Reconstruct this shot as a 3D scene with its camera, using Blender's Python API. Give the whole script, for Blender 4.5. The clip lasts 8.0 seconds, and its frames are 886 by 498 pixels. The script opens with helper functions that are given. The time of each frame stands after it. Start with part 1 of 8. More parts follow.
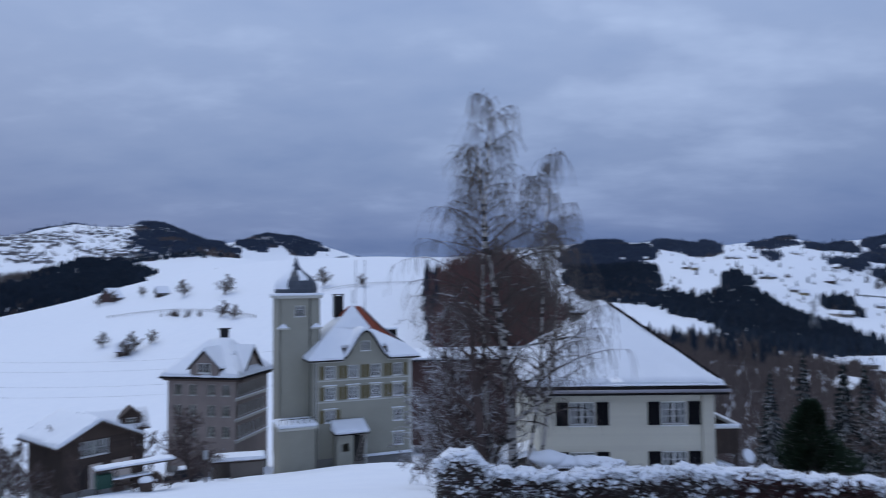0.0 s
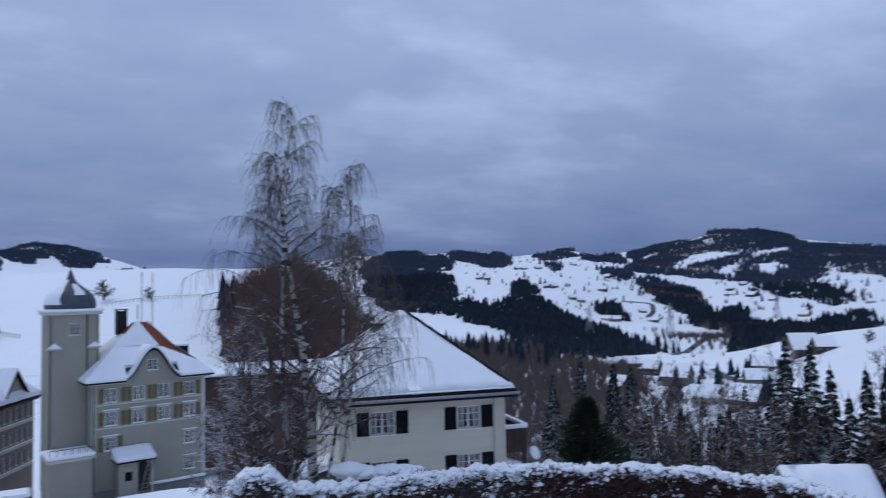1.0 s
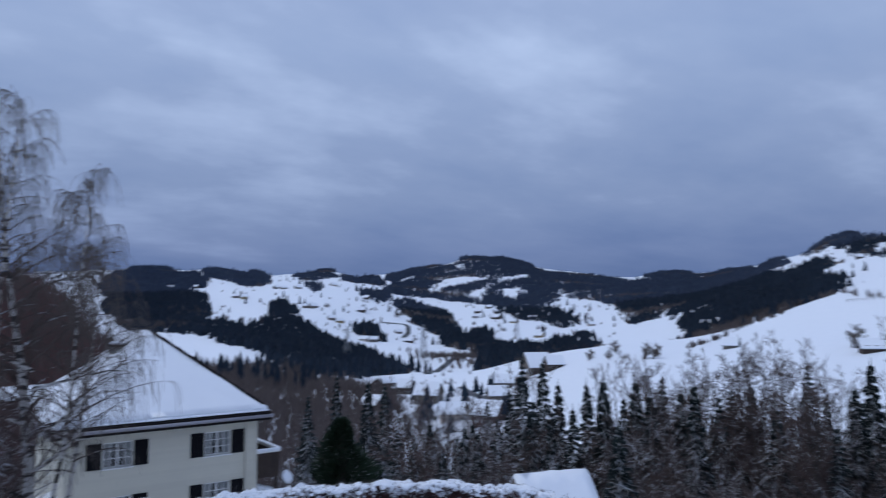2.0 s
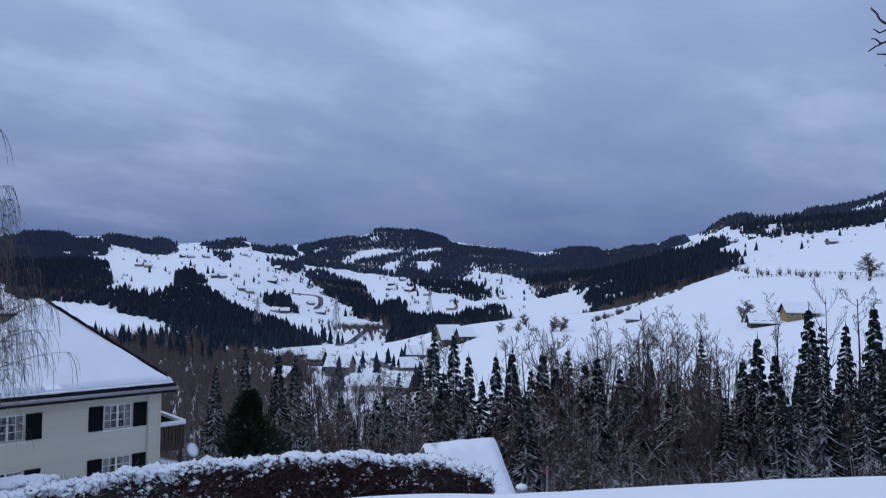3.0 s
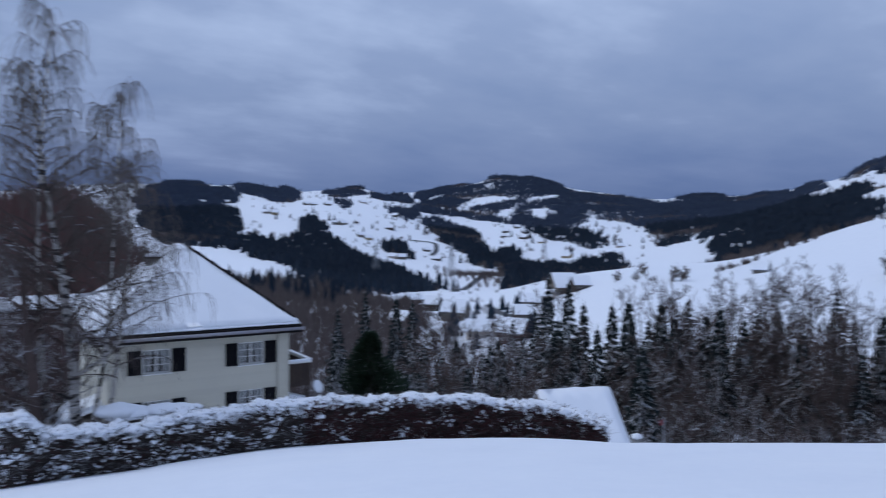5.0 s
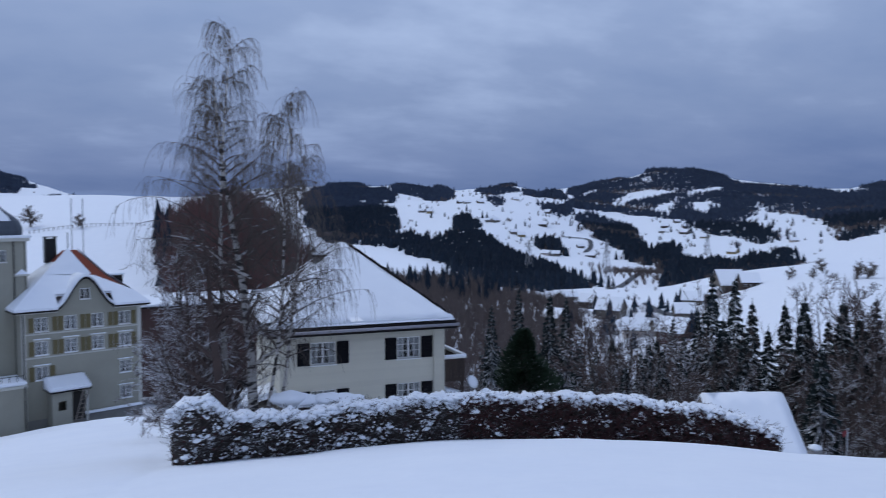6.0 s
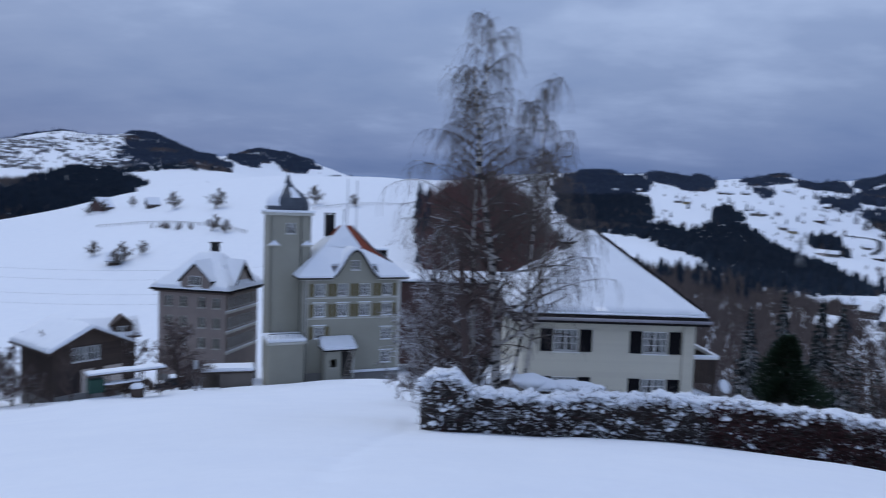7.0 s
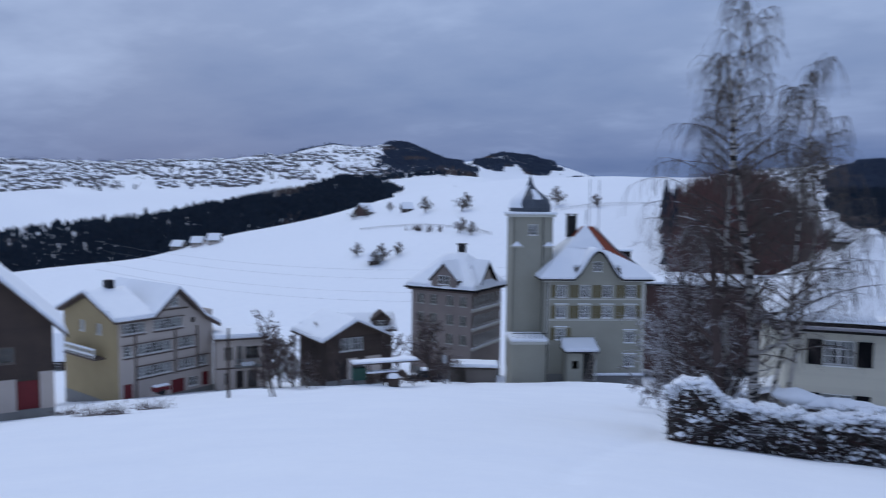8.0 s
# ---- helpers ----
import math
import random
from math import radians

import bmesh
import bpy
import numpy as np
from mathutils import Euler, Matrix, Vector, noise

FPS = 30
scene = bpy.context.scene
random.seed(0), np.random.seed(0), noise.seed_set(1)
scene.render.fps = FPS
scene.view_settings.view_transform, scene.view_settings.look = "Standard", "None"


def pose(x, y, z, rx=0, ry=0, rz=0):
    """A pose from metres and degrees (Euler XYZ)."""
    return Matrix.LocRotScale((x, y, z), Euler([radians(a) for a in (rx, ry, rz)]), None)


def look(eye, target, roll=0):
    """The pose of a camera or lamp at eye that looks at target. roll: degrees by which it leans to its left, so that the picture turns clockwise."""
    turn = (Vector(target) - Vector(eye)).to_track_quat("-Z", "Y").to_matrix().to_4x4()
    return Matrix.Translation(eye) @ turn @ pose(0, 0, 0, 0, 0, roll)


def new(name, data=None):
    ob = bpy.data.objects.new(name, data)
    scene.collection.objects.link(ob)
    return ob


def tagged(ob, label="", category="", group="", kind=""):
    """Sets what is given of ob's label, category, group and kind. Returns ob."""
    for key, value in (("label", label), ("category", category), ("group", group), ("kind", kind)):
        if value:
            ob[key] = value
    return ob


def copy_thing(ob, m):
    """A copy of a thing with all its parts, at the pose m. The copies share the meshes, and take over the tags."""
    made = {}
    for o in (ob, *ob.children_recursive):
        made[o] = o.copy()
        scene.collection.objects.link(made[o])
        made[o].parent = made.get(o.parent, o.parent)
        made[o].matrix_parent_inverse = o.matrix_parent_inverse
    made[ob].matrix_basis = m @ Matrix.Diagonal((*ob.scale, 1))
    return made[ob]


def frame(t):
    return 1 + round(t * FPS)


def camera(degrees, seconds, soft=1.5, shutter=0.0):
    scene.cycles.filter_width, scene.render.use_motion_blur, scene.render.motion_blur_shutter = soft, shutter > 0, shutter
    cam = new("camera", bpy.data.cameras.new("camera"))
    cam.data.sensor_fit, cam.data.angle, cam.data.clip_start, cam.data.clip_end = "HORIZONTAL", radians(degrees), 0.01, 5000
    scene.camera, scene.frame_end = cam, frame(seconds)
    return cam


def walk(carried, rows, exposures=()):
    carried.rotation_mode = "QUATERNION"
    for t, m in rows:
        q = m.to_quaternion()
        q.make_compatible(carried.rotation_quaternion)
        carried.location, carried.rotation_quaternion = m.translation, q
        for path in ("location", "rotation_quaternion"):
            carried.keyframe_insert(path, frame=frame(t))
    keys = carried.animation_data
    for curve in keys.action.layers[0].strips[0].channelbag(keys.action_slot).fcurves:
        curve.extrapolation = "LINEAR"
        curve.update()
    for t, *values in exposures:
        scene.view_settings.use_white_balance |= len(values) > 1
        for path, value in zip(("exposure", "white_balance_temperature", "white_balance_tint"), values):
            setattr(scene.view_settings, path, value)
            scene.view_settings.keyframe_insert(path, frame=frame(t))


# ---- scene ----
cam = camera(64.2, 8.0, soft=1.05, shutter=0.45)
# seconds, heading, tilt, lean: the operator stands still and pans
PATH = [
    (0, 0.02, 2.47, 0.51), (0.5, -9.46, 2.60, 1.61), (1, -16.00, 3.15, 1.16), (1.5, -24.83, 4.03, 0.31),
    (2, -35.28, 4.56, 0.21), (2.2, -38.24, 4.65, 0.83), (3.5, -43.26, 0.28, -1.56), (4, -44.16, -1.34, -1.88),
    (4.5, -42.30, -1.89, -2.31), (5, -32.99, -2.03, -0.80), (5.2, -29.54, -2.08, -0.12), (6.3, -16.42, -2.60, -0.20),
    (6.5, -12.48, -2.89, -0.47), (7, -0.60, -3.73, -1.93), (7.5, 8.64, -4.36, -2.00), (8, 18.78, -4.07, -0.60)]
walk(cam, [(t, pose(0, 0, 0, 90 + p, r, y)) for t, y, p, r in PATH])
scene.view_settings.exposure = 0.0


# ---- world: overcast winter dusk ----
def make_world():
    w = bpy.data.worlds.new("overcast")
    w.use_nodes = True
    nt = w.node_tree
    nt.nodes.clear()
    N = nt.nodes.new
    out, bg = N("ShaderNodeOutputWorld"), N("ShaderNodeBackground")
    sky = N("ShaderNodeTexSky")
    sky.sky_type, sky.sun_disc = "NISHITA", False
    sky.sun_elevation, sky.sun_rotation = radians(14), radians(-40)
    co, sep = N("ShaderNodeTexCoord"), N("ShaderNodeSeparateXYZ")
    nt.links.new(co.outputs["Generated"], sep.inputs[0])
    # the cloud layer lies flat overhead: bands run out to the horizon
    den = N("ShaderNodeMath")
    den.operation, den.inputs[1].default_value = "ADD", 0.22
    nt.links.new(sep.outputs[2], den.inputs[0])
    div = N("ShaderNodeVectorMath")
    div.operation = "DIVIDE"
    comb = N("ShaderNodeCombineXYZ")
    for i in range(3):
        nt.links.new(den.outputs[0], comb.inputs[i])
    nt.links.new(co.outputs["Generated"], div.inputs[0])
    nt.links.new(comb.outputs[0], div.inputs[1])
    mapn = N("ShaderNodeMapping")
    mapn.inputs["Scale"].default_value = (0.8, 1.05, 0.0)
    mapn.inputs["Rotation"].default_value = (0, 0, radians(12))
    nt.links.new(div.outputs[0], mapn.inputs[0])
    n1, n2 = N("ShaderNodeTexNoise"), N("ShaderNodeTexNoise")
    n1.inputs["Scale"].default_value, n1.inputs["Detail"].default_value = 0.62, 5
    n1.inputs["Roughness"].default_value, n1.inputs["Distortion"].default_value = 0.52, 0.35
    n2.inputs["Scale"].default_value, n2.inputs["Detail"].default_value = 2.2, 5
    n2.inputs["Roughness"].default_value = 0.55
    for n in (n1, n2):
        nt.links.new(mapn.outputs[0], n.inputs["Vector"])
    mix = N("ShaderNodeMix")
    mix.inputs[0].default_value = 0.35
    nt.links.new(n1.outputs[0], mix.inputs[2])
    nt.links.new(n2.outputs[0], mix.inputs[3])
    # height gradient: dim blue at the horizon, bright grey overhead
    grad = N("ShaderNodeValToRGB")
    el = grad.color_ramp.elements
    el[0].position, el[0].color = 0.0, (0.095, 0.155, 0.325, 1)
    el[1].position, el[1].color = 1.0, (0.36, 0.46, 0.72, 1)
    for p, c in ((0.035, (0.125, 0.185, 0.36, 1)), (0.075, (0.185, 0.25, 0.44, 1)), (0.16, (0.235, 0.312, 0.51, 1)), (0.34, (0.325, 0.42, 0.645, 1)), (0.6, (0.34, 0.43, 0.67, 1))):
        e = el.new(p)
        e.color = c
    nt.links.new(sep.outputs[2], grad.inputs[0])
    ramp = N("ShaderNodeValToRGB")
    r = ramp.color_ramp.elements
    r[0].position, r[0].color = 0.34, (0.72, 0.80, 0.90, 1)
    r[1].position, r[1].color = 0.68, (1.68, 1.62, 1.49, 1)
    e = r.new(0.5)
    e.color = (0.975, 1.0, 1.025, 1)
    nt.links.new(mix.outputs[0], ramp.inputs[0])
    mul = N("ShaderNodeMix")
    mul.data_type, mul.blend_type = "RGBA", "MULTIPLY"
    mul.inputs[0].default_value = 1
    nt.links.new(grad.outputs[0], mul.inputs[6])
    nt.links.new(ramp.outputs[0], mul.inputs[7])
    # a little of the clear sky above the cloud comes through
    sc = N("ShaderNodeVectorMath")
    sc.operation = "SCALE"
    sc.inputs["Scale"].default_value = 0.0008
    nt.links.new(sky.outputs[0], sc.inputs[0])
    add = N("ShaderNodeVectorMath")
    nt.links.new(mul.outputs[2], add.inputs[0])
    nt.links.new(sc.outputs[0], add.inputs[1])
    nt.links.new(add.outputs[0], bg.inputs[0])
    bg.inputs[1].default_value = 1.0
    nt.links.new(bg.outputs[0], out.inputs[0])
    scene.world = w


make_world()
sun = new("sun", bpy.data.lights.new("sun", "SUN"))
sun.data.energy, sun.data.angle, sun.data.color = 0.92, radians(40), (0.93, 0.97, 1.0)
sun.matrix_world = look((-30, 40, 70), (0, 0, 0))


# ---- materials ----
def material(name, base, dark=None, rough=0.8, scale=1.0, amount=0.5, bump=0.0, bump_scale=None, metal=0.0, fine=0.25, island=0.0, stretch=(1, 1, 1), spec=0.3):
    """A surface with two sizes of noise between two colours, bump, and a random shift from piece to piece."""
    m = bpy.data.materials.new(name)
    m.use_nodes = True
    nt = m.node_tree
    N, L = nt.nodes.new, nt.links.new
    b = nt.nodes["Principled BSDF"]
    b.inputs["Roughness"].default_value, b.inputs["Metallic"].default_value = rough, metal
    b.inputs["Specular IOR Level"].default_value = spec
    dark = dark or tuple(c * 0.7 for c in base)
    co, mp = N("ShaderNodeTexCoord"), N("ShaderNodeMapping")
    mp.inputs["Scale"].default_value = stretch
    L(co.outputs["Object"], mp.inputs[0])
    big, small = N("ShaderNodeTexNoise"), N("ShaderNodeTexNoise")
    big.inputs["Scale"].default_value, big.inputs["Detail"].default_value = scale, 4
    small.inputs["Scale"].default_value, small.inputs["Detail"].default_value = scale * 9, 3
    for n in (big, small):
        L(mp.outputs[0], n.inputs["Vector"])
    mx = N("ShaderNodeMix")
    mx.inputs[0].default_value = fine
    L(big.outputs[0], mx.inputs[2])
    L(small.outputs[0], mx.inputs[3])
    rng = N("ShaderNodeMapRange")
    rng.inputs[1].default_value, rng.inputs[2].default_value = 0.5 - 0.28, 0.5 + 0.28
    rng.inputs[3].default_value, rng.inputs[4].default_value = 0.5 - amount / 2, 0.5 + amount / 2
    L(mx.outputs[0], rng.inputs[0])
    val = rng.outputs[0]
    if island:
        geo, info, s, k, a2 = N("ShaderNodeNewGeometry"), N("ShaderNodeObjectInfo"), N("ShaderNodeMath"), N("ShaderNodeMath"), N("ShaderNodeMath")
        L(geo.outputs["Random Per Island"], s.inputs[0])
        L(info.outputs["Random"], s.inputs[1])
        k.operation = "MULTIPLY_ADD"
        k.inputs[1].default_value, k.inputs[2].default_value = island, -island
        L(s.outputs[0], k.inputs[0])
        L(val, a2.inputs[0])
        L(k.outputs[0], a2.inputs[1])
        val = a2.outputs[0]
    col = N("ShaderNodeMix")
    col.data_type = "RGBA"
    col.inputs[6].default_value, col.inputs[7].default_value = (*dark, 1), (*base, 1)
    L(val, col.inputs[0])
    L(col.outputs[2], b.inputs["Base Color"])
    if bump:
        bn, bt = N("ShaderNodeBump"), N("ShaderNodeTexNoise")
        bt.inputs["Scale"].default_value, bt.inputs["Detail"].default_value = bump_scale or scale * 6, 5
        L(mp.outputs[0], bt.inputs["Vector"])
        L(bt.outputs[0], bn.inputs["Height"])
        bn.inputs["Strength"].default_value, bn.inputs["Distance"].default_value = bump, 0.05
        L(bn.outputs[0], b.inputs["Normal"])
    return m


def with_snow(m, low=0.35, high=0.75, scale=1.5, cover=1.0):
    """The same surface with snow lying on what faces upwards."""
    m = m.copy()
    m.name = "snowy_" + m.name
    nt = m.node_tree
    N, L = nt.nodes.new, nt.links.new
    b, out = nt.nodes["Principled BSDF"], nt.nodes["Material Output"]
    sn = N("ShaderNodeBsdfPrincipled")
    sn.inputs["Base Color"].default_value, sn.inputs["Roughness"].default_value = (0.83, 0.86, 0.9, 1), 0.7
    geo, sep, nz = N("ShaderNodeNewGeometry"), N("ShaderNodeSeparateXYZ"), N("ShaderNodeTexNoise")
    L(geo.outputs["Normal"], sep.inputs[0])
    nz.inputs["Scale"].default_value, nz.inputs["Detail"].default_value = scale, 4
    L(geo.outputs["Position"], nz.inputs["Vector"])
    ad = N("ShaderNodeMath")
    ad.operation = "MULTIPLY_ADD"
    ad.inputs[1].default_value, ad.inputs[2].default_value = 0.9, -0.45
    L(nz.outputs[0], ad.inputs[0])
    s2 = N("ShaderNodeMath")
    L(sep.outputs[2], s2.inputs[0])
    L(ad.outputs[0], s2.inputs[1])
    r = N("ShaderNodeMapRange")
    r.inputs[1].default_value, r.inputs[2].default_value, r.inputs[4].default_value = low, high, cover
    L(s2.outputs[0], r.inputs[0])
    mx = N("ShaderNodeMixShader")
    L(r.outputs[0], mx.inputs[0])
    L(b.outputs[0], mx.inputs[1])
    L(sn.outputs[0], mx.inputs[2])
    L(mx.outputs[0], out.inputs[0])
    return m


SNOW = material("snow", (0.86, 0.885, 0.92), (0.78, 0.815, 0.875), 0.65, 0.35, 0.9, 0.25, 3.0, fine=0.35, spec=0.2)
ROOFSNOW = material("roof_snow", (0.86, 0.885, 0.92), (0.80, 0.83, 0.88), 0.65, 0.8, 0.9, 0.2, 2.5, spec=0.2)
RENDER = material("grey_green_render", (0.34, 0.33, 0.27), (0.27, 0.26, 0.215), 0.9, 0.35, 0.9, 0.15, 12)
TRIM = material("pale_trim", (0.55, 0.54, 0.48), (0.45, 0.44, 0.4), 0.7, 2.0, 0.6)
SHINGLE = material("cream_shingle", (0.60, 0.57, 0.47), (0.52, 0.49, 0.41), 0.8, 0.6, 0.8, 0.1, 20, island=0.35)
WHITE = material("white_paint", (0.78, 0.78, 0.76), (0.68, 0.68, 0.66), 0.5, 3.0, 0.5)
SHUTTER_BLACK = material("black_shutter_paint", (0.010, 0.0095, 0.012), (0.006, 0.006, 0.008), 0.75, 4.0, 0.6, spec=0.1)
SHUTTER_OLIVE = material("olive_shutter_paint", (0.16, 0.13, 0.06), (0.11, 0.09, 0.045), 0.6, 4.0, 0.6)
EAVE = material("dark_eave_wood", (0.022, 0.019, 0.019), (0.014, 0.012, 0.012), 0.8, 2.0, 0.7, spec=0.1)
GUTTER = material("copper_gutter", (0.35, 0.34, 0.37), (0.25, 0.24, 0.27), 0.5, 3.0, 0.6, metal=0.3)
REDTILE = material("red_roof_tile", (0.30, 0.075, 0.04), (0.20, 0.05, 0.03), 0.8, 0.9, 0.9, island=0.35)
SLATE = material("dark_slate", (0.085, 0.10, 0.125), (0.05, 0.06, 0.075), 0.55, 1.2, 0.9)
REDWALL = material("red_brown_boards", (0.105, 0.060, 0.054), (0.075, 0.045, 0.042), 0.85, 0.4, 0.9, 0.1, 8, island=0.35)
OLDWOOD = material("weathered_dark_wood", (0.085, 0.06, 0.048), (0.045, 0.034, 0.03), 0.85, 0.7, 0.9, 0.15, 9, island=0.35)
GREYWOOD = material("grey_wood_shingle", (0.20, 0.175, 0.15), (0.13, 0.112, 0.10), 0.85, 0.5, 0.9, 0.15, 9, island=0.3)
PINKBEIGE = material("pinkish_plaster", (0.50, 0.44, 0.39), (0.42, 0.36, 0.32), 0.85, 0.4, 0.8, 0.1, 10)
YELLOW = material("ochre_wood", (0.36, 0.28, 0.15), (0.29, 0.22, 0.12), 0.85, 0.5, 0.9, 0.1, 9)
MANORWALL = material("pinkish_brown_shingle", (0.29, 0.24, 0.215), (0.20, 0.165, 0.15), 0.85, 0.5, 0.9, 0.15, 9, island=0.3)
BEAM = material("brown_beam", (0.12, 0.085, 0.07), (0.08, 0.06, 0.05), 0.8, 1.5, 0.7)
CONCRETE = material("grey_plinth", (0.24, 0.235, 0.22), (0.17, 0.165, 0.16), 0.9, 1.0, 0.8)
DARKDOOR = material("dark_door", (0.035, 0.025, 0.022), (0.02, 0.016, 0.015), 0.6, 2.0, 0.6)
REDDOOR = material("dark_red_paint", (0.17, 0.02, 0.022), (0.12, 0.015, 0.018), 0.5, 2.0, 0.6)
METAL = material("galvanised_steel", (0.36, 0.37, 0.38), (0.26, 0.27, 0.28), 0.45, 2.0, 0.6, metal=0.7)
BLACKMETAL = material("black_iron", (0.02, 0.02, 0.022), (0.012, 0.012, 0.013), 0.5, 2.0, 0.5, metal=0.3)
CURTAIN = material("white_curtain", (0.36, 0.36, 0.35), (0.24, 0.24, 0.235), 0.9, 3.0, 0.8)
# dark colour standing in for the shade of unlit rooms and the porch
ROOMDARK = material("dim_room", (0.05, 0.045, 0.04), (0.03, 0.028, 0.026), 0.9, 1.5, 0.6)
ASPHALT = material("wet_asphalt", (0.075, 0.078, 0.085), (0.05, 0.052, 0.056), 0.6, 0.2, 0.9)
BARK = material("grey_brown_bark", (0.075, 0.06, 0.052), (0.042, 0.034, 0.031), 0.9, 2.0, 0.9, island=0.3)
TWIG = material("dark_red_brown_twig", (0.115, 0.08, 0.07), (0.06, 0.044, 0.04), 0.9, 2.0, 0.9, island=0.4)
PALETWIG = material("grey_brown_twig", (0.13, 0.105, 0.09), (0.075, 0.062, 0.055), 0.9, 2.0, 0.9, island=0.4)
NEEDLE = material("spruce_needles", (0.016, 0.027, 0.025), (0.008, 0.014, 0.014), 0.85, 0.6, 0.9, island=0.4)
# blue distance haze is mixed into both conifer base colours, more in the second
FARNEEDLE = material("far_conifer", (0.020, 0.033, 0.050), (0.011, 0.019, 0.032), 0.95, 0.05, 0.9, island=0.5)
HAZENEEDLE = material("frosted_conifer", (0.045, 0.062, 0.098), (0.022, 0.033, 0.056), 0.95, 0.03, 0.9, island=0.5)
FARWOOD = material("far_bare_wood", (0.165, 0.132, 0.122), (0.08, 0.063, 0.058), 0.95, 0.05, 0.9, island=0.5)
KNOLLWOOD = material("red_brown_bare_wood", (0.20, 0.105, 0.092), (0.12, 0.065, 0.06), 0.95, 0.05, 0.9, island=0.5)
YEW = material("dark_green_yew", (0.020, 0.040, 0.018), (0.008, 0.017, 0.009), 0.8, 1.0, 0.9, island=0.4)
LEAF = material("dry_beech_leaf", (0.080, 0.031, 0.029), (0.026, 0.015, 0.015), 0.85, 1.0, 0.9, island=0.5)
FROSTTWIG = with_snow(TWIG, 0.28, 0.6, 2.5, 0.85)
FROSTBRUSH = material("frosted_brushwood", (0.32, 0.30, 0.31), (0.11, 0.095, 0.095), 0.95, 0.15, 1.0, island=0.6)
SNOWNEEDLE, SNOWTWIG, SNOWBARK = with_snow(NEEDLE, 0.70, 1.02, 5.0, 0.8), with_snow(TWIG, 0.52, 0.78, 2.0), with_snow(BARK, 0.6, 0.85, 2.0)


def birch_bark():
    m = material("birch_bark", (0.58, 0.55, 0.51), (0.34, 0.31, 0.29), 0.8, 2.0, 0.8)
    nt = m.node_tree
    N, L = nt.nodes.new, nt.links.new
    b = nt.nodes["Principled BSDF"]
    co, mp, n = N("ShaderNodeTexCoord"), N("ShaderNodeMapping"), N("ShaderNodeTexNoise")
    mp.inputs["Scale"].default_value = (1.2, 1.2, 5.0)
    n.inputs["Scale"].default_value, n.inputs["Detail"].default_value = 1.0, 4
    L(co.outputs["Object"], mp.inputs[0])
    L(mp.outputs[0], n.inputs["Vector"])
    r = N("ShaderNodeMapRange")
    r.inputs[1].default_value, r.inputs[2].default_value = 0.50, 0.56
    L(n.outputs[0], r.inputs[0])
    mx = N("ShaderNodeMix")
    mx.data_type = "RGBA"
    old = b.inputs["Base Color"].links[0].from_socket
    L(old, mx.inputs[6])
    mx.inputs[7].default_value = (0.035, 0.03, 0.028, 1)
    L(r.outputs[0], mx.inputs[0])
    L(mx.outputs[2], b.inputs["Base Color"])
    return m


BIRCH = birch_bark()


def glass_material():
    m = bpy.data.materials.new("window_glass")
    m.use_nodes = True
    nt = m.node_tree
    b = nt.nodes["Principled BSDF"]
    b.inputs["Base Color"].default_value = (0.9, 0.93, 0.95, 1)
    b.inputs["Roughness"].default_value, b.inputs["Transmission Weight"].default_value = 0.03, 1.0
    b.inputs["IOR"].default_value = 1.45
    return m


GLASS = glass_material()

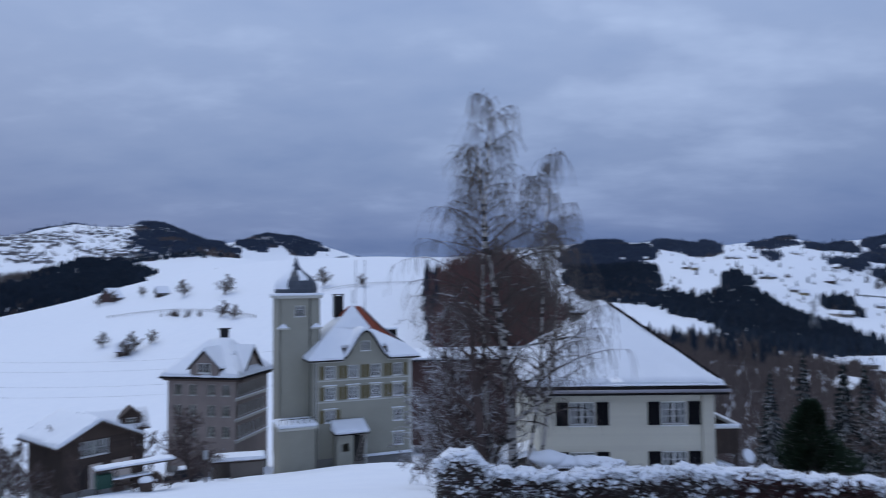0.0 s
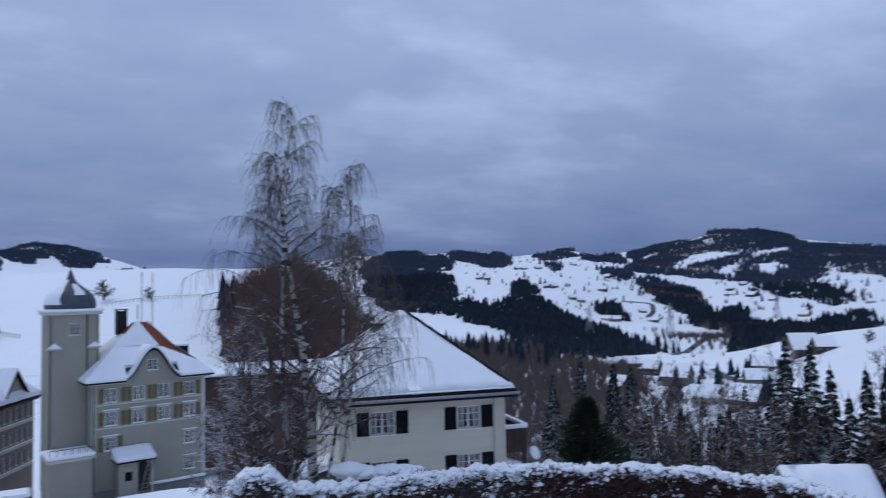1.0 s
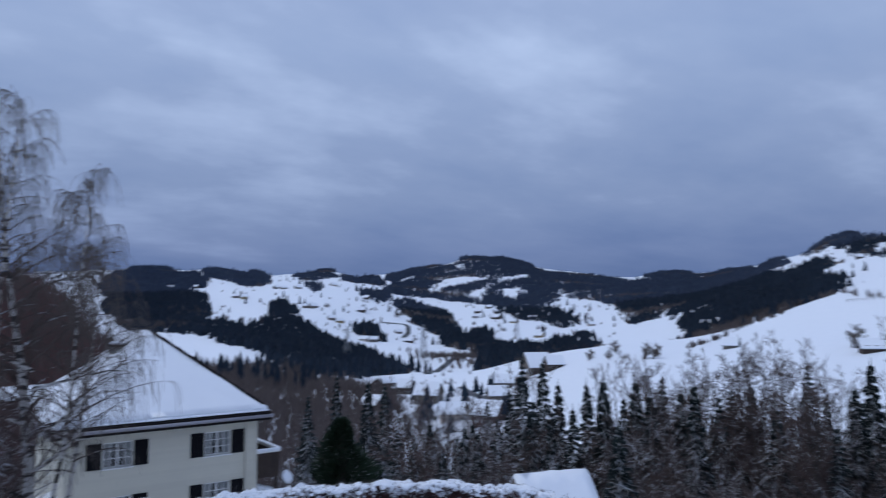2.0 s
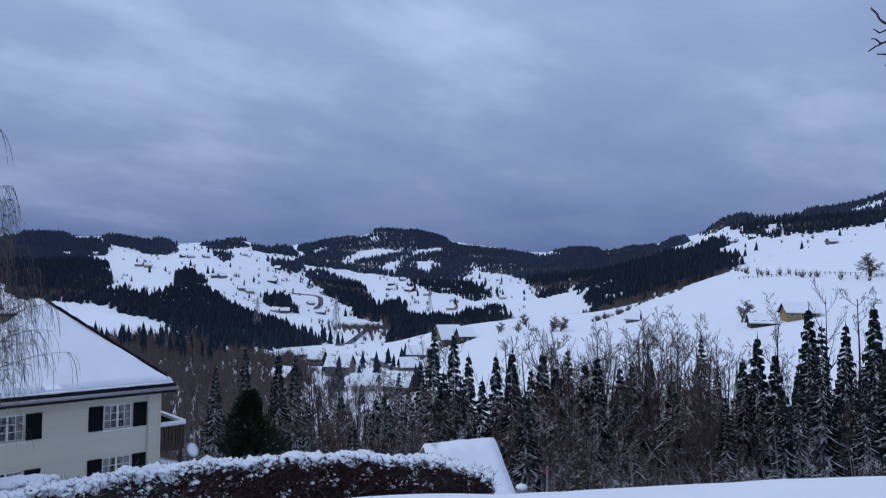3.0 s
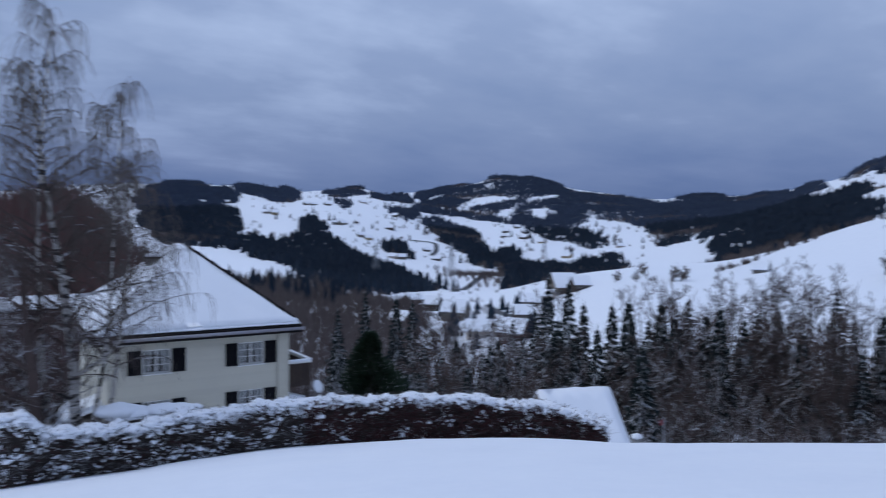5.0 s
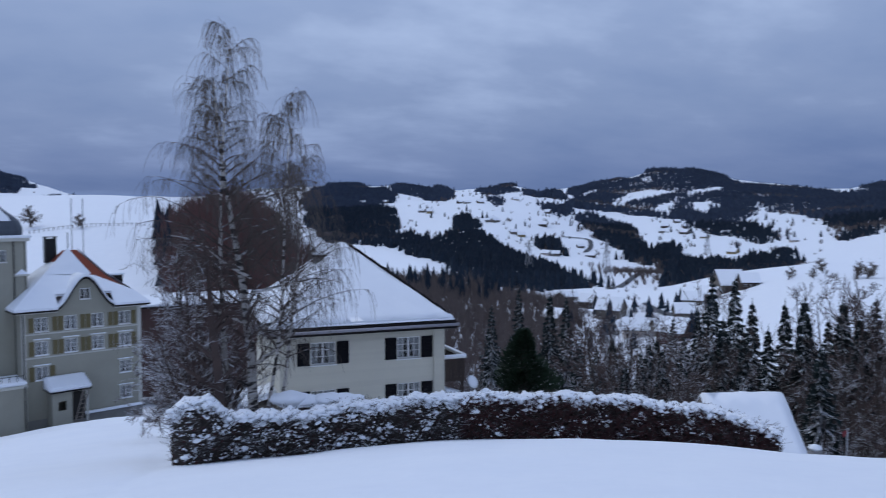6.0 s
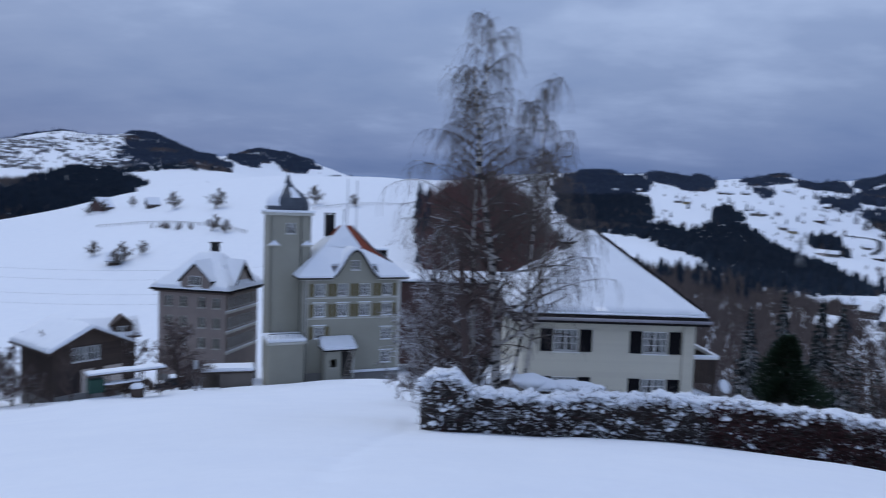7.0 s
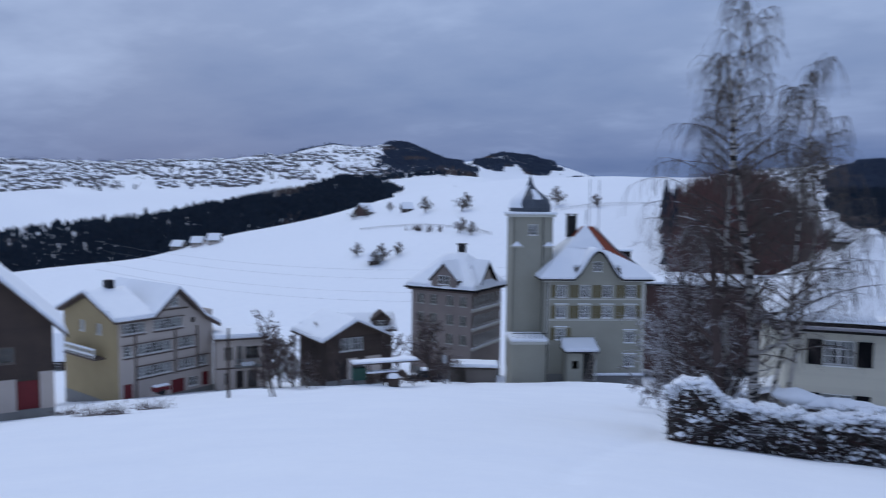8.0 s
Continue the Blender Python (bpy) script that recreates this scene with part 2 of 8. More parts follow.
# ---- the ground: one sheet of slopes, valleys and hills, out to the horizon ----
# headings (degrees to the right of straight ahead) and, ring by ring, the rise or fall seen from the path
HEADS = (-60, -50, -40, -34.8, -25, -17, -12, -5.5, -1.8, 0, 4, 9, 12, 15, 20, 25, 30, 36, 42, 48, 54, 60, 66, 72, 80, 90)
RINGS = (
    (24, (-.30, -.31, -.315, -.315, -.318, -.32, -.322, -.324, -.325, -.325, -.325, -.325, -.322, -.32, -.315, -.312, -.308, -.306, -.305, -.304, -.292, -.277, -.26, -.24, -.21, -.18)),
    (40, (-.28, -.285, -.288, -.288, -.29, -.29, -.293, -.297, -.30, -.302, -.308, -.312, -.315, -.318, -.325, -.335, -.35, -.37, -.39, -.42, -.43, -.43, -.42, -.41, -.38, -.30)),
    (78, (-.268, -.270, -.270, -.269, -.268, -.266, -.262, -.256, -.256, -.258, -.265, -.275, -.285, -.30, -.33, -.36, -.38, -.39, -.41, -.42, -.42, -.41, -.39, -.36, -.31, -.25)),
    (105, (-.258, -.258, -.258, -.258, -.257, -.256, -.254, -.252, -.25, -.25, -.265, -.28, -.29, -.30, -.32, -.34, -.34, -.335, -.345, -.36, -.35, -.33, -.31, -.28, -.24, -.18)),
    (200, (-.20, -.20, -.20, -.20, -.195, -.185, -.175, -.165, -.16, -.16, -.16, -.18, -.20, -.215, -.23, -.235, -.23, -.22, -.205, -.17, -.15, -.13, -.11, -.095, -.06, -.03)),
    (350, (-.15, -.14, -.12, -.105, -.07, -.04, -.025, -.015, -.015, -.012, .0, -.06, -.10, -.11, -.13, -.15, -.16, -.155, -.125, -.085, -.07, -.05, -.03, -.01, .02, .04)),
    (550, (-.12, -.10, -.077, -.051, -.013, .017, .028, .037, .033, .03, .02, -.03, -.07, -.08, -.088, -.10, -.10, -.10, -.079, -.058, -.043, -.012, .025, .047, .065, .08)),
    (750, (-.13, -.12, -.105, -.085, -.045, -.01, .0, .015, .012, .01, -.01, -.045, -.05, -.055, -.06, -.07, -.082, -.085, -.077, -.07, -.06, -.03, .0, .02, .04, .05)),
    (1100, (-.04, -.025, -.015, -.01, .005, .02, .02, .02, .018, .015, .0, -.015, -.015, -.01, -.01, -.012, -.025, -.04, -.032, -.03, -.01, .02, .05, .062, .07, .08)),
    (1700, (.035, .03, .032, .04, .05, .045, .025, .022, .02, .02, .03, .035, .036, .036, .035, .034, .028, .02, .02, .018, .022, .042, .078, .082, .10, .11)),
    (2600, (.033, .038, .043, .048, .071, .046, .058, .031, .03, .03, .036, .043, .045, .046, .042, .042, .036, .060, .054, .036, .035, .046, .055, .06, .06, .06)),
    (4600, (.0, .0, .0, .0, .0, .0, .0, .0, .0, .0, .0, .0, .0, .0, .0, .0, .0, .0, .0, .0, .0, .0, .0, .0, .0, .0)),
)
# uneven crest of the hills, fitted to the camera's view, every 1.5 degrees from -32
CREST = (-0.004, -0, 0.0014, 0.0025, -0.004, -0.004, 0.006, 0.0115, 0.0059, -0.0013, 0.0012, 0.0062, 0.0087, 0.0001, -0.004, -0.004, -0.004, -0.004, -0.0037, 0, 0, 0, 0, 0, 0, 0, 0, 0, 0, 0.0012, 0.0032, -0.0014, 0.0001, 0.0023, 0.0031, 0, -0.004, -0.0009, 0.0043, 0.0052, -0.0018, 0.0032, 0.005, 0.0018, -0.002, -0.004, 0.0038, 0.0064, 0.0075, 0.0044, -0.0012, 0, 0.0015, 0.003, 0.0026, 0.002, 0.0057, 0.0063, 0.0053, 0.0027, 0.0028, 0.0018, 0.0077, 0.006, 0.0095, 0.0062, -0.0008, -0.0003, 0.0062, 0.0088, 0.0123, 0.0164, 0.0127, 0.0088)
RAD = np.array([0.0, 8.0] + [r for r, _ in RINGS])


def smooth_table(az, tab):
    """Cubic through the headings' values, held level past the ends."""
    h, v = np.array(HEADS, float), np.array(tab, float)
    m = np.gradient(v, h)
    d = np.diff(v) / np.diff(h)
    m[1:-1] = np.where(d[:-1] * d[1:] <= 0, 0, m[1:-1])
    a = np.clip(az, h[0], h[-1])
    i = np.clip(np.searchsorted(h, a, "right") - 1, 0, len(h) - 2)
    w = h[i + 1] - h[i]
    s = (a - h[i]) / w
    return (2 * s**3 - 3 * s**2 + 1) * v[i] + (s**3 - 2 * s**2 + s) * w * m[i] + (-2 * s**3 + 3 * s**2) * v[i + 1] + (s**3 - s**2) * w * m[i + 1]


def heights(x, y):
    """The ground's height at many places at once."""
    x, y = np.asarray(x, float), np.asarray(y, float)
    r, az = np.hypot(x, y), np.degrees(np.arctan2(x, y))
    back = np.clip((np.abs(az - 15) - 78) / 60, 0, 1)
    z = [np.full(r.shape, -1.66), None]
    for rad, tab in RINGS:
        t = smooth_table(az, tab)
        z.append(rad * (t * (1 - back) + back * (0.03 + 0.02 * np.exp(-rad / 400))))
    z[1] = z[0] + (z[2] - z[0]) * 0.31
    z = np.array(z)
    dr = np.diff(RAD).reshape(-1, *[1] * r.ndim)
    s = np.diff(z, axis=0) / dr
    m = np.zeros_like(z)
    m[0], m[-1] = s[0], s[-1]
    same = s[:-1] * s[1:] > 0
    m[1:-1] = np.where(same, 2 * s[:-1] * s[1:] / np.where(same, s[:-1] + s[1:], 1), 0)
    i = np.clip(np.searchsorted(RAD, r, "right") - 1, 0, len(RAD) - 2)
    take = lambda a, k: np.take_along_axis(a, k[None], 0)[0]
    w = RAD[i + 1] - RAD[i]
    u = np.clip((r - RAD[i]) / w, 0, 1)
    h = (2 * u**3 - 3 * u**2 + 1) * take(z, i) + (u**3 - 2 * u**2 + u) * w * take(m, i) + (3 * u**2 - 2 * u**3) * take(z, i + 1) + (u**3 - u**2) * w * take(m, i + 1)
    # crest humps and dips shaped to fit the view, nearer on the long slope past 62 degrees
    past = np.clip((az - 60) / 4, 0, 1)
    mid, wide = 2420 - 790 * past, 430 - 170 * past
    h = h + r * np.interp(az, -32 + 1.5 * np.arange(len(CREST)), CREST, 0, CREST[-1]) * np.exp(-(((r - mid) / wide) ** 2)) * np.clip((100 - az) / 15, 0, 1)
    # rolling of the land, larger further out, and soft drifts nearby
    k = np.clip((r - 150) / 500, 0, 1)
    h = h + k * (4.0 * np.sin(x / 61 + 1.3 * np.sin(y / 97)) * np.sin(y / 83 + 0.7) + 2.2 * np.sin(x / 27 + y / 41) * np.sin(y / 31 - x / 53 + 2))
    # a half-filled line of footprints past the end of the hedge
    px = -0.45 - 0.035 * (40 - y) + 0.25 * np.sin(y / 3.1)
    h = h - np.where((y > 9) & (y < 48) & (r < 60), 0.09 * np.exp(-(((x - px) / 0.3) ** 2)) * (0.6 + 0.4 * np.sin(y * 4.5)), 0)
    # banked-up snow along the lane
    h = h + np.where(az < 2, 0.42 * np.exp(-(((r - 71) / 8) ** 2)) * np.sin(x / 2.3 + 1.4 * np.sin(y / 3.7)) * np.sin(y / 2.9 + x / 7), 0)
    n = np.clip(1 - r / 120, 0, 1)
    return h + n * (0.05 * np.sin(x / 1.9 + 1.1 * np.sin(y / 2.7)) * np.sin(y / 2.3 + 1) + 0.09 * np.sin(x / 5.1 + 0.6) * np.sin(y / 6.3 + x / 9) + 0.02 * np.sin(x / 0.7 + 2 * np.sin(y / 0.9)) * np.sin(y / 0.83))


def H(x, y):
    return float(heights(np.array([x]), np.array([y]))[0])


def polar(az, r):
    return r * math.sin(radians(az)), r * math.cos(radians(az))


def sheet(name, rows, cols, x, y, z, close=False):
    me = bpy.data.meshes.new(name)
    idx = np.arange(rows * cols).reshape(rows, cols)
    a, b = idx[:-1], idx[1:]
    if close:
        q = np.stack([a, np.roll(a, -1, 1), np.roll(b, -1, 1), b], -1)
    else:
        q = np.stack([a[:, :-1], a[:, 1:], b[:, 1:], b[:, :-1]], -1)
    me.from_pydata(np.stack([x, y, z], -1).reshape(-1, 3).tolist(), [], q.reshape(-1, 4).tolist())
    me.polygons.foreach_set("use_smooth", np.ones(len(me.polygons), bool))
    return me


def build_ground():
    az = np.concatenate([np.arange(-64, 88, 0.36), np.arange(88, 296, 4.0)])
    rr = np.concatenate([[0.0], np.geomspace(0.6, 4600, 380)])
    A, R = np.meshgrid(np.radians(az), rr)
    x, y = R * np.sin(A), R * np.cos(A)
    me = sheet("ground", len(rr), len(az), x, y, heights(x, y), True)
    me.flip_normals()
    ob = new("ground", me)
    me.materials.append(SNOW)
    tagged(ob, "deep untouched snow over sloping meadows and hills", "ground", kind="structure")


build_ground()

# ---- building blocks ----
class Geo:
    """Collects corners and faces of one mesh."""

    def __init__(self):
        self.v, self.f = [], []

    def add(self, v, f):
        n = len(self.v)
        self.v += [tuple(p) for p in v]
        self.f += [tuple(i + n for i in q) for q in f]
        return self

    def box(self, x0, x1, y0, y1, z0, z1, m=None):
        v = [Vector(p) for p in ((x0, y0, z0), (x1, y0, z0), (x1, y1, z0), (x0, y1, z0), (x0, y0, z1), (x1, y0, z1), (x1, y1, z1), (x0, y1, z1))]
        if m:
            v = [m @ p for p in v]
        return self.add(v, [(3, 2, 1, 0), (4, 5, 6, 7), (0, 1, 5, 4), (1, 2, 6, 5), (2, 3, 7, 6), (3, 0, 4, 7)])

    def prism(self, poly, d, axis=1, at=0.0):
        """A flat outline (x, z) pushed through from at to at + d along y (axis 1) or x (axis 0)."""
        n = len(poly)
        mk = (lambda p, o: (p[0], o, p[1])) if axis == 1 else (lambda p, o: (o, p[0], p[1]))
        v = [mk(p, at) for p in poly] + [mk(p, at + d) for p in poly]
        return self.add(v, [tuple(range(n)), tuple(range(2 * n - 1, n - 1, -1))] + [(i, i + n, (i + 1) % n + n, (i + 1) % n) for i in range(n)])

    def tube(self, a, b, r0, r1=None, n=8):
        a, b = Vector(a), Vector(b)
        r1 = r0 if r1 is None else r1
        q = (b - a).to_track_quat("Z", "Y").to_matrix()
        ring = [q @ Vector((math.cos(2 * math.pi * i / n), math.sin(2 * math.pi * i / n), 0)) for i in range(n)]
        v = [a + r0 * c for c in ring] + [b + r1 * c for c in ring]
        return self.add(v, [tuple(range(n - 1, -1, -1)), tuple(range(n, 2 * n))] + [(i, (i + 1) % n, (i + 1) % n + n, i + n) for i in range(n)])

    def lathe(self, prof, n=16, cx=0.0, cy=0.0):
        k = len(prof)
        v = [(cx + r * math.cos(2 * math.pi * i / n), cy + r * math.sin(2 * math.pi * i / n), z) for r, z in prof for i in range(n)]
        f = [(j * n + i, j * n + (i + 1) % n, (j + 1) * n + (i + 1) % n, (j + 1) * n + i) for j in range(k - 1) for i in range(n)]
        return self.add(v, f + [tuple(range(n - 1, -1, -1)), tuple(range((k - 1) * n, k * n))])


def mesh(name, geo, mat, bevel=0.0, seg=1, smooth=False):
    me = bpy.data.meshes.new(name)
    bm = bmesh.new()
    vs = [bm.verts.new(p) for p in geo.v]
    for f in geo.f:
        try:
            bm.faces.new([vs[i] for i in f])
        except ValueError:
            pass
    bmesh.ops.remove_doubles(bm, verts=bm.verts, dist=0.0005)
    bmesh.ops.recalc_face_normals(bm, faces=bm.faces)
    if bevel:
        bmesh.ops.bevel(bm, geom=list(bm.edges), offset=bevel, segments=seg, affect="EDGES", clamp_overlap=True)
    for f in bm.faces:
        f.smooth = smooth
    bm.to_mesh(me)
    bm.free()
    me.materials.append(mat)
    return me


def part(name, geo, mat, parent, label="", at=None, bevel=0.0, seg=1, smooth=False):
    me = geo if isinstance(geo, bpy.types.Mesh) else mesh(name, geo, mat, bevel, seg, smooth)
    ob = new(name, me)
    ob.parent = parent
    if at is not None:
        ob.matrix_basis = at
    return tagged(ob, label) if label else ob


def thing(name, at, label, category, group=""):
    ob = new(name)
    ob.empty_display_size = 0.3
    ob.matrix_basis = at
    return tagged(ob, label, category, group)


def facade(w, h, holes, t=0.25, top=None):
    """A wall in the plane y = 0 to t with openings (x0, x1, z0, z1); top: its height at a place x, where it is no rectangle."""
    g = Geo()
    xs = sorted({0.0, w, *[v for o in holes for v in o[:2]]})
    zs = sorted({0.0, h, *[v for o in holes for v in o[2:]]})
    inside = lambda i, j: 0 <= i < len(xs) - 1 and 0 <= j < len(zs) - 1 and not any(o[0] <= xs[i] and xs[i + 1] <= o[1] and o[2] <= zs[j] and zs[j + 1] <= o[3] for o in holes)
    for i in range(len(xs) - 1):
        for j in range(len(zs) - 1):
            if not inside(i, j):
                continue
            a, b, c, d = xs[i], xs[i + 1], zs[j], zs[j + 1]
            g.add([(a, 0, c), (b, 0, c), (b, 0, d), (a, 0, d)], [(0, 1, 2, 3)])
            g.add([(a, t, c), (b, t, c), (b, t, d), (a, t, d)], [(3, 2, 1, 0)])
            for di, dj, p, q in ((-1, 0, (a, c), (a, d)), (1, 0, (b, c), (b, d)), (0, -1, (a, c), (b, c)), (0, 1, (a, d), (b, d))):
                if not inside(i + di, j + dj):
                    g.add([(p[0], 0, p[1]), (q[0], 0, q[1]), (q[0], t, q[1]), (p[0], t, p[1])], [(0, 1, 2, 3)])
    return g


WINDOWS = {}


def window(parent, at, w, h, cols=2, rows=3, frame_mat=None, shutters=None, lintel=False, curtain=True, sash=2, deep=0.12, fw=0.07, back=0.5):
    """A casement window set in its opening: frame with glazing bars, panes, sill, and shutters or curtains where it has them."""
    key = (round(w, 2), round(h, 2), cols, rows, frame_mat and frame_mat.name, shutters and shutters.name, lintel, curtain, sash, fw, back)
    if key not in WINDOWS:
        fm = frame_mat or WHITE
        pw, lights = w / sash, []
        for s in range(sash):
            a, b = pw * s + fw * (1.0 if s == 0 else 0.7), pw * (s + 1) - fw * (1.0 if s == sash - 1 else 0.7)
            for i in range(cols):
                for j in range(rows):
                    x0, x1 = a + (b - a) * i / cols + (0.013 if i else 0), a + (b - a) * (i + 1) / cols - (0.013 if i < cols - 1 else 0)
                    z0, z1 = fw + (h - 2 * fw) * j / rows + (0.013 if j else 0), fw + (h - 2 * fw) * (j + 1) / rows - (0.013 if j < rows - 1 else 0)
                    lights.append((round(x0, 4), round(x1, 4), round(z0, 4), round(z1, 4)))
        g = facade(w, h, lights, 0.07)
        g.v = [(x, y + deep - 0.03, z) for x, y, z in g.v]
        d = {"frame": mesh("window", g, fm)}
        d["pane"] = mesh("pane", Geo().box(fw * 0.6, w - fw * 0.6, deep + 0.012, deep + 0.02, fw * 0.6, h - fw * 0.6), GLASS)
        d["sill"] = mesh("sill", Geo().box(-0.06, w + 0.06, -0.07, 0.1, -0.07, 0.0), fm)
        if lintel:
            d["cornice"] = mesh("cornice", Geo().prism([(-0.16, h + 0.08), (w + 0.16, h + 0.08), (w + 0.2, h + 0.2), (-0.2, h + 0.2)], 0.22, at=-0.2), TRIM)
            d["cornice_snow"] = mesh("cornice_snow", Geo().box(-0.2, w + 0.2, -0.2, -0.002, h + 0.2, h + 0.29), ROOFSNOW, 0.03)
            d["sill_snow"] = mesh("sill_snow", Geo().box(-0.05, w + 0.05, -0.068, 0.04, 0.0, 0.07), ROOFSNOW, 0.02)
        if curtain:
            g = Geo()
            n = 7
            for x0, s in ((fw, 1), (w - fw, -1)):
                prev = None
                for k in range(n + 1):
                    u = k / n
                    y = deep + 0.12 + 0.02 * math.sin(k * 2.6)
                    cur = ((x0 + s * u * (w * 0.5 - fw) * 0.8, y, h - fw), (x0 + s * u * w * 0.17, y, fw))
                    if prev:
                        g.add([prev[1], cur[1], cur[0], prev[0]], [(0, 1, 2, 3)])
                    prev = cur
            d["curtain"] = mesh("curtain", g, CURTAIN)
        # added dark sheet behind the glass, in place of an unlit room
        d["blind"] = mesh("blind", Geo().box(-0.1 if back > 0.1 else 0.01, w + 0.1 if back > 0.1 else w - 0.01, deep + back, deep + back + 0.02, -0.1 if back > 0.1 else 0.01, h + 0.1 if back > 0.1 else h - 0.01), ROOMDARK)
        if shutters:
            sw = w / 2 * 0.98
            n = int(h / 0.09)
            zig = [(0.0, 0.0), (-0.05, 0.0), (-0.05, 0.07)]
            for k in range(n):
                zig += [(-0.042, 0.075 + k * (h - 0.15) / n), (-0.018, 0.075 + (k + 0.9) * (h - 0.15) / n)]
            zig += [(-0.05, h - 0.07), (-0.05, h), (0.0, h)]
            g = Geo().prism(zig, sw, 0, 0.0)
            d["shutter"] = mesh("shutter", g, shutters)
        WINDOWS[key] = d
    d = WINDOWS[key]
    ob = part("window", d["frame"], None, parent, "", at)
    part("pane", d["pane"], None, ob).visible_shadow = False
    part("sill", d["sill"], None, ob)
    if curtain:
        part("curtain", d["curtain"], None, ob)
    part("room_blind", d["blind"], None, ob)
    if lintel:
        for k in ("cornice", "cornice_snow", "sill_snow"):
            part(k, d[k], None, ob)
    if shutters:
        sw = w / 2 * 0.98
        part("shutter", d["shutter"], None, ob, "", Matrix.Translation((-sw - 0.04, -0.01, 0)))
        part("shutter", d["shutter"], None, ob, "", Matrix.Translation((w + 0.04, -0.01, 0)))
    return ob


def T(x, y, z, rz=0.0):
    return pose(x, y, z, 0, 0, rz)


def hip_roof(x0, x1, y0, y1, z, rx0, rx1, ry0, ry1, zr, t):
    """A solid hipped (or gabled) roof of thickness t over a rectangle, with its ridge from (rx0, ry0) to (rx1, ry1)."""
    g = Geo()
    lo = [(x0, y0, z), (x1, y0, z), (x1, y1, z), (x0, y1, z)]
    ra, rb = (rx0, ry0, zr), (rx1, ry1, zr)
    up = lambda p: (p[0], p[1], p[2] + t)
    v = lo + [ra, rb] + [up(p) for p in lo] + [up(ra), up(rb)]
    along_x = abs(rx1 - rx0) > abs(ry1 - ry0)
    f = [(0, 1, 5, 4), (1, 2, 5), (2, 3, 4, 5), (3, 0, 4)] if along_x else [(0, 1, 4), (1, 2, 5, 4), (2, 3, 5), (3, 0, 4, 5)]
    g.add(v, [tuple(reversed(q)) for q in f] + [tuple(i + 6 for i in q) for q in f] + [(i, (i + 1) % 4, (i + 1) % 4 + 6, i + 6) for i in range(4)])
    return g


def soft_snow(geo, name, parent, step=0.6, rough=0.05, label="", seed=0, bevel=0.12):
    """A rounded, slightly uneven blanket of snow from a solid shape."""
    me = bpy.data.meshes.new(name)
    bm = bmesh.new()
    vs = [bm.verts.new(p) for p in geo.v]
    for f in geo.f:
        try:
            bm.faces.new([vs[i] for i in f])
        except ValueError:
            pass
    bmesh.ops.remove_doubles(bm, verts=bm.verts, dist=0.0005)
    bmesh.ops.recalc_face_normals(bm, faces=bm.faces)
    bmesh.ops.bevel(bm, geom=list(bm.edges), offset=bevel, segments=2, affect="EDGES", clamp_overlap=True)
    bmesh.ops.triangulate(bm, faces=bm.faces)
    for _ in range(5):
        long = [e for e in bm.edges if e.calc_length() > step]
        if not long or len(bm.faces) > 9000:
            break
        bmesh.ops.subdivide_edges(bm, edges=long, cuts=1)
        bmesh.ops.triangulate(bm, faces=bm.faces)
    for v in bm.verts:
        v.co += v.normal * rough * (noise.noise(v.co * 0.9 + Vector((seed, 0, 0))) + 0.6 * noise.noise(v.co * 2.3))
    for f in bm.faces:
        f.smooth = True
    bm.to_mesh(me)
    bm.free()
    me.materials.append(ROOFSNOW)
    return part(name, me, None, parent, label)

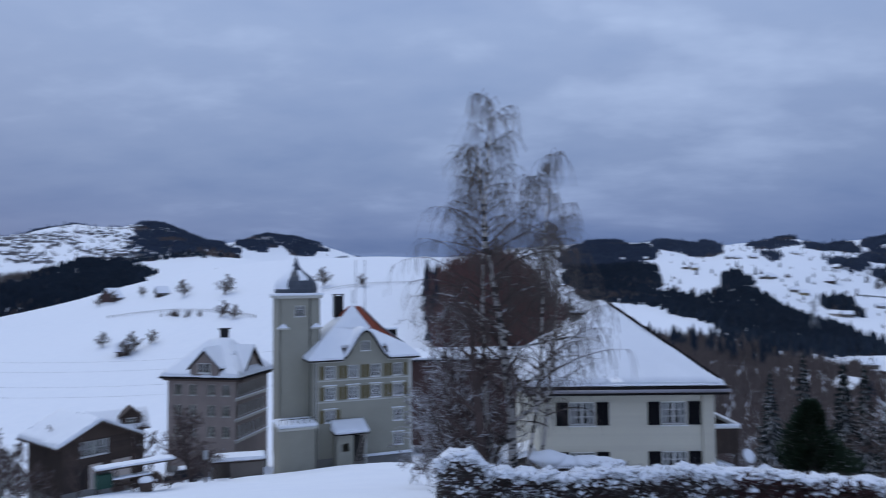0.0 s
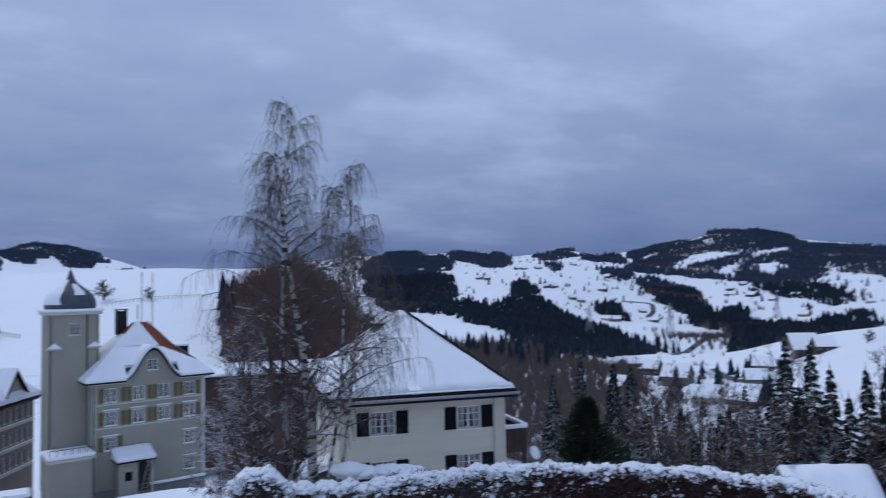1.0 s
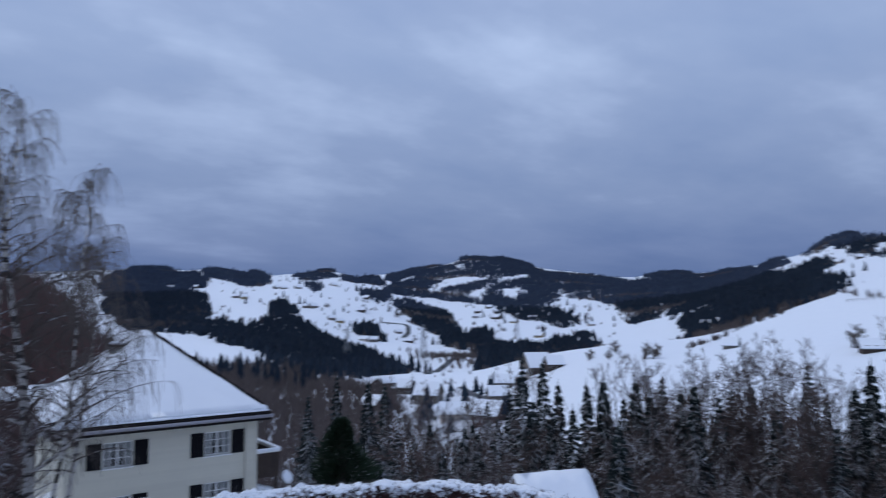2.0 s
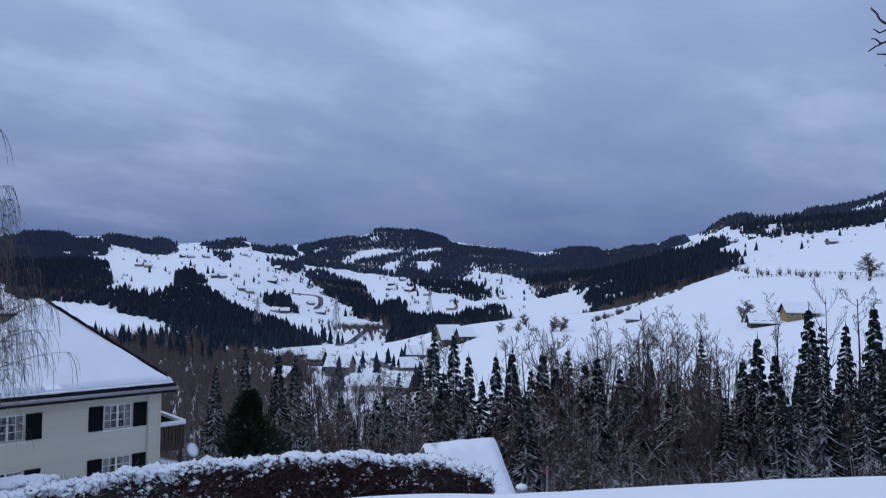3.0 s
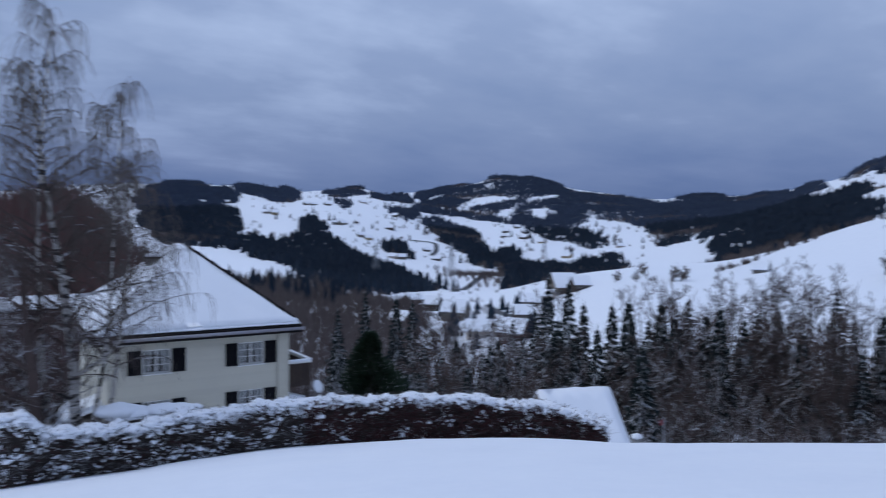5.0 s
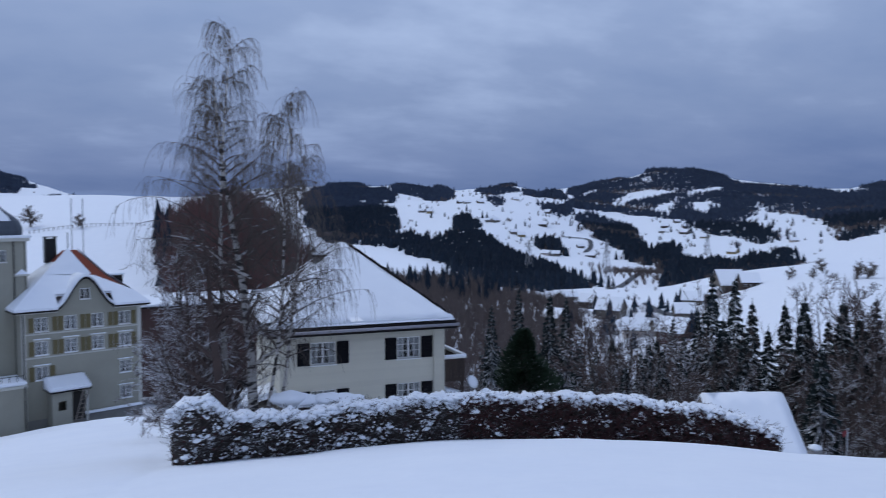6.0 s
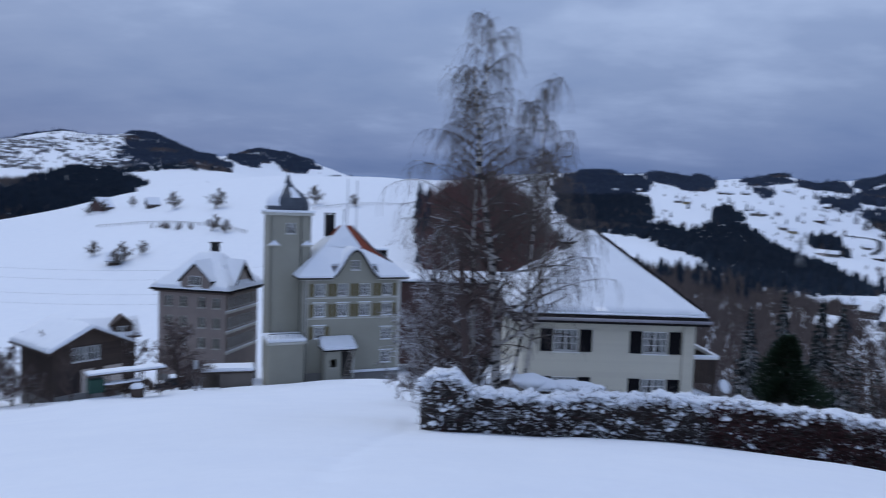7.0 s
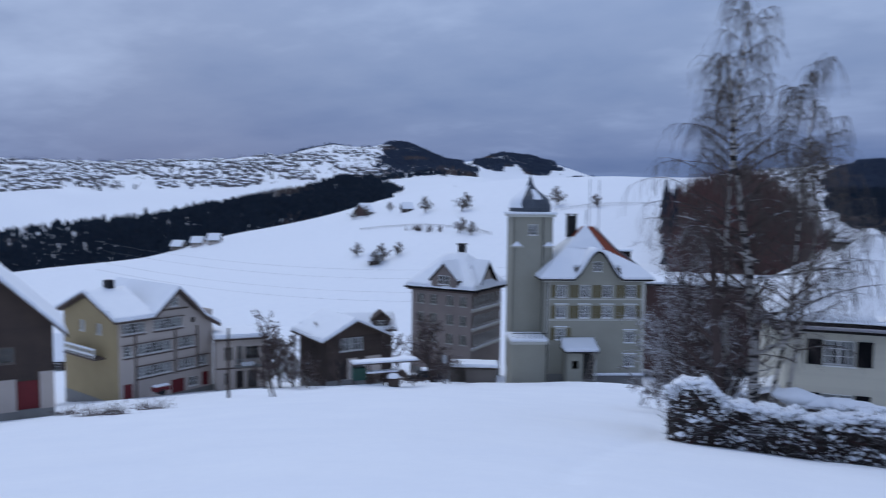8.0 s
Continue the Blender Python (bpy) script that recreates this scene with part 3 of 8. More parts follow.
# ---- the cream house behind the hedge ----
def cream_house():
    zb = -12.6
    h = thing("house", T(4.9, 37.2, zb, 0.4), "cream shingled two-storey house with black shutters and a snowy hipped roof", "house")
    W, D, HW = 9.2, 10.6, 6.75
    up, low = HW - 0.55 - 1.28, 2.30
    holes = [(1.62, 2.98, up, up + 1.2), (6.42, 7.78, up, up + 1.2), (6.42, 7.78, low, low + 1.25), (1.62, 2.98, low, low + 1.25)]
    part("wall", facade(W, HW, holes), SHINGLE, h, "cream shingle front wall")
    side = [(2.0, 3.3, up, up + 1.2), (6.5, 7.8, up, up + 1.2)]
    part("wall", facade(D, HW, side), SHINGLE, h, "", T(W, 0, 0, 90) @ T(0.0, 0.0, 0))
    part("wall", facade(D, HW, side), SHINGLE, h, "", T(0, D, 0, -90))
    part("wall", facade(W, HW, []), SHINGLE, h, "", T(W, D, 0, 180))
    # rows of shingles on the front, each course lapping the one below
    def course(z0, spans):
        g = Geo()
        for a, b in spans:
            x = a
            g.add([(a, -0.012, z0), (b, -0.012, z0), (b, -0.001, z0 + 0.15), (a, -0.001, z0 + 0.15)], [(0, 1, 2, 3)])
            g.add([(a, -0.012, z0), (b, -0.012, z0), (b, 0, z0), (a, 0, z0)], [(3, 2, 1, 0)])
        return g
    n = 0
    while n * 0.155 + 0.16 < HW:
        z = n * 0.155
        cut = sorted((o[0] - 0.02, o[1] + 0.02) for o in holes if o[2] - 0.1 < z + 0.1 and z < o[3] + 0.05)
        spans, x = [], 0.0
        for a, b in cut:
            spans.append((x, a))
            x = b
        spans.append((x, W))
        part("shingle_course", course(z, spans), SHINGLE, h)
        n += 1
    for o in holes:
        window(h, T(o[0], 0, o[2]), o[1] - o[0], o[3] - o[2], 2, 3, WHITE, SHUTTER_BLACK, fw=0.065)
    for o in side:
        window(h, T(W, 0, 0, 90) @ T(o[0], 0, o[2]), o[1] - o[0], o[3] - o[2], 2, 3, WHITE, SHUTTER_BLACK, fw=0.065)
    part("downpipe", Geo().tube((W - 0.62, -0.09, 0), (W - 0.62, -0.09, HW - 0.1), 0.05).tube((W - 0.62, -0.09, HW - 0.1), (W - 0.62, -0.5, HW + 0.1), 0.05), SHINGLE, h, "cream painted downpipe")
    part("corner_board", Geo().box(W - 0.1, W + 0.02, -0.03, -0.014, 0, HW), SHINGLE, h)
    part("plinth", Geo().box(-0.03, W + 0.03, -0.04, D + 0.03, -1.5, 0.5), CONCRETE, h)
    # eaves, roof and snow
    e = 0.72
    x0, x1, y0, y1, ze, zr = -e, W + 0.5, -e, D + e, HW + 0.02, HW + 4.2
    part("soffit", Geo().box(x0 + 0.04, x1 - 0.04, y0 + 0.04, y1 - 0.04, ze - 0.14, ze), EAVE, h, "dark wooden eaves")
    part("roof", hip_roof(x0, x1, y0, y1, ze, W / 2, W / 2, 5.2, D - 4.6, zr, 0.16), EAVE, h)
    gut = Geo()
    for a, b in (((x0, y0 - 0.09, ze + 0.02), (x1, y0 - 0.09, ze + 0.02)), ((x1 + 0.09, y0, ze + 0.02), (x1 + 0.09, y1, ze + 0.02)), ((x0 - 0.09, y0, ze + 0.02), (x0 - 0.09, y1, ze + 0.02))):
        gut.tube(a, b, 0.085, n=10)
    part("gutter", gut, GUTTER, h, "metal gutter along the eaves", smooth=True)
    part("fascia", Geo().box(x0, x1, y0 - 0.012, y0 + 0.03, ze - 0.2, ze - 0.05).box(x1 - 0.03, x1 + 0.012, y0, y1, ze - 0.2, ze - 0.05), EAVE, h)
    soft_snow(hip_roof(x0 + 0.06, x1 - 0.06, y0 + 0.05, y1 - 0.06, ze + 0.17, W / 2, W / 2, 5.25, D - 4.65, zr + 0.17, 0.22), "roof_snow", h, 0.55, 0.05, "thick smooth snow on the roof")
    # ridge tiles showing through along the hip
    for (ax, ay), (bx, by) in (((W / 2 + 0.1, 5.2), (x1 - 0.1, y0 + 0.1)),):
        n = 34
        for k in range(2, n - 1):
            u = k / n
            px, py = ax + (bx - ax) * u, ay + (by - ay) * u
            pz = zr + 0.44 + (ze - zr) * u
            rot = math.degrees(math.atan2(by - ay, bx - ax))
            m = pose(px, py, pz, 0, 0, rot) @ pose(0, 0, 0, 0, 29, 0)
            part("ridge_tile", Geo().box(-0.13, 0.13, -0.035, 0.05, -0.12, 0.012 + 0.012 * (k * 7 % 4)), EAVE, h, "", m, 0.02)
    ch = part("chimney", Geo().box(W / 2 - 1.7, W / 2 - 0.9, 5.0, 5.9, zr - 2.4, zr - 0.55), CONCRETE, h, "grey rendered chimney")
    part("chimney_cap", Geo().box(W / 2 - 1.8, W / 2 - 0.8, 4.9, 6.0, zr - 0.55, zr - 0.43), EAVE, ch)
    part("chimney_snow", Geo().box(W / 2 - 1.77, W / 2 - 0.83, 4.93, 5.97, zr - 0.43, zr - 0.28), ROOFSNOW, ch, bevel=0.05)
    # raised terrace beside the house
    b = part("balcony", Geo().box(W + 0.002, W + 1.7, 1.0, 5.6, 3.15, 3.35), OLDWOOD, h, "dark slatted balcony with snowy rail")
    for k in range(24):
        part("slat", Geo().box(W + 1.66, W + 1.70, 1.0 + k * 0.19, 1.16 + k * 0.19, 3.35, 4.5), OLDWOOD, b)
    for k in range(8):
        part("slat", Geo().box(W + 0.05 + k * 0.2, W + 0.2 + k * 0.2, 0.96, 1.0, 3.35, 4.5), OLDWOOD, b)
    part("rail", Geo().box(W + 0.002, W + 1.75, 0.9, 1.06, 4.5, 4.58).box(W + 1.6, W + 1.75, 1.06, 5.6, 4.5, 4.58), WHITE, b)
    part("rail_snow", Geo().box(W + 0.002, W + 1.77, 0.88, 1.08, 4.58, 4.72).box(W + 1.58, W + 1.77, 1.08, 5.6, 4.58, 4.72), ROOFSNOW, b, bevel=0.04)
    part("post", Geo().box(W + 1.5, W + 1.65, 1.05, 1.2, -1.0, 3.15), OLDWOOD, b)
    part("post", Geo().box(W + 1.5, W + 1.65, 5.3, 5.45, -1.0, 3.15), OLDWOOD, b)
    st = part("stair_roof", Geo().add([(W + 0.1, 0.3, 2.55), (W + 3.0, 0.3, 1.5), (W + 3.0, 1.6, 1.5), (W + 0.1, 1.6, 2.55), (W + 0.1, 0.3, 2.7), (W + 3.0, 0.3, 1.65), (W + 3.0, 1.6, 1.65), (W + 0.1, 1.6, 2.7)], [(3, 2, 1, 0), (4, 5, 6, 7), (0, 1, 5, 4), (1, 2, 6, 5), (2, 3, 7, 6), (3, 0, 4, 7)]), EAVE, h)
    soft_snow(Geo().add([(W + 0.1, 0.25, 2.7), (W + 3.05, 0.25, 1.65), (W + 3.05, 1.65, 1.65), (W + 0.1, 1.65, 2.7), (W + 0.1, 0.25, 2.95), (W + 3.05, 0.25, 1.9), (W + 3.05, 1.65, 1.9), (W + 0.1, 1.65, 2.95)], [(3, 2, 1, 0), (4, 5, 6, 7), (0, 1, 5, 4), (1, 2, 6, 5), (2, 3, 7, 6), (3, 0, 4, 7)]), "stair_roof_snow", h, 0.4, 0.03, bevel=0.08)
    part("stair_post", Geo().box(W + 2.8, W + 2.92, 0.4, 0.52, -1.5, 1.5), OLDWOOD, h)
    # dish on the terrace corner
    d = part("satellite_dish", Geo().lathe([(0.05, 0), (0.25, 0.03), (0.42, 0.1), (0.42, 0.12), (0.24, 0.05), (0.05, 0.02)], 18), METAL, h, "snow-caked satellite dish", pose(W + 2.0, 0.7, 3.05, 62, 0, 25), smooth=True)
    part("dish_snow", Geo().lathe([(0.05, 0.03), (0.3, 0.06), (0.40, 0.13), (0.2, 0.16), (0.02, 0.17)], 14), ROOFSNOW, d, smooth=True)
    part("dish_mast", Geo().tube((W + 2.0, 0.8, 1.8), (W + 2.0, 0.8, 3.0), 0.03), METAL, h)
    # little porch roof on the garden side
    pr = part("porch", Geo().box(-1.55, -0.02, 1.2, 3.0, 0.0, 2.7), GREYWOOD, h, "small lean-to porch with snowy roof")
    soft_snow(Geo().add([(-1.8, 1.0, 2.72), (0.0, 1.0, 3.2), (0.0, 3.2, 3.2), (-1.8, 3.2, 2.72), (-1.8, 1.0, 3.0), (0.0, 1.0, 3.55), (0.0, 3.2, 3.55), (-1.8, 3.2, 3.0)], [(3, 2, 1, 0), (4, 5, 6, 7), (0, 1, 5, 4), (1, 2, 6, 5), (2, 3, 7, 6), (3, 0, 4, 7)]), "porch_snow", h, 0.4, 0.03, bevel=0.08)


cream_house()


# ---- the tall rendered house with the tower ----
def tower_house():
    zb = -22.9
    h = thing("tower_house", T(-16.1, 88.5, zb, 22), "tall grey-green rendered house with a bell-roofed tower and wavy dormer gable", "house")
    W, D, HW = 12.7, 11.5, 13.2
    cols = (1.25, 4.25, 7.15, 10.2)
    rows = (10.55, 7.9)
    ww, wh = 1.35, 1.6
    holes, dec = [], []
    for z in rows:
        for c in cols:
            holes.append((c, c + ww, z, z + wh))
    holes += [(1.25, 2.6, 5.1, 6.6), (10.2, 11.55, 4.7, 6.2), (10.2, 11.55, 1.6, 3.1)]
    part("wall", facade(W, HW, holes), RENDER, h, "grey-green rendered front wall")
    part("wall", facade(D, HW, []), RENDER, h, "", T(W, 0, 0, 90))
    part("wall", facade(D, HW, [(2.0, 3.3, 10.5, 12.0), (2.0, 3.3, 7.9, 9.4)]), RENDER, h, "", T(0, D, 0, -90))
    part("wall", facade(W, HW, []), RENDER, h, "", T(W, D, 0, 180))
    for i, o in enumerate(holes):
        sh = SHUTTER_OLIVE if (i < 8 or i == 8) else None
        window(h, T(o[0], 0, o[2]), o[1] - o[0], o[3] - o[2], 2, 3, WHITE, None, lintel=i >= 4, fw=0.09)
    # narrow olive shutters standing folded beside the openings
    shm = mesh("shutter", Geo().box(0, 0.52, -0.06, -0.008, 0, wh).box(0.05, 0.47, -0.075, -0.06, 0.1, wh / 2 - 0.05).box(0.05, 0.47, -0.075, -0.06, wh / 2 + 0.05, wh - 0.1), SHUTTER_OLIVE)
    for z in rows:
        for c in cols:
            part("shutter", shm, None, h, "", T(c - 0.6, 0, z))
            if c != cols[0]:
                part("shutter", shm, None, h, "", T(c - 1.22, 0, z))
        part("shutter", shm, None, h, "", T(cols[3] + ww + 0.08, 0, z))
        part("string_course", Geo().box(0, W, -0.07, -0.002, z - 0.32, z - 0.16), TRIM, h)
    part("shutter", shm, None, h, "", T(2.7, 0, 5.05))
    part("shutter", shm, None, h, "", T(0.62, 0, 5.05))
    part("quoin", Geo().box(-0.06, 0.35, -0.05, -0.002, 0, HW), TRIM, h)
    part("quoin", Geo().box(W - 0.35, W + 0.06, -0.05, -0.002, 0, HW), TRIM, h)
    part("plinth", Geo().box(-0.05, W + 0.05, -0.1, D, -2.5, 0.7), CONCRETE, h)
    part("plinth_snow", Geo().box(5.6, W + 0.1, -0.55, -0.1, 0.55, 0.85), ROOFSNOW, h, bevel=0.08)
    part("downpipe", Geo().tube((0.12, -0.12, 0), (0.12, -0.12, HW), 0.07), BLACKMETAL, h)
    # roof: steep hips with a flared foot
    e, ze, zk, zr = 0.9, HW - 0.25, HW + 1.1, HW + 6.2
    def flared(o, t, z0):
        g = Geo()
        rings = [(-e - o, ze), (0.55 - o, zk), (3.0 - o, zk + 2.1)]
        ax0, ax1, ay = 5.7, 7.3, 5.6
        v = []
        for off, z in rings:
            v += [(off, off, z + z0), (W - off, off, z + z0), (W - off, D - off, z + z0), (off, D - off, z + z0)]
        v += [(ax0, ay, zr + z0), (ax1, ay, zr + z0)]
        f = []
        for k in range(2):
            f += [(4 * k + i, 4 * k + (i + 1) % 4, 4 * k + 4 + (i + 1) % 4, 4 * k + 4 + i) for i in range(1 - k, 4)]
        f += [(8, 9, 13, 12), (9, 10, 13), (10, 11, 12, 13), (11, 8, 12)]
        g.add(v, f)
        for a, b in ((-e, 3.4), (9.6, W + e)):
            ua, ub = max(a, 0.55), min(b, W - 0.55)
            g.add([(a, -e, ze), (b, -e, ze), (ub, 0.55, zk), (ua, 0.55, zk)], [(0, 1, 2, 3)])
        return g
    part("roof", flared(0, 0, 0), REDTILE, h, "red tiled roof under snow")
    part("cornice", Geo().box(-0.6, 3.5, -0.6, D + 0.6, HW - 0.55, HW - 0.42).box(9.5, W + 0.6, -0.6, D + 0.6, HW - 0.55, HW - 0.42), TRIM, h)
    for a, b in ((-e - 0.04, 3.4), (9.6, W + e + 0.04)):
        part("eave", Geo().box(a, b, -e - 0.04, 0.3, ze - 0.16, ze + 0.02), EAVE, h)
    part("eave", Geo().box(-e - 0.04, W + e + 0.04, 0.3, D + e, ze - 0.16, ze + 0.02), EAVE, h)
    # snow over all but the steep strip along one hip, where the tiles show
    sn = Geo()
    t = 0.3
    P = lambda x, y, z: (x, y, z)
    front_lo = [P(-e, -e, ze + t), P(W + e, -e, ze + t)]
    k0, k1 = P(0.55, 0.55, zk + t), P(W - 0.55, 0.55, zk + t)
    m0, m1 = P(3.0, 3.0, zk + 2.1 + t), P(W - 3.0, 3.0, zk + 2.1 + t)
    top = P(6.3, 5.6, zr + t)
    n = 14
    sn.add([front_lo[0], P(3.5, -e, ze + t), P(3.5, 0.55, zk + t), k0], [(0, 1, 2, 3)])
    sn.add([P(9.5, -e, ze + t), front_lo[1], k1, P(9.5, 0.55, zk + t)], [(0, 1, 2, 3)])
    sn.add([k0, k1, P(W - 4.4, 2.7, zk + 1.85 + t), m0], [(0, 1, 2, 3)])
    sn.add([m0, P(W - 4.6, 2.9, zk + 2.0 + t), P(7.0, 4.2, zk + 3.7 + t), top], [(0, 1, 2, 3)])
    back = [P(-e, D + e, ze + t), P(0.55, D - 0.55, zk + t), P(3.0, D - 3.0, zk + 2.1 + t)]
    sn.add([back[0], front_lo[0], k0, back[1]], [(0, 1, 2, 3)])
    sn.add([back[1], k0, m0, back[2]], [(0, 1, 2, 3)])
    sn.add([back[2], m0, top], [(0, 1, 2)])
    sn.add([P(W + e, -e, ze + t), P(W + e, D + e, ze + t), P(W - 0.55, D - 0.55, zk + t), k1], [(0, 1, 2, 3)])
    sn.add([k1, P(W - 0.55, D - 0.55, zk + t), P(W - 3, D - 3.0, zk + 2.1 + t), m1], [(0, 1, 2, 3)])
    sn.add([m1, P(W - 3, D - 3.0, zk + 2.1 + t), P(7.3, 5.6, zr + t)], [(0, 1, 2)])
    lo = Geo()
    lo.v, lo.f = list(sn.v), list(sn.f)
    sn.add([(x, y, z - t + 0.03) for x, y, z in lo.v], [tuple(reversed(q)) for q in lo.f])
    for a, b in ((-e, 3.5), (9.5, W + e)):
        sn.add([P(a, -e, ze + t), P(b, -e, ze + t), P(b, -e, ze + 0.03), P(a, -e, ze + 0.03)], [(3, 2, 1, 0)])
    sn.add([P(-e, -e, ze + t), P(-e, D + e, ze + t), P(-e, D + e, ze + 0.03), P(-e, -e, ze + 0.03)], [(0, 1, 2, 3)])
    part("roof_snow", sn, ROOFSNOW, h, "snow blanket on the roof")
    # wavy dormer gable over the front
    cx, base = 6.5, HW - 0.6
    wave = lambda u: base + 0.35 + 3.4 * (0.5 + 0.5 * math.cos(math.pi * min(1, abs(u) / 3.1))) ** 0.9
    us = [-3.3 + 0.3 * k for k in range(23)]
    part("dormer_wall", Geo().prism([(cx + us[0], base)] + [(cx + u, wave(u) - 0.05) for u in us] + [(cx + us[-1], base)], 3.2, at=-0.03), RENDER, h, "curved gable over the front")
    lip, snowlip = Geo(), Geo()
    for a, b in zip(us[:-1], us[1:]):
        for g, lo_, hi, y0 in ((lip, -0.06, 0.16, -0.75), (snowlip, 0.16, 0.5, -0.7)):
            g.add([(cx + a, y0, wave(a) + lo_), (cx + b, y0, wave(b) + lo_), (cx + b, y0, wave(b) + hi), (cx + a, y0, wave(a) + hi),
                   (cx + a, 3.4, wave(a) + lo_), (cx + b, 3.4, wave(b) + lo_), (cx + b, 3.4, wave(b) + hi), (cx + a, 3.4, wave(a) + hi)],
                  [(0, 1, 2, 3), (7, 6, 5, 4), (3, 2, 6, 7), (4, 5, 1, 0)])
    part("dormer_roof", lip, EAVE, h)
    part("dormer_snow", snowlip, ROOFSNOW, h, smooth=True)
    window(h, T(cx - 0.55, -0.22, HW + 0.7), 1.1, 1.25, 2, 3, WHITE, None, curtain=False, back=0.045)
    c = part("chimney", Geo().box(4.0, 5.2, 6.2, 7.2, zr - 1.5, zr + 1.4), BLACKMETAL, h, "black clad chimney")
    part("chimney_cap", Geo().box(3.9, 5.3, 6.1, 7.3, zr + 1.55, zr + 1.65).box(4.0, 4.15, 6.2, 7.2, zr + 1.4, zr + 1.55).box(5.05, 5.2, 6.2, 7.2, zr + 1.4, zr + 1.55), BLACKMETAL, c)
    part("lightning_rod", Geo().tube((6.3, 5.6, zr), (6.3, 5.6, zr + 2.2), 0.05), BLACKMETAL, h)
    part("flagpole", Geo().tube((9.0, 14.0, 6.0), (9.0, 14.0, zr + 6.5), 0.06).tube((10.4, 14.0, 6.0), (10.4, 14.0, zr + 6.5), 0.06), METAL, h, "thin pale flagpoles")
    # side dormer on the far slope
    part("side_dormer", Geo().box(W - 2.2, W - 0.3, 5.0, 6.6, zk + 0.4, zk + 1.8), EAVE, h)
    part("side_dormer_snow", Geo().box(W - 2.4, W - 0.1, 4.8, 6.8, zk + 1.8, zk + 2.1), ROOFSNOW, h, bevel=0.1)
    # tower
    tx0, tx1, ty0, ty1, tz = -3.9, 1.3, 3.0, 8.2, 20.9
    t = part("tower", Geo(), RENDER, h, "square rendered stair tower")
    tw = facade(tx1 - tx0, tz, [(2.0, 3.2, tz - 2.6, tz - 1.2)])
    part("tower_wall", tw, RENDER, t, "", T(tx0, ty0, 0))
    part("tower_wall", facade(ty1 - ty0, tz, []), RENDER, t, "", T(tx1, ty0, 0, 90))
    part("tower_wall", facade(ty1 - ty0, tz, []), RENDER, t, "", T(tx0, ty1, 0, -90))
    part("tower_wall", facade(tx1 - tx0, tz, []), RENDER, t, "", T(tx1, ty1, 0, 180))
    window(h, T(tx0 + 2.0, ty0, tz - 2.6), 1.2, 1.4, 2, 3, WHITE, None, curtain=True)
    part("tower_ledge", Geo().box(tx0 - 0.25, tx0 + 1.3, ty0 - 0.3, ty0 + 0.8, tz - 4.2, tz - 4.0), TRIM, t)
    part("tower_ledge", Geo().box(tx1 - 1.3, tx1 + 0.25, ty0 - 0.3, ty0 + 0.8, tz - 4.2, tz - 4.0), TRIM, t)
    for x in (tx0 - 0.2, tx1 - 1.2):
        part("ledge_snow", Geo().add([(x, ty0 - 0.3, tz - 4), (x + 1.4, ty0 - 0.3, tz - 4), (x + 1.4, ty0, tz - 4), (x, ty0, tz - 4), (x + 0.7, ty0 - 0.02, tz - 3.4)], [(3, 2, 1, 0), (0, 1, 4), (1, 2, 4), (2, 3, 4), (3, 0, 4)]), ROOFSNOW, t)
    part("tower_pipe", Geo().tube((tx1 - 1.3, ty0 - 0.1, 0), (tx1 - 1.3, ty0 - 0.1, tz), 0.06), BLACKMETAL, t)
    part("tower_cornice", Geo().box(tx0 - 0.3, tx1 + 0.3, ty0 - 0.3, ty1 + 0.3, tz - 0.25, tz + 0.1), TRIM, t)
    part("cornice_snow", Geo().box(tx0 - 0.5, tx1 + 0.5, ty0 - 0.5, ty1 + 0.5, tz + 0.1, tz + 0.42), ROOFSNOW, t, bevel=0.1)
    mx, my = (tx0 + tx1) / 2, (ty0 + ty1) / 2
    prof = [(2.75, tz + 0.4), (2.82, tz + 0.9), (2.74, tz + 1.45), (2.5, tz + 2.0), (2.05, tz + 2.5), (1.45, tz + 2.95), (0.92, tz + 3.35), (0.52, tz + 3.85), (0.28, tz + 4.4), (0.12, tz + 5.0)]
    part("bell_roof", Geo().lathe(prof, 16, mx, my), SLATE, t, "dark slate bell-shaped roof", smooth=False)
    # snow clings to the windward ribs
    for a0, a1, j0, j1 in ((3.0, 4.15, 1, 7), (4.7, 5.2, 3, 6), (1.0, 2.4, 1, 6)):
        g = Geo()
        m = 6
        for j in range(j0, j1):
            for i in range(m):
                q = []
                for jj, ii in ((j, i), (j, i + 1), (j + 1, i + 1), (j + 1, i)):
                    wob = 0.12 * math.sin(jj * 2.1 + ii)
                    a = a0 + (a1 - a0) * ii / m + wob * 0.3
                    r = prof[jj][0] * (0.985 if jj in (j0,) else 1.0) + 0.05
                    q.append((mx + r * math.cos(a), my + r * math.sin(a), prof[jj][1] + 0.03))
                g.add(q, [(0, 1, 2, 3)])
        part("bell_roof_snow", g, ROOFSNOW, t, smooth=True)
    part("finial", Geo().tube((mx, my, tz + 4.9), (mx, my, tz + 6.0), 0.05).lathe([(0.02, tz + 5.2), (0.16, tz + 5.35), (0.02, tz + 5.5)], 8, mx, my), BLACKMETAL, t)
    # flat-roofed annex at the foot of the tower
    ax0, ax1, ay0, ay1, az = -4.6, -0.02, -1.6, 2.98, 5.0
    a = part("annex", Geo().box(ax0, ax1, ay0, ay1, -2.0, az), RENDER, h, "flat-roofed annex with railing")
    part("annex_cornice", Geo().box(ax0 - 0.12, ax1 + 0.1, ay0 - 0.12, ay1, az - 0.15, az + 0.12), TRIM, a)
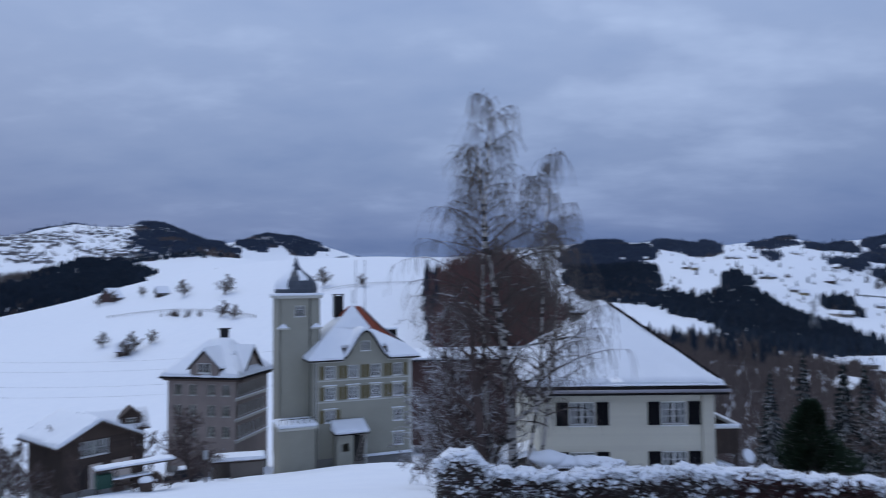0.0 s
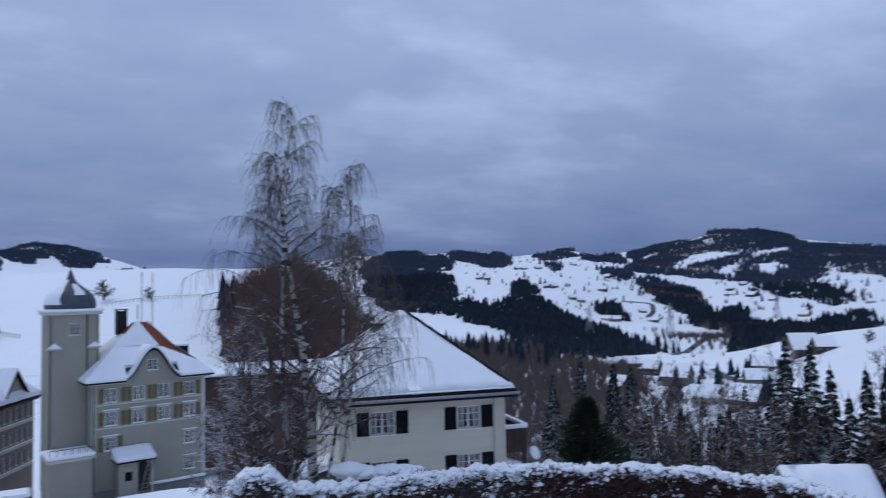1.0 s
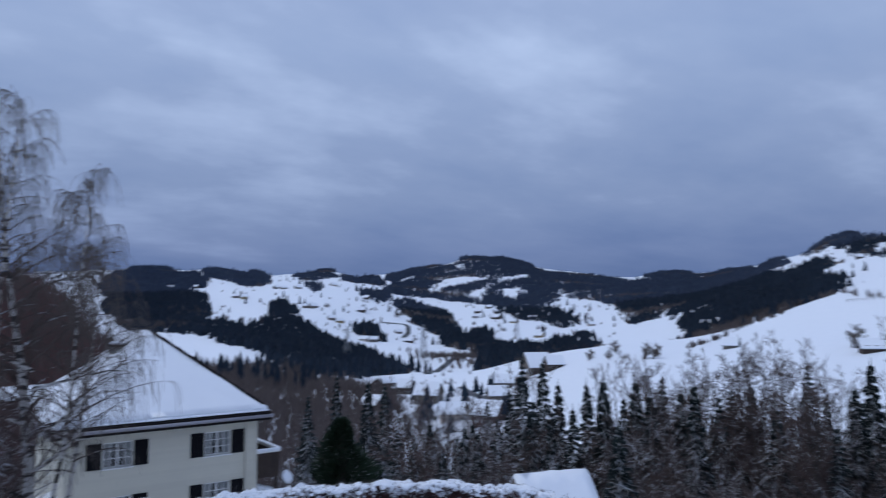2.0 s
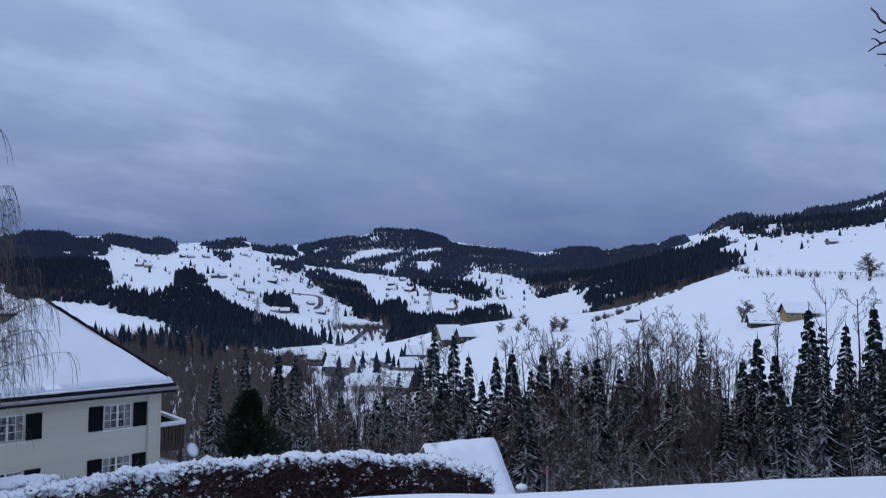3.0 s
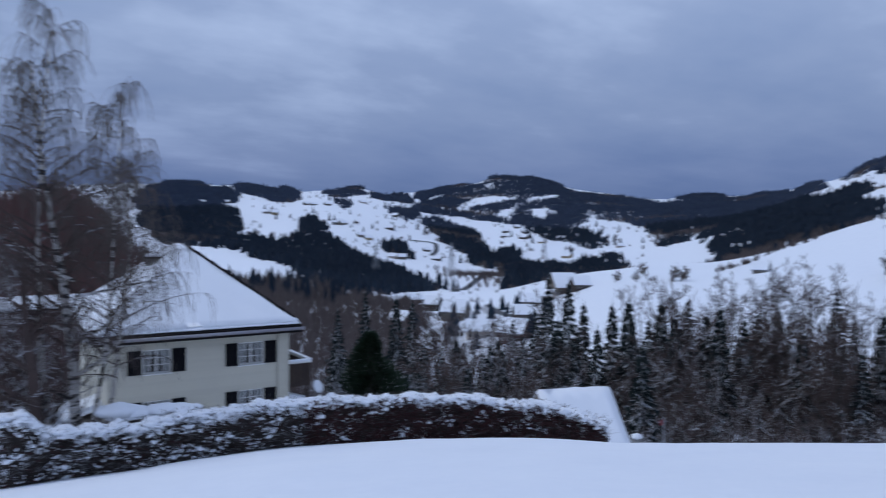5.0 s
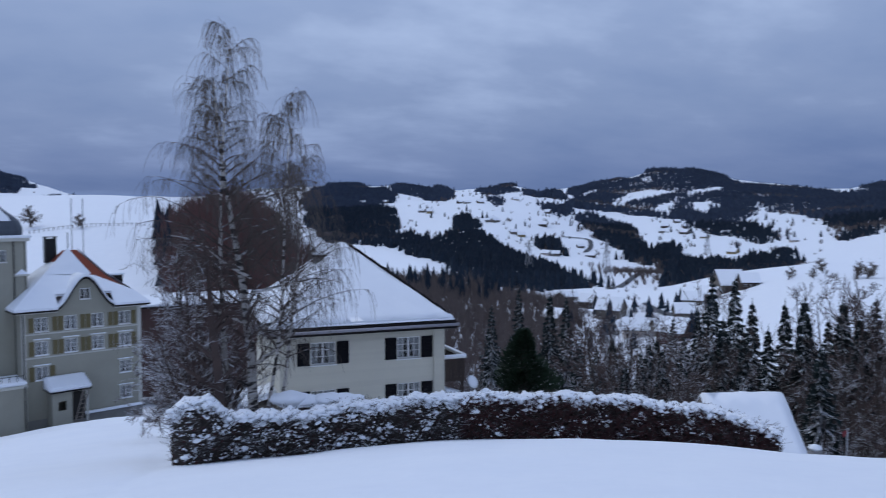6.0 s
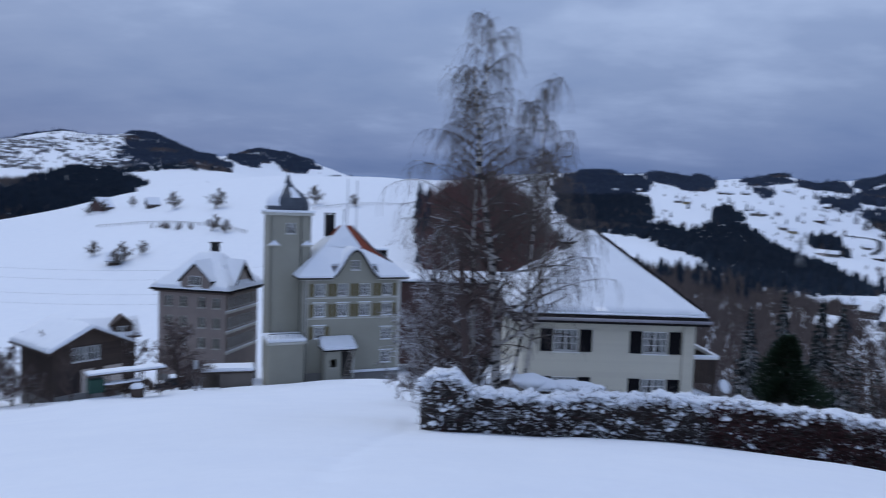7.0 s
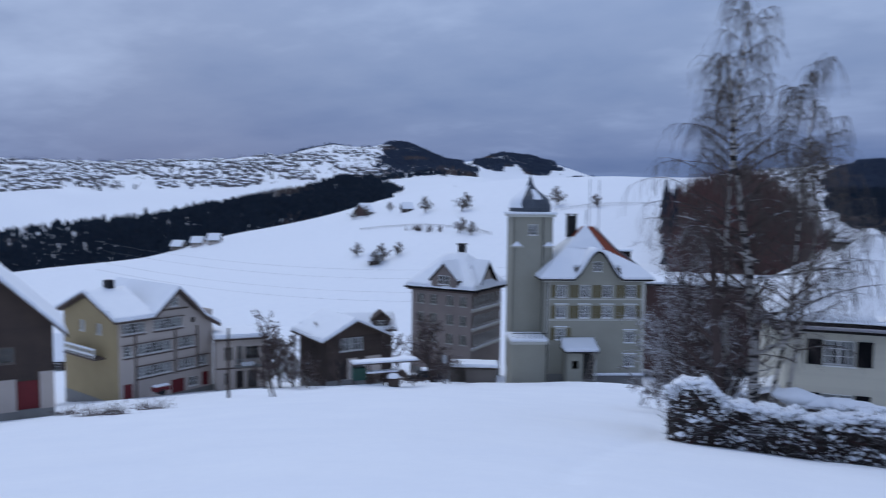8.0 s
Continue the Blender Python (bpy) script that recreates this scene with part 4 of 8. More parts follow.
    part("annex_snow", Geo().box(ax0 - 0.1, ax1 + 0.08, ay0 - 0.1, ay1, az + 0.12, az + 0.6), ROOFSNOW, a, bevel=0.15)
    for x in np.linspace(ax0 + 0.1, ax1 - 0.1, 7):
        part("railing_post", Geo().tube((x, ay0 + 0.1, az + 0.1), (x, ay0 + 0.1, az + 1.2), 0.03, n=6), BLACKMETAL, a)
    part("railing", Geo().tube((ax0 + 0.1, ay0 + 0.1, az + 1.2), (ax1 - 0.1, ay0 + 0.1, az + 1.2), 0.035, n=6), BLACKMETAL, a)
    part("annex_pipe", Geo().tube((ax1 - 0.15, ay0 - 0.12, -1.0), (ax1 - 0.15, ay0 - 0.12, az), 0.06), BLACKMETAL, a)
    # entrance porch
    px0, px1, py0, pz = 2.3, 6.1, -2.4, 4.2
    p = part("porch", facade(2.0, pz - 0.3, [(0.6, 1.4, 1.9, 2.9)], 0.15), RENDER, h, "entrance porch with snowy lean-to roof", T(px0, py0, 0))
    part("porch_side", Geo().box(px0, px0 + 0.15, py0 + 0.16, -0.02, -2, pz - 0.2).box(px0 + 1.85, px0 + 2.0, py0 + 0.16, -0.02, -2, pz - 0.2).box(px0, px0 + 2.0, py0 + 0.002, py0 + 0.15, -2.0, -0.002), RENDER, h)
    part("porch_door", Geo().box(px0 + 2.1, px1 - 0.4, -0.12, -0.05, 0.3, 3.3), DARKDOOR, h, "dark entrance door")
    part("porch_post", Geo().box(px1 - 0.3, px1 - 0.12, py0 + 0.05, py0 + 0.23, -2.0, pz - 0.25), TRIM, h)
    # dark panel added in the open porch to stand for its shade
    part("porch_shade", Geo().box(px0 + 2.0, px1 - 0.1, -1.0, -0.9, 0.3, 3.4), ROOMDARK, h)
    part("porch_roof", Geo().box(px0 - 0.3, px1 + 0.1, py0 - 0.35, -0.02, pz - 0.25, pz - 0.1), EAVE, h)
    soft_snow(Geo().add([(px0 - 0.35, py0 - 0.4, pz - 0.1), (px1 + 0.15, py0 - 0.4, pz - 0.1), (px1 + 0.15, -0.02, pz - 0.1), (px0 - 0.35, -0.02, pz - 0.1), (px0 - 0.35, py0 - 0.4, pz + 0.3), (px1 + 0.15, py0 - 0.4, pz + 0.3), (px1 + 0.15, -0.02, pz + 1.3), (px0 - 0.35, -0.02, pz + 1.3)], [(3, 2, 1, 0), (4, 5, 6, 7), (0, 1, 5, 4), (1, 2, 6, 5), (2, 3, 7, 6), (3, 0, 4, 7)]), "porch_snow", h, 0.6, 0.03)
    part("steps", Geo().box(px0 + 2.0, px1, py0 - 0.9, py0, -1.5, 0.0).box(px0 + 2.0, px1, py0, -0.02, -1.5, 0.28), CONCRETE, h)
    # ladder leaning on its snowy handrail
    l = thing("ladder", T(-11.2, 85.2, -24.0, 22), "snowy wooden ladder leaning beside the porch", "ladder")
    part("rail", Geo().tube((0, 0, 0), (1.6, 0.3, 5.6), 0.07, n=6), GREYWOOD, l)
    part("rail", Geo().tube((0.7, 0, 0), (2.1, 0.3, 5.6), 0.07, n=6), GREYWOOD, l)
    for k in range(12):
        u = (k + 0.5) / 12
        part("rung", Geo().tube((1.6 * u, 0.3 * u, 5.6 * u), (0.7 + 1.4 * u, 0.3 * u, 5.6 * u), 0.04, n=5), GREYWOOD, l)


tower_house()


# ---- trees ----
def rods(name, segs, mat):
    """Many thin three-sided tapering rods in one mesh; segs: rows of start, end, start radius, end radius."""
    s = np.array(segs, float)
    a, b, r0, r1 = s[:, 0:3], s[:, 3:6], s[:, 6:7], s[:, 7:8]
    d = b - a
    d /= np.maximum(np.linalg.norm(d, axis=1, keepdims=True), 1e-9)
    ref = np.where(np.abs(d[:, 2:3]) > 0.9, [[1.0, 0, 0]], [[0, 0, 1.0]])
    u = np.cross(d, ref)
    u /= np.maximum(np.linalg.norm(u, axis=1, keepdims=True), 1e-9)
    w = np.cross(d, u)
    vs = []
    for p, r in ((a, r0), (b, r1)):
        for k in range(3):
            t = 2 * math.pi * k / 3 + 0.5
            vs.append(p + r * (math.cos(t) * u + math.sin(t) * w))
    v = np.stack(vs, 1).reshape(-1, 3)
    n = np.arange(len(s))[:, None] * 6
    f = np.concatenate([n + np.array([[k, (k + 1) % 3, (k + 1) % 3 + 3, k + 3]]) for k in range(3)])
    me = bpy.data.meshes.new(name)
    me.from_pydata(v.tolist(), [], f.tolist())
    me.materials.append(mat)
    return me


def limb(segs, rng, p, d, length, r, depth, spec):
    n, jit, lift, kids, ratio, spread = spec[depth]
    step = length / n
    for i in range(n):
        d = d + rng.normal(0, jit, 3) + np.array((0, 0, lift))
        d = d / np.linalg.norm(d)
        q = p + d * step
        ra, rb = r * (1 - 0.85 * i / n), r * (1 - 0.85 * (i + 1) / n)
        segs.append((*p, *q, ra, rb, depth))
        if depth + 1 < len(spec) and i >= (1 if depth else int(n * spec[0][5])):
            k = int(kids) + (rng.random() < kids % 1)
            for _ in range(k):
                a = rng.uniform(0, 2 * math.pi)
                side = np.cross(d, (math.cos(a), math.sin(a), 0.3))
                side /= max(np.linalg.norm(side), 1e-6)
                sp = 0.85 if depth == 0 else spread
                nd = d * (1 - sp * 0.5) + side * sp
                frac = (i + rng.random()) / n
                limb(segs, rng, p + d * step * rng.random(), nd / np.linalg.norm(nd), length * ratio * (1.05 - 0.6 * frac) * rng.uniform(0.7, 1.2), rb * 0.55 + 0.008, depth + 1, spec)
        p = q


# per level: steps, waver, lift, shoots a step, length ratio, spread (level 0: bare share of the trunk)
UPRIGHT = ((10, 0.05, 0.03, 2.2, 0.33, 0.3), (6, 0.1, 0.08, 1.5, 0.42, 0.6), (4, 0.14, 0.04, 1.6, 0.5, 0.7), (3, 0.16, 0.02, 0, 0, 0))
ROUND = ((7, 0.1, 0.02, 2.6, 0.62, 0.22), (7, 0.16, 0.03, 1.8, 0.42, 0.8), (5, 0.2, 0.0, 1.8, 0.5, 0.9), (3, 0.2, 0.0, 0, 0, 0))
THICK = ((10, 0.05, 0.03, 3.4, 0.33, 0.2), (6, 0.1, 0.08, 2.2, 0.42, 0.6), (4, 0.14, 0.04, 2.0, 0.5, 0.7), (3, 0.16, 0.02, 0, 0, 0))
BUSHY = ((7, 0.1, 0.02, 3.2, 0.62, 0.2), (8, 0.17, 0.02, 2.4, 0.42, 0.8), (5, 0.2, 0.0, 2.2, 0.5, 0.9), (3, 0.2, 0.0, 0, 0, 0))
SPREAD = ((8, 0.09, 0.03, 2.6, 0.42, 0.3), (6, 0.15, 0.05, 2.0, 0.45, 0.75), (5, 0.18, 0.01, 1.9, 0.5, 0.8), (3, 0.2, 0.0, 0, 0, 0))
SLIM = ((9, 0.03, 0.05, 2.6, 0.3, 0.15), (6, 0.06, 0.14, 1.5, 0.4, 0.4), (4, 0.1, 0.08, 0, 0, 0))


def bare_tree(name, seed, h, r, spec, at, label, bark, twig, group="", lean=(0, 0, 1), fine=0.0):
    rng = np.random.default_rng(seed)
    segs = []
    limb(segs, rng, np.zeros(3) - (0, 0, 0.6), np.array(lean, float), h, r, 0, spec)
    big = [s for s in segs if s[8] == 0]
    small = [(*s[:6], max(s[6], fine), max(s[7], fine * 0.7)) for s in segs if s[8] > 0]
    t = thing(name, at, label, "tree", group)
    part("trunk", rods("trunk", big, bark), None, t)
    part("crown", rods("crown", small, twig), None, t)
    return t


def spruce(seed, h, width, at, label, mat, group="", open_crown=1.0):
    rng = np.random.default_rng(seed)
    v, f = [], []
    z = h * 0.06
    while z < h * 0.985:
        u = z / h
        R = width * (1 - u) ** 0.95 * rng.uniform(0.75, 1.15) + 0.05
        n = 13 if u < 0.7 else 8
        off = rng.uniform(0, 6.3)
        for k in range(n):
            a = off + 2 * math.pi * k / n + rng.normal(0, 0.15)
            L = R * rng.uniform(0.7, 1.1)
            ca, sa = math.cos(a), math.sin(a)
            drop = rng.uniform(0.25, 0.6)
            zz = z + rng.normal(0, 0.1)
            pts = []
            for s in (0.0, 0.35, 0.7, 1.0):
                pts.append((ca * L * s, sa * L * s, zz - drop * L * s * (1.25 - 0.45 * s)))
            wd = [0.03, 0.085, 0.06, 0.01]
            base = len(v)
            for (x, y, q), w0 in zip(pts, wd):
                w1 = w0 * (0.5 + 0.5 * L)
                v += [(x - sa * w1, y + ca * w1, q - 0.05 * w1), (x + sa * w1, y - ca * w1, q - 0.05 * w1)]
            f += [(base + 2 * j, base + 2 * j + 1, base + 2 * j + 3, base + 2 * j + 2) for j in range(3)]
            # hanging twigs along both edges
            for j in range(10):
                s = rng.uniform(0.2, 1.0)
                x, y = ca * L * s, sa * L * s
                q = zz - drop * L * s * (1.25 - 0.45 * s)
                side = rng.choice((-1, 1)) * rng.uniform(0.1, 0.5) * (0.4 + 0.3 * L)
                hang = rng.uniform(0.25, 0.6) * (0.5 + 0.35 * L)
                b2 = len(v)
                v += [(x - ca * 0.12, y - sa * 0.12, q), (x + ca * 0.12, y + sa * 0.12, q), (x - sa * side + ca * 0.1, y + ca * side + sa * 0.1, q - hang)]
                f.append((b2, b2 + 1, b2 + 2))
        z += h * 0.021 * open_crown * rng.uniform(0.8, 1.2)
    b2 = len(v)
    v += [(-0.16, 0, h * 0.9), (0.16, 0, h * 0.9), (0, 0.0, h * 1.01), (0, -0.16, h * 0.9), (0, 0.16, h * 0.9)]
    f += [(b2, b2 + 1, b2 + 2), (b2 + 3, b2 + 4, b2 + 2)]
    me = bpy.data.meshes.new("crown")
    me.from_pydata(v, [], f)
    me.materials.append(mat)
    t = thing("spruce", at, label, "tree", group)
    part("trunk", Geo().tube((0, 0, -1), (0, 0, h * 0.95), 0.012 * h, 0.02, 7), BARK, t)
    part("crown", me, None, t)
    return t


def birch():
    bx, by = polar(5.2, 28.0)
    t = thing("birch_tree", T(bx, by, H(bx, by)), "tall bare birch with white bark and weeping twigs beside the house", "tree")
    rng = np.random.default_rng(11)
    stems = [((0.1, 0.0), (0.0, 0, 1), 15.0, 0.30), ((-0.55, 0.2), (-0.06, 0.02, 1), 16.9, 0.16), ((0.5, 0.3), (0.34, 0.03, 1), 12.2, 0.12), ((0.25, -0.1), (0.12, -0.02, 1), 14.2, 0.11)]
    wood, twigs, weep = [], [], []
    for (sx, sy), d, L, r in stems:
        p, d = np.array((sx, sy, -0.5)), np.array(d, float)
        n = 26
        for i in range(n):
            d = d + rng.normal(0, 0.025, 3) + (0, 0, 0.04)
            d /= np.linalg.norm(d)
            q = p + d * L / n
            ra, rb = r * (1 - 0.93 * i / n), r * (1 - 0.93 * (i + 1) / n)
            wood.append((*p, *q, ra, rb))
            u = i / n
            if u > 0.27:
                for _ in range(3):
                    a = rng.uniform(0, 2 * math.pi)
                    bl = np.interp(u, (0.27, 0.40, 0.50, 0.62, 0.8, 1.0), (1.8, 3.0, 3.9, 3.0, 1.6, 0.7)) * rng.uniform(0.6, 1.15)
                    e = np.array((math.cos(a), math.sin(a), rng.uniform(0.5, 1.1)))
                    e /= np.linalg.norm(e)
                    bp, m = p + (q - p) * rng.random(), 8
                    for k in range(m):
                        e = e + rng.normal(0, 0.07, 3) + (0, 0, -0.10 * k / m * 2.1)
                        e /= np.linalg.norm(e)
                        bq = bp + e * bl / m
                        c = rb * 0.36 + 0.006
                        twigs.append((*bp, *bq, c * (1 - 0.85 * k / m), c * (1 - 0.85 * (k + 1) / m)))
                        if k >= 2:
                            for _ in range(3 if u < 0.42 else 5):
                                w = e * 0.5 + rng.normal(0, 0.4, 3)
                                wp, wl = bp + (bq - bp) * rng.random(), rng.uniform(0.35, 1.5) * (0.6 if u < 0.42 else 1.0)
                                ms = 4
                                for g in range(ms):
                                    w = w * 0.62 + np.array((rng.normal(0, 0.05), rng.normal(0, 0.05), -0.42))
                                    wq = wp + w / max(np.linalg.norm(w), 1e-6) * wl / ms
                                    weep.append((*wp, *wq, 0.0068, 0.0042))
                                    wp = wq
                        bp = bq
            p = q
    # a few heavier crooked limbs low on the trunk
    for z, a, L in ((3.4, 0.4, 3.4), (4.6, 0.1, 4.2), (5.0, 3.6, 2.6), (2.6, 3.0, 2.2), (6.2, 0.6, 3.8), (6.8, 2.8, 3.4)):
        p, e, m = np.array((0.1, 0, z)), np.array((math.cos(a), 0.35 * math.sin(a), 0.35)), 8
        for k in range(m):
            e = e + rng.normal(0, 0.12, 3) + (0, 0, 0.04 if k < 4 else -0.1)
            e /= np.linalg.norm(e)
            q = p + e * L / m
            wood.append((*p, *q, 0.075 * (1 - 0.8 * k / m), 0.075 * (1 - 0.8 * (k + 1) / m)))
            for _ in range(3):
                w, wp = e * 0.8 + rng.normal(0, 0.5, 3), p.copy()
                for g in range(6):
                    w = w * 0.7 + np.array((rng.normal(0, 0.06), rng.normal(0, 0.06), -0.22))
                    wq = wp + w / max(np.linalg.norm(w), 1e-6) * 0.3
                    weep.append((*wp, *wq, 0.008, 0.005))
                    wp = wq
            p = q
    part("trunk", rods("trunk", wood, with_snow(BIRCH, 0.55, 0.8, 2.0)), None, t, "white birch bark with dark marks")
    part("branch_crown", rods("branch_crown", twigs, SNOWTWIG), None, t)
    part("twig_veil", rods("twig_veil", weep, PALETWIG), None, t, "fine hanging brown twigs")


birch()
# its brushy neighbour: many upright stems from one stool
bx, by = polar(2.0, 29.0)
BRUSH = ((9, 0.06, 0.03, 2.4, 0.28, 0.2), (6, 0.1, 0.1, 1.8, 0.42, 0.5), (4, 0.14, 0.04, 0, 0, 0))
shrub = thing("shrub", T(bx, by, H(bx, by)), "brushy many-stemmed bare shrub dusted with snow", "shrub")
rng = np.random.default_rng(5)
for k in range(16):
    segs = []
    a = rng.uniform(0, 6.28)
    limb(segs, rng, np.array((rng.normal(0, 0.3), rng.normal(0, 0.3), -0.5)), np.array((0.42 * math.cos(a), 0.42 * math.sin(a), 1.0)), rng.uniform(5.5, 8.8), 0.09, 0, BRUSH)
    part("stem", rods("stem", segs, FROSTTWIG), None, shrub)
bx, by = polar(2.0, 32.0)
bare_tree("bare_tree", 8, 9.6, 0.17, SPREAD, T(bx, by, H(bx, by)), "low bare tree with snow-laden spreading twigs", SNOWBARK, FROSTTWIG)
bx, by = polar(0.5, 33.5)
bare_tree("bare_tree", 10, 9.2, 0.15, SPREAD, T(bx, by, H(bx, by)), "brushy snow-laden tree behind the hedge end", SNOWBARK, FROSTTWIG)
bx, by = polar(2.9, 27.0)
bare_tree("bare_tree", 9, 8.5, 0.34, UPRIGHT, T(bx, by, H(bx, by)), "thick brown trunk with bare upright branches", TWIG, SNOWTWIG)


# ---- clipped beech hedge under snow ----
HEDGE_AZ = (-0.6, 0.6, 2.2, 3.6, 6.8, 15.0, 22.0, 34.0, 44.0, 46.4)
HEDGE_R = (24.2, 23.6, 23.6, 24.0, 24.2, 24.4, 25.0, 26.6, 28.0, 28.3)
HEDGE_H = (1.95, 2.15, 2.15, 1.7, 1.55, 1.65, 1.72, 1.85, 1.85, 1.6)


def hedge_at(u):
    az = -0.6 + 47.0 * u
    r, hh = np.interp(az, HEDGE_AZ, HEDGE_R), np.interp(az, HEDGE_AZ, HEDGE_H)
    x, y = polar(az, r)
    return x, y, H(x, y), hh * (1 + 0.025 * math.sin(az * 1.1) + 0.012 * math.sin(az * 3.1 + 1)), az


def hedge():
    rng = np.random.default_rng(3)
    t = thing("hedge", T(0, 0, 0), "clipped beech hedge with dry red-brown leaves under a snow cap", "hedge")
    stems = Geo()
    n = 300
    rows = [hedge_at(k / n) for k in range(n + 1)]
    R = [np.array(r) for r in rows]
    outward = lambda az: np.array((math.sin(radians(az)), math.cos(radians(az)), 0))
    twigs, lv, lf = [], [], []
    for k in range(11000):
        x, y, z, hh, az = R[int(rng.integers(0, n + 1))]
        o = outward(az)
        d = rng.uniform(-0.55, 0.55)
        p = np.array((x, y, z)) + o * d + np.array((rng.normal(0, 0.06), 0, rng.uniform(0.0, hh - 0.15)))
        e = np.array((rng.normal(0, 0.6), rng.normal(0, 0.4), rng.uniform(0.1, 1.0)))
        e /= np.linalg.norm(e)
        q = p + e * rng.uniform(0.2, 0.55)
        q[2] = min(q[2], z + hh)
        twigs.append((*p, *q, 0.011, 0.005))
    for k in range(n + 1):
        x, y, z, hh, az = R[k]
        if k % 3 == 0:
            for d in (-0.25, 0.2):
                o = outward(az)
                p = np.array((x, y, z - 0.3)) + o * (d + rng.normal(0, 0.05))
                q = p + (rng.normal(0, 0.1), rng.normal(0, 0.1), hh * 0.85)
                twigs.append((*p, *q, 0.03, 0.012))
    for k in range(30000):
        u = rng.random()
        x, y, z, hh, az = R[int(u * n)]
        o = outward(az)
        # the far right of the hedge keeps more of its dry leaves
        if rng.random() > (0.07 if az < 22 else 0.85):
            continue
        d = -0.6 + abs(rng.normal(0, 0.22)) if rng.random() < 0.75 else rng.uniform(-0.6, 0.6)
        p = np.array((x, y, z)) + o * d + np.array((rng.normal(0, 0.08), 0, rng.uniform(0.05, 1.0) * (hh - 0.06)))
        a, b = rng.normal(0, 1, 3), rng.normal(0, 1, 3)
        a *= 0.05 / np.linalg.norm(a)
        b *= 0.04 / np.linalg.norm(b)
        i = len(lv)
        lv += [p - a, p + b, p + a, p - b]
        lf.append((i, i + 1, i + 2, i + 3))
    part("twig_tangle", rods("twig_tangle", twigs, with_snow(BARK, 0.4, 0.75, 4.0, 0.75)), None, t, "tangle of dark thin twigs")
    me = bpy.data.meshes.new("leaf_cover")
    me.from_pydata([tuple(p) for p in lv], [], lf)
    me.materials.append(LEAF)
    part("leaf_cover", me, None, t, "dry red-brown beech leaves")
    # dark sheet added inside, standing in for shade between the twigs
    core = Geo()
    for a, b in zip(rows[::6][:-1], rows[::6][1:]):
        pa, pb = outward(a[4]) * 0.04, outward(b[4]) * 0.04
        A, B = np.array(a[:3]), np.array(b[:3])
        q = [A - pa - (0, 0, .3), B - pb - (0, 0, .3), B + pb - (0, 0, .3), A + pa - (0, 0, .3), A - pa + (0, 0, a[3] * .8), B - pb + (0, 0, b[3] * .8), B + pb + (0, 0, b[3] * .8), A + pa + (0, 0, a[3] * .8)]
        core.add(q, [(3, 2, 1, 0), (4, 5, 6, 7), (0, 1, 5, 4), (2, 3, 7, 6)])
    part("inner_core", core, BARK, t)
    # lumpy snow cap, patchy along the front edge
    cols = 15
    v = []
    for k in range(n + 1):
        x, y, z, hh, az = R[k]
        o = outward(az)
        for c in range(cols):
            s = -1 + 2 * c / (cols - 1)
            wob = noise.noise(Vector((k * 0.13, c * 0.18, 3))) + 0.6 * noise.noise(Vector((k * 0.5, c * 0.4, 5)))
            wide = 0.36 + 0.2 * wob
            lump = 0.16 * noise.noise(Vector((k * 0.16, c * 0.22, 9))) + 0.13 * noise.noise(Vector((k * 0.55, c * 0.6, 1)))
            edge = (1 - abs(s) ** 3)
            thick = -0.05 + 0.15 * edge + lump
            drop = -0.14 * abs(s) ** 4 * (1 + 1.2 * wob)
            v.append(tuple(np.array((x, y, z + hh - 0.15 + thick + drop)) + o * s * wide))
    me = bpy.data.meshes.new("snow_cap")
    f = [(k * cols + c, (k + 1) * cols + c, (k + 1) * cols + c + 1, k * cols + c + 1) for k in range(n) for c in range(cols - 1)]
    me.from_pydata(v, [], f)
    me.polygons.foreach_set("use_smooth", np.ones(len(f), bool))
    me.materials.append(ROOFSNOW)
    part("snow_cap", me, None, t, "lumpy snow cap along the hedge top")
    # clumps of snow caught on the face
    ball = bmesh.new()
    bmesh.ops.create_icosphere(ball, subdivisions=1, radius=1.0)
    bv, bf = np.array([v.co for v in ball.verts]), np.array([[v.index for v in f.verts] for f in ball.faces])
    ball.free()
    cv, cf = [], []
    for k in range(4600):
        # snow has stuck in patches, most of it high up and where the leaves are gone
        i = int(rng.integers(0, n + 1))
        x, y, z, hh, az = R[i]
        o = outward(az)
        low = rng.random() ** 1.5
        patch = noise.noise(Vector((i * 0.11, low * 3.0, 4))) + 0.5 * noise.noise(Vector((i * 0.4, low * 7.0, 8)))
        if patch < (-0.05 if az < 24 else 0.12) and low > 0.16:
            continue
        s = rng.uniform(0.015, 0.05) * (2.3 if low < 0.12 or rng.random() < 0.09 else 1.0)
        p = np.array((x, y, z)) + o * (-0.56 + rng.uniform(0, 0.35)) + np.array((rng.normal(0, 0.05), 0, hh * (1 - 0.9 * low) - 0.05))
        m = Matrix.Translation(p) @ Euler((rng.uniform(-0.4, 0.4), rng.uniform(-0.4, 0.4), rng.uniform(0, 6))).to_matrix().to_4x4() @ Matrix.Diagonal((s * rng.uniform(0.8, 2.0), s, s * rng.uniform(0.5, 0.9), 1))
        w = np.array(m)
        cf.append(bf + len(cv) * len(bv))
        cv.append(bv @ w[:3, :3].T + w[:3, 3])
    me = bpy.data.meshes.new("snow_clumps")
    me.from_pydata(np.concatenate(cv).tolist(), [], np.concatenate(cf).tolist())
    me.polygons.foreach_set("use_smooth", np.ones(len(me.polygons), bool))
    me.materials.append(ROOFSNOW)
    part("clinging_snow", me, None, t, "clumps of snow caught in the twigs")


hedge()


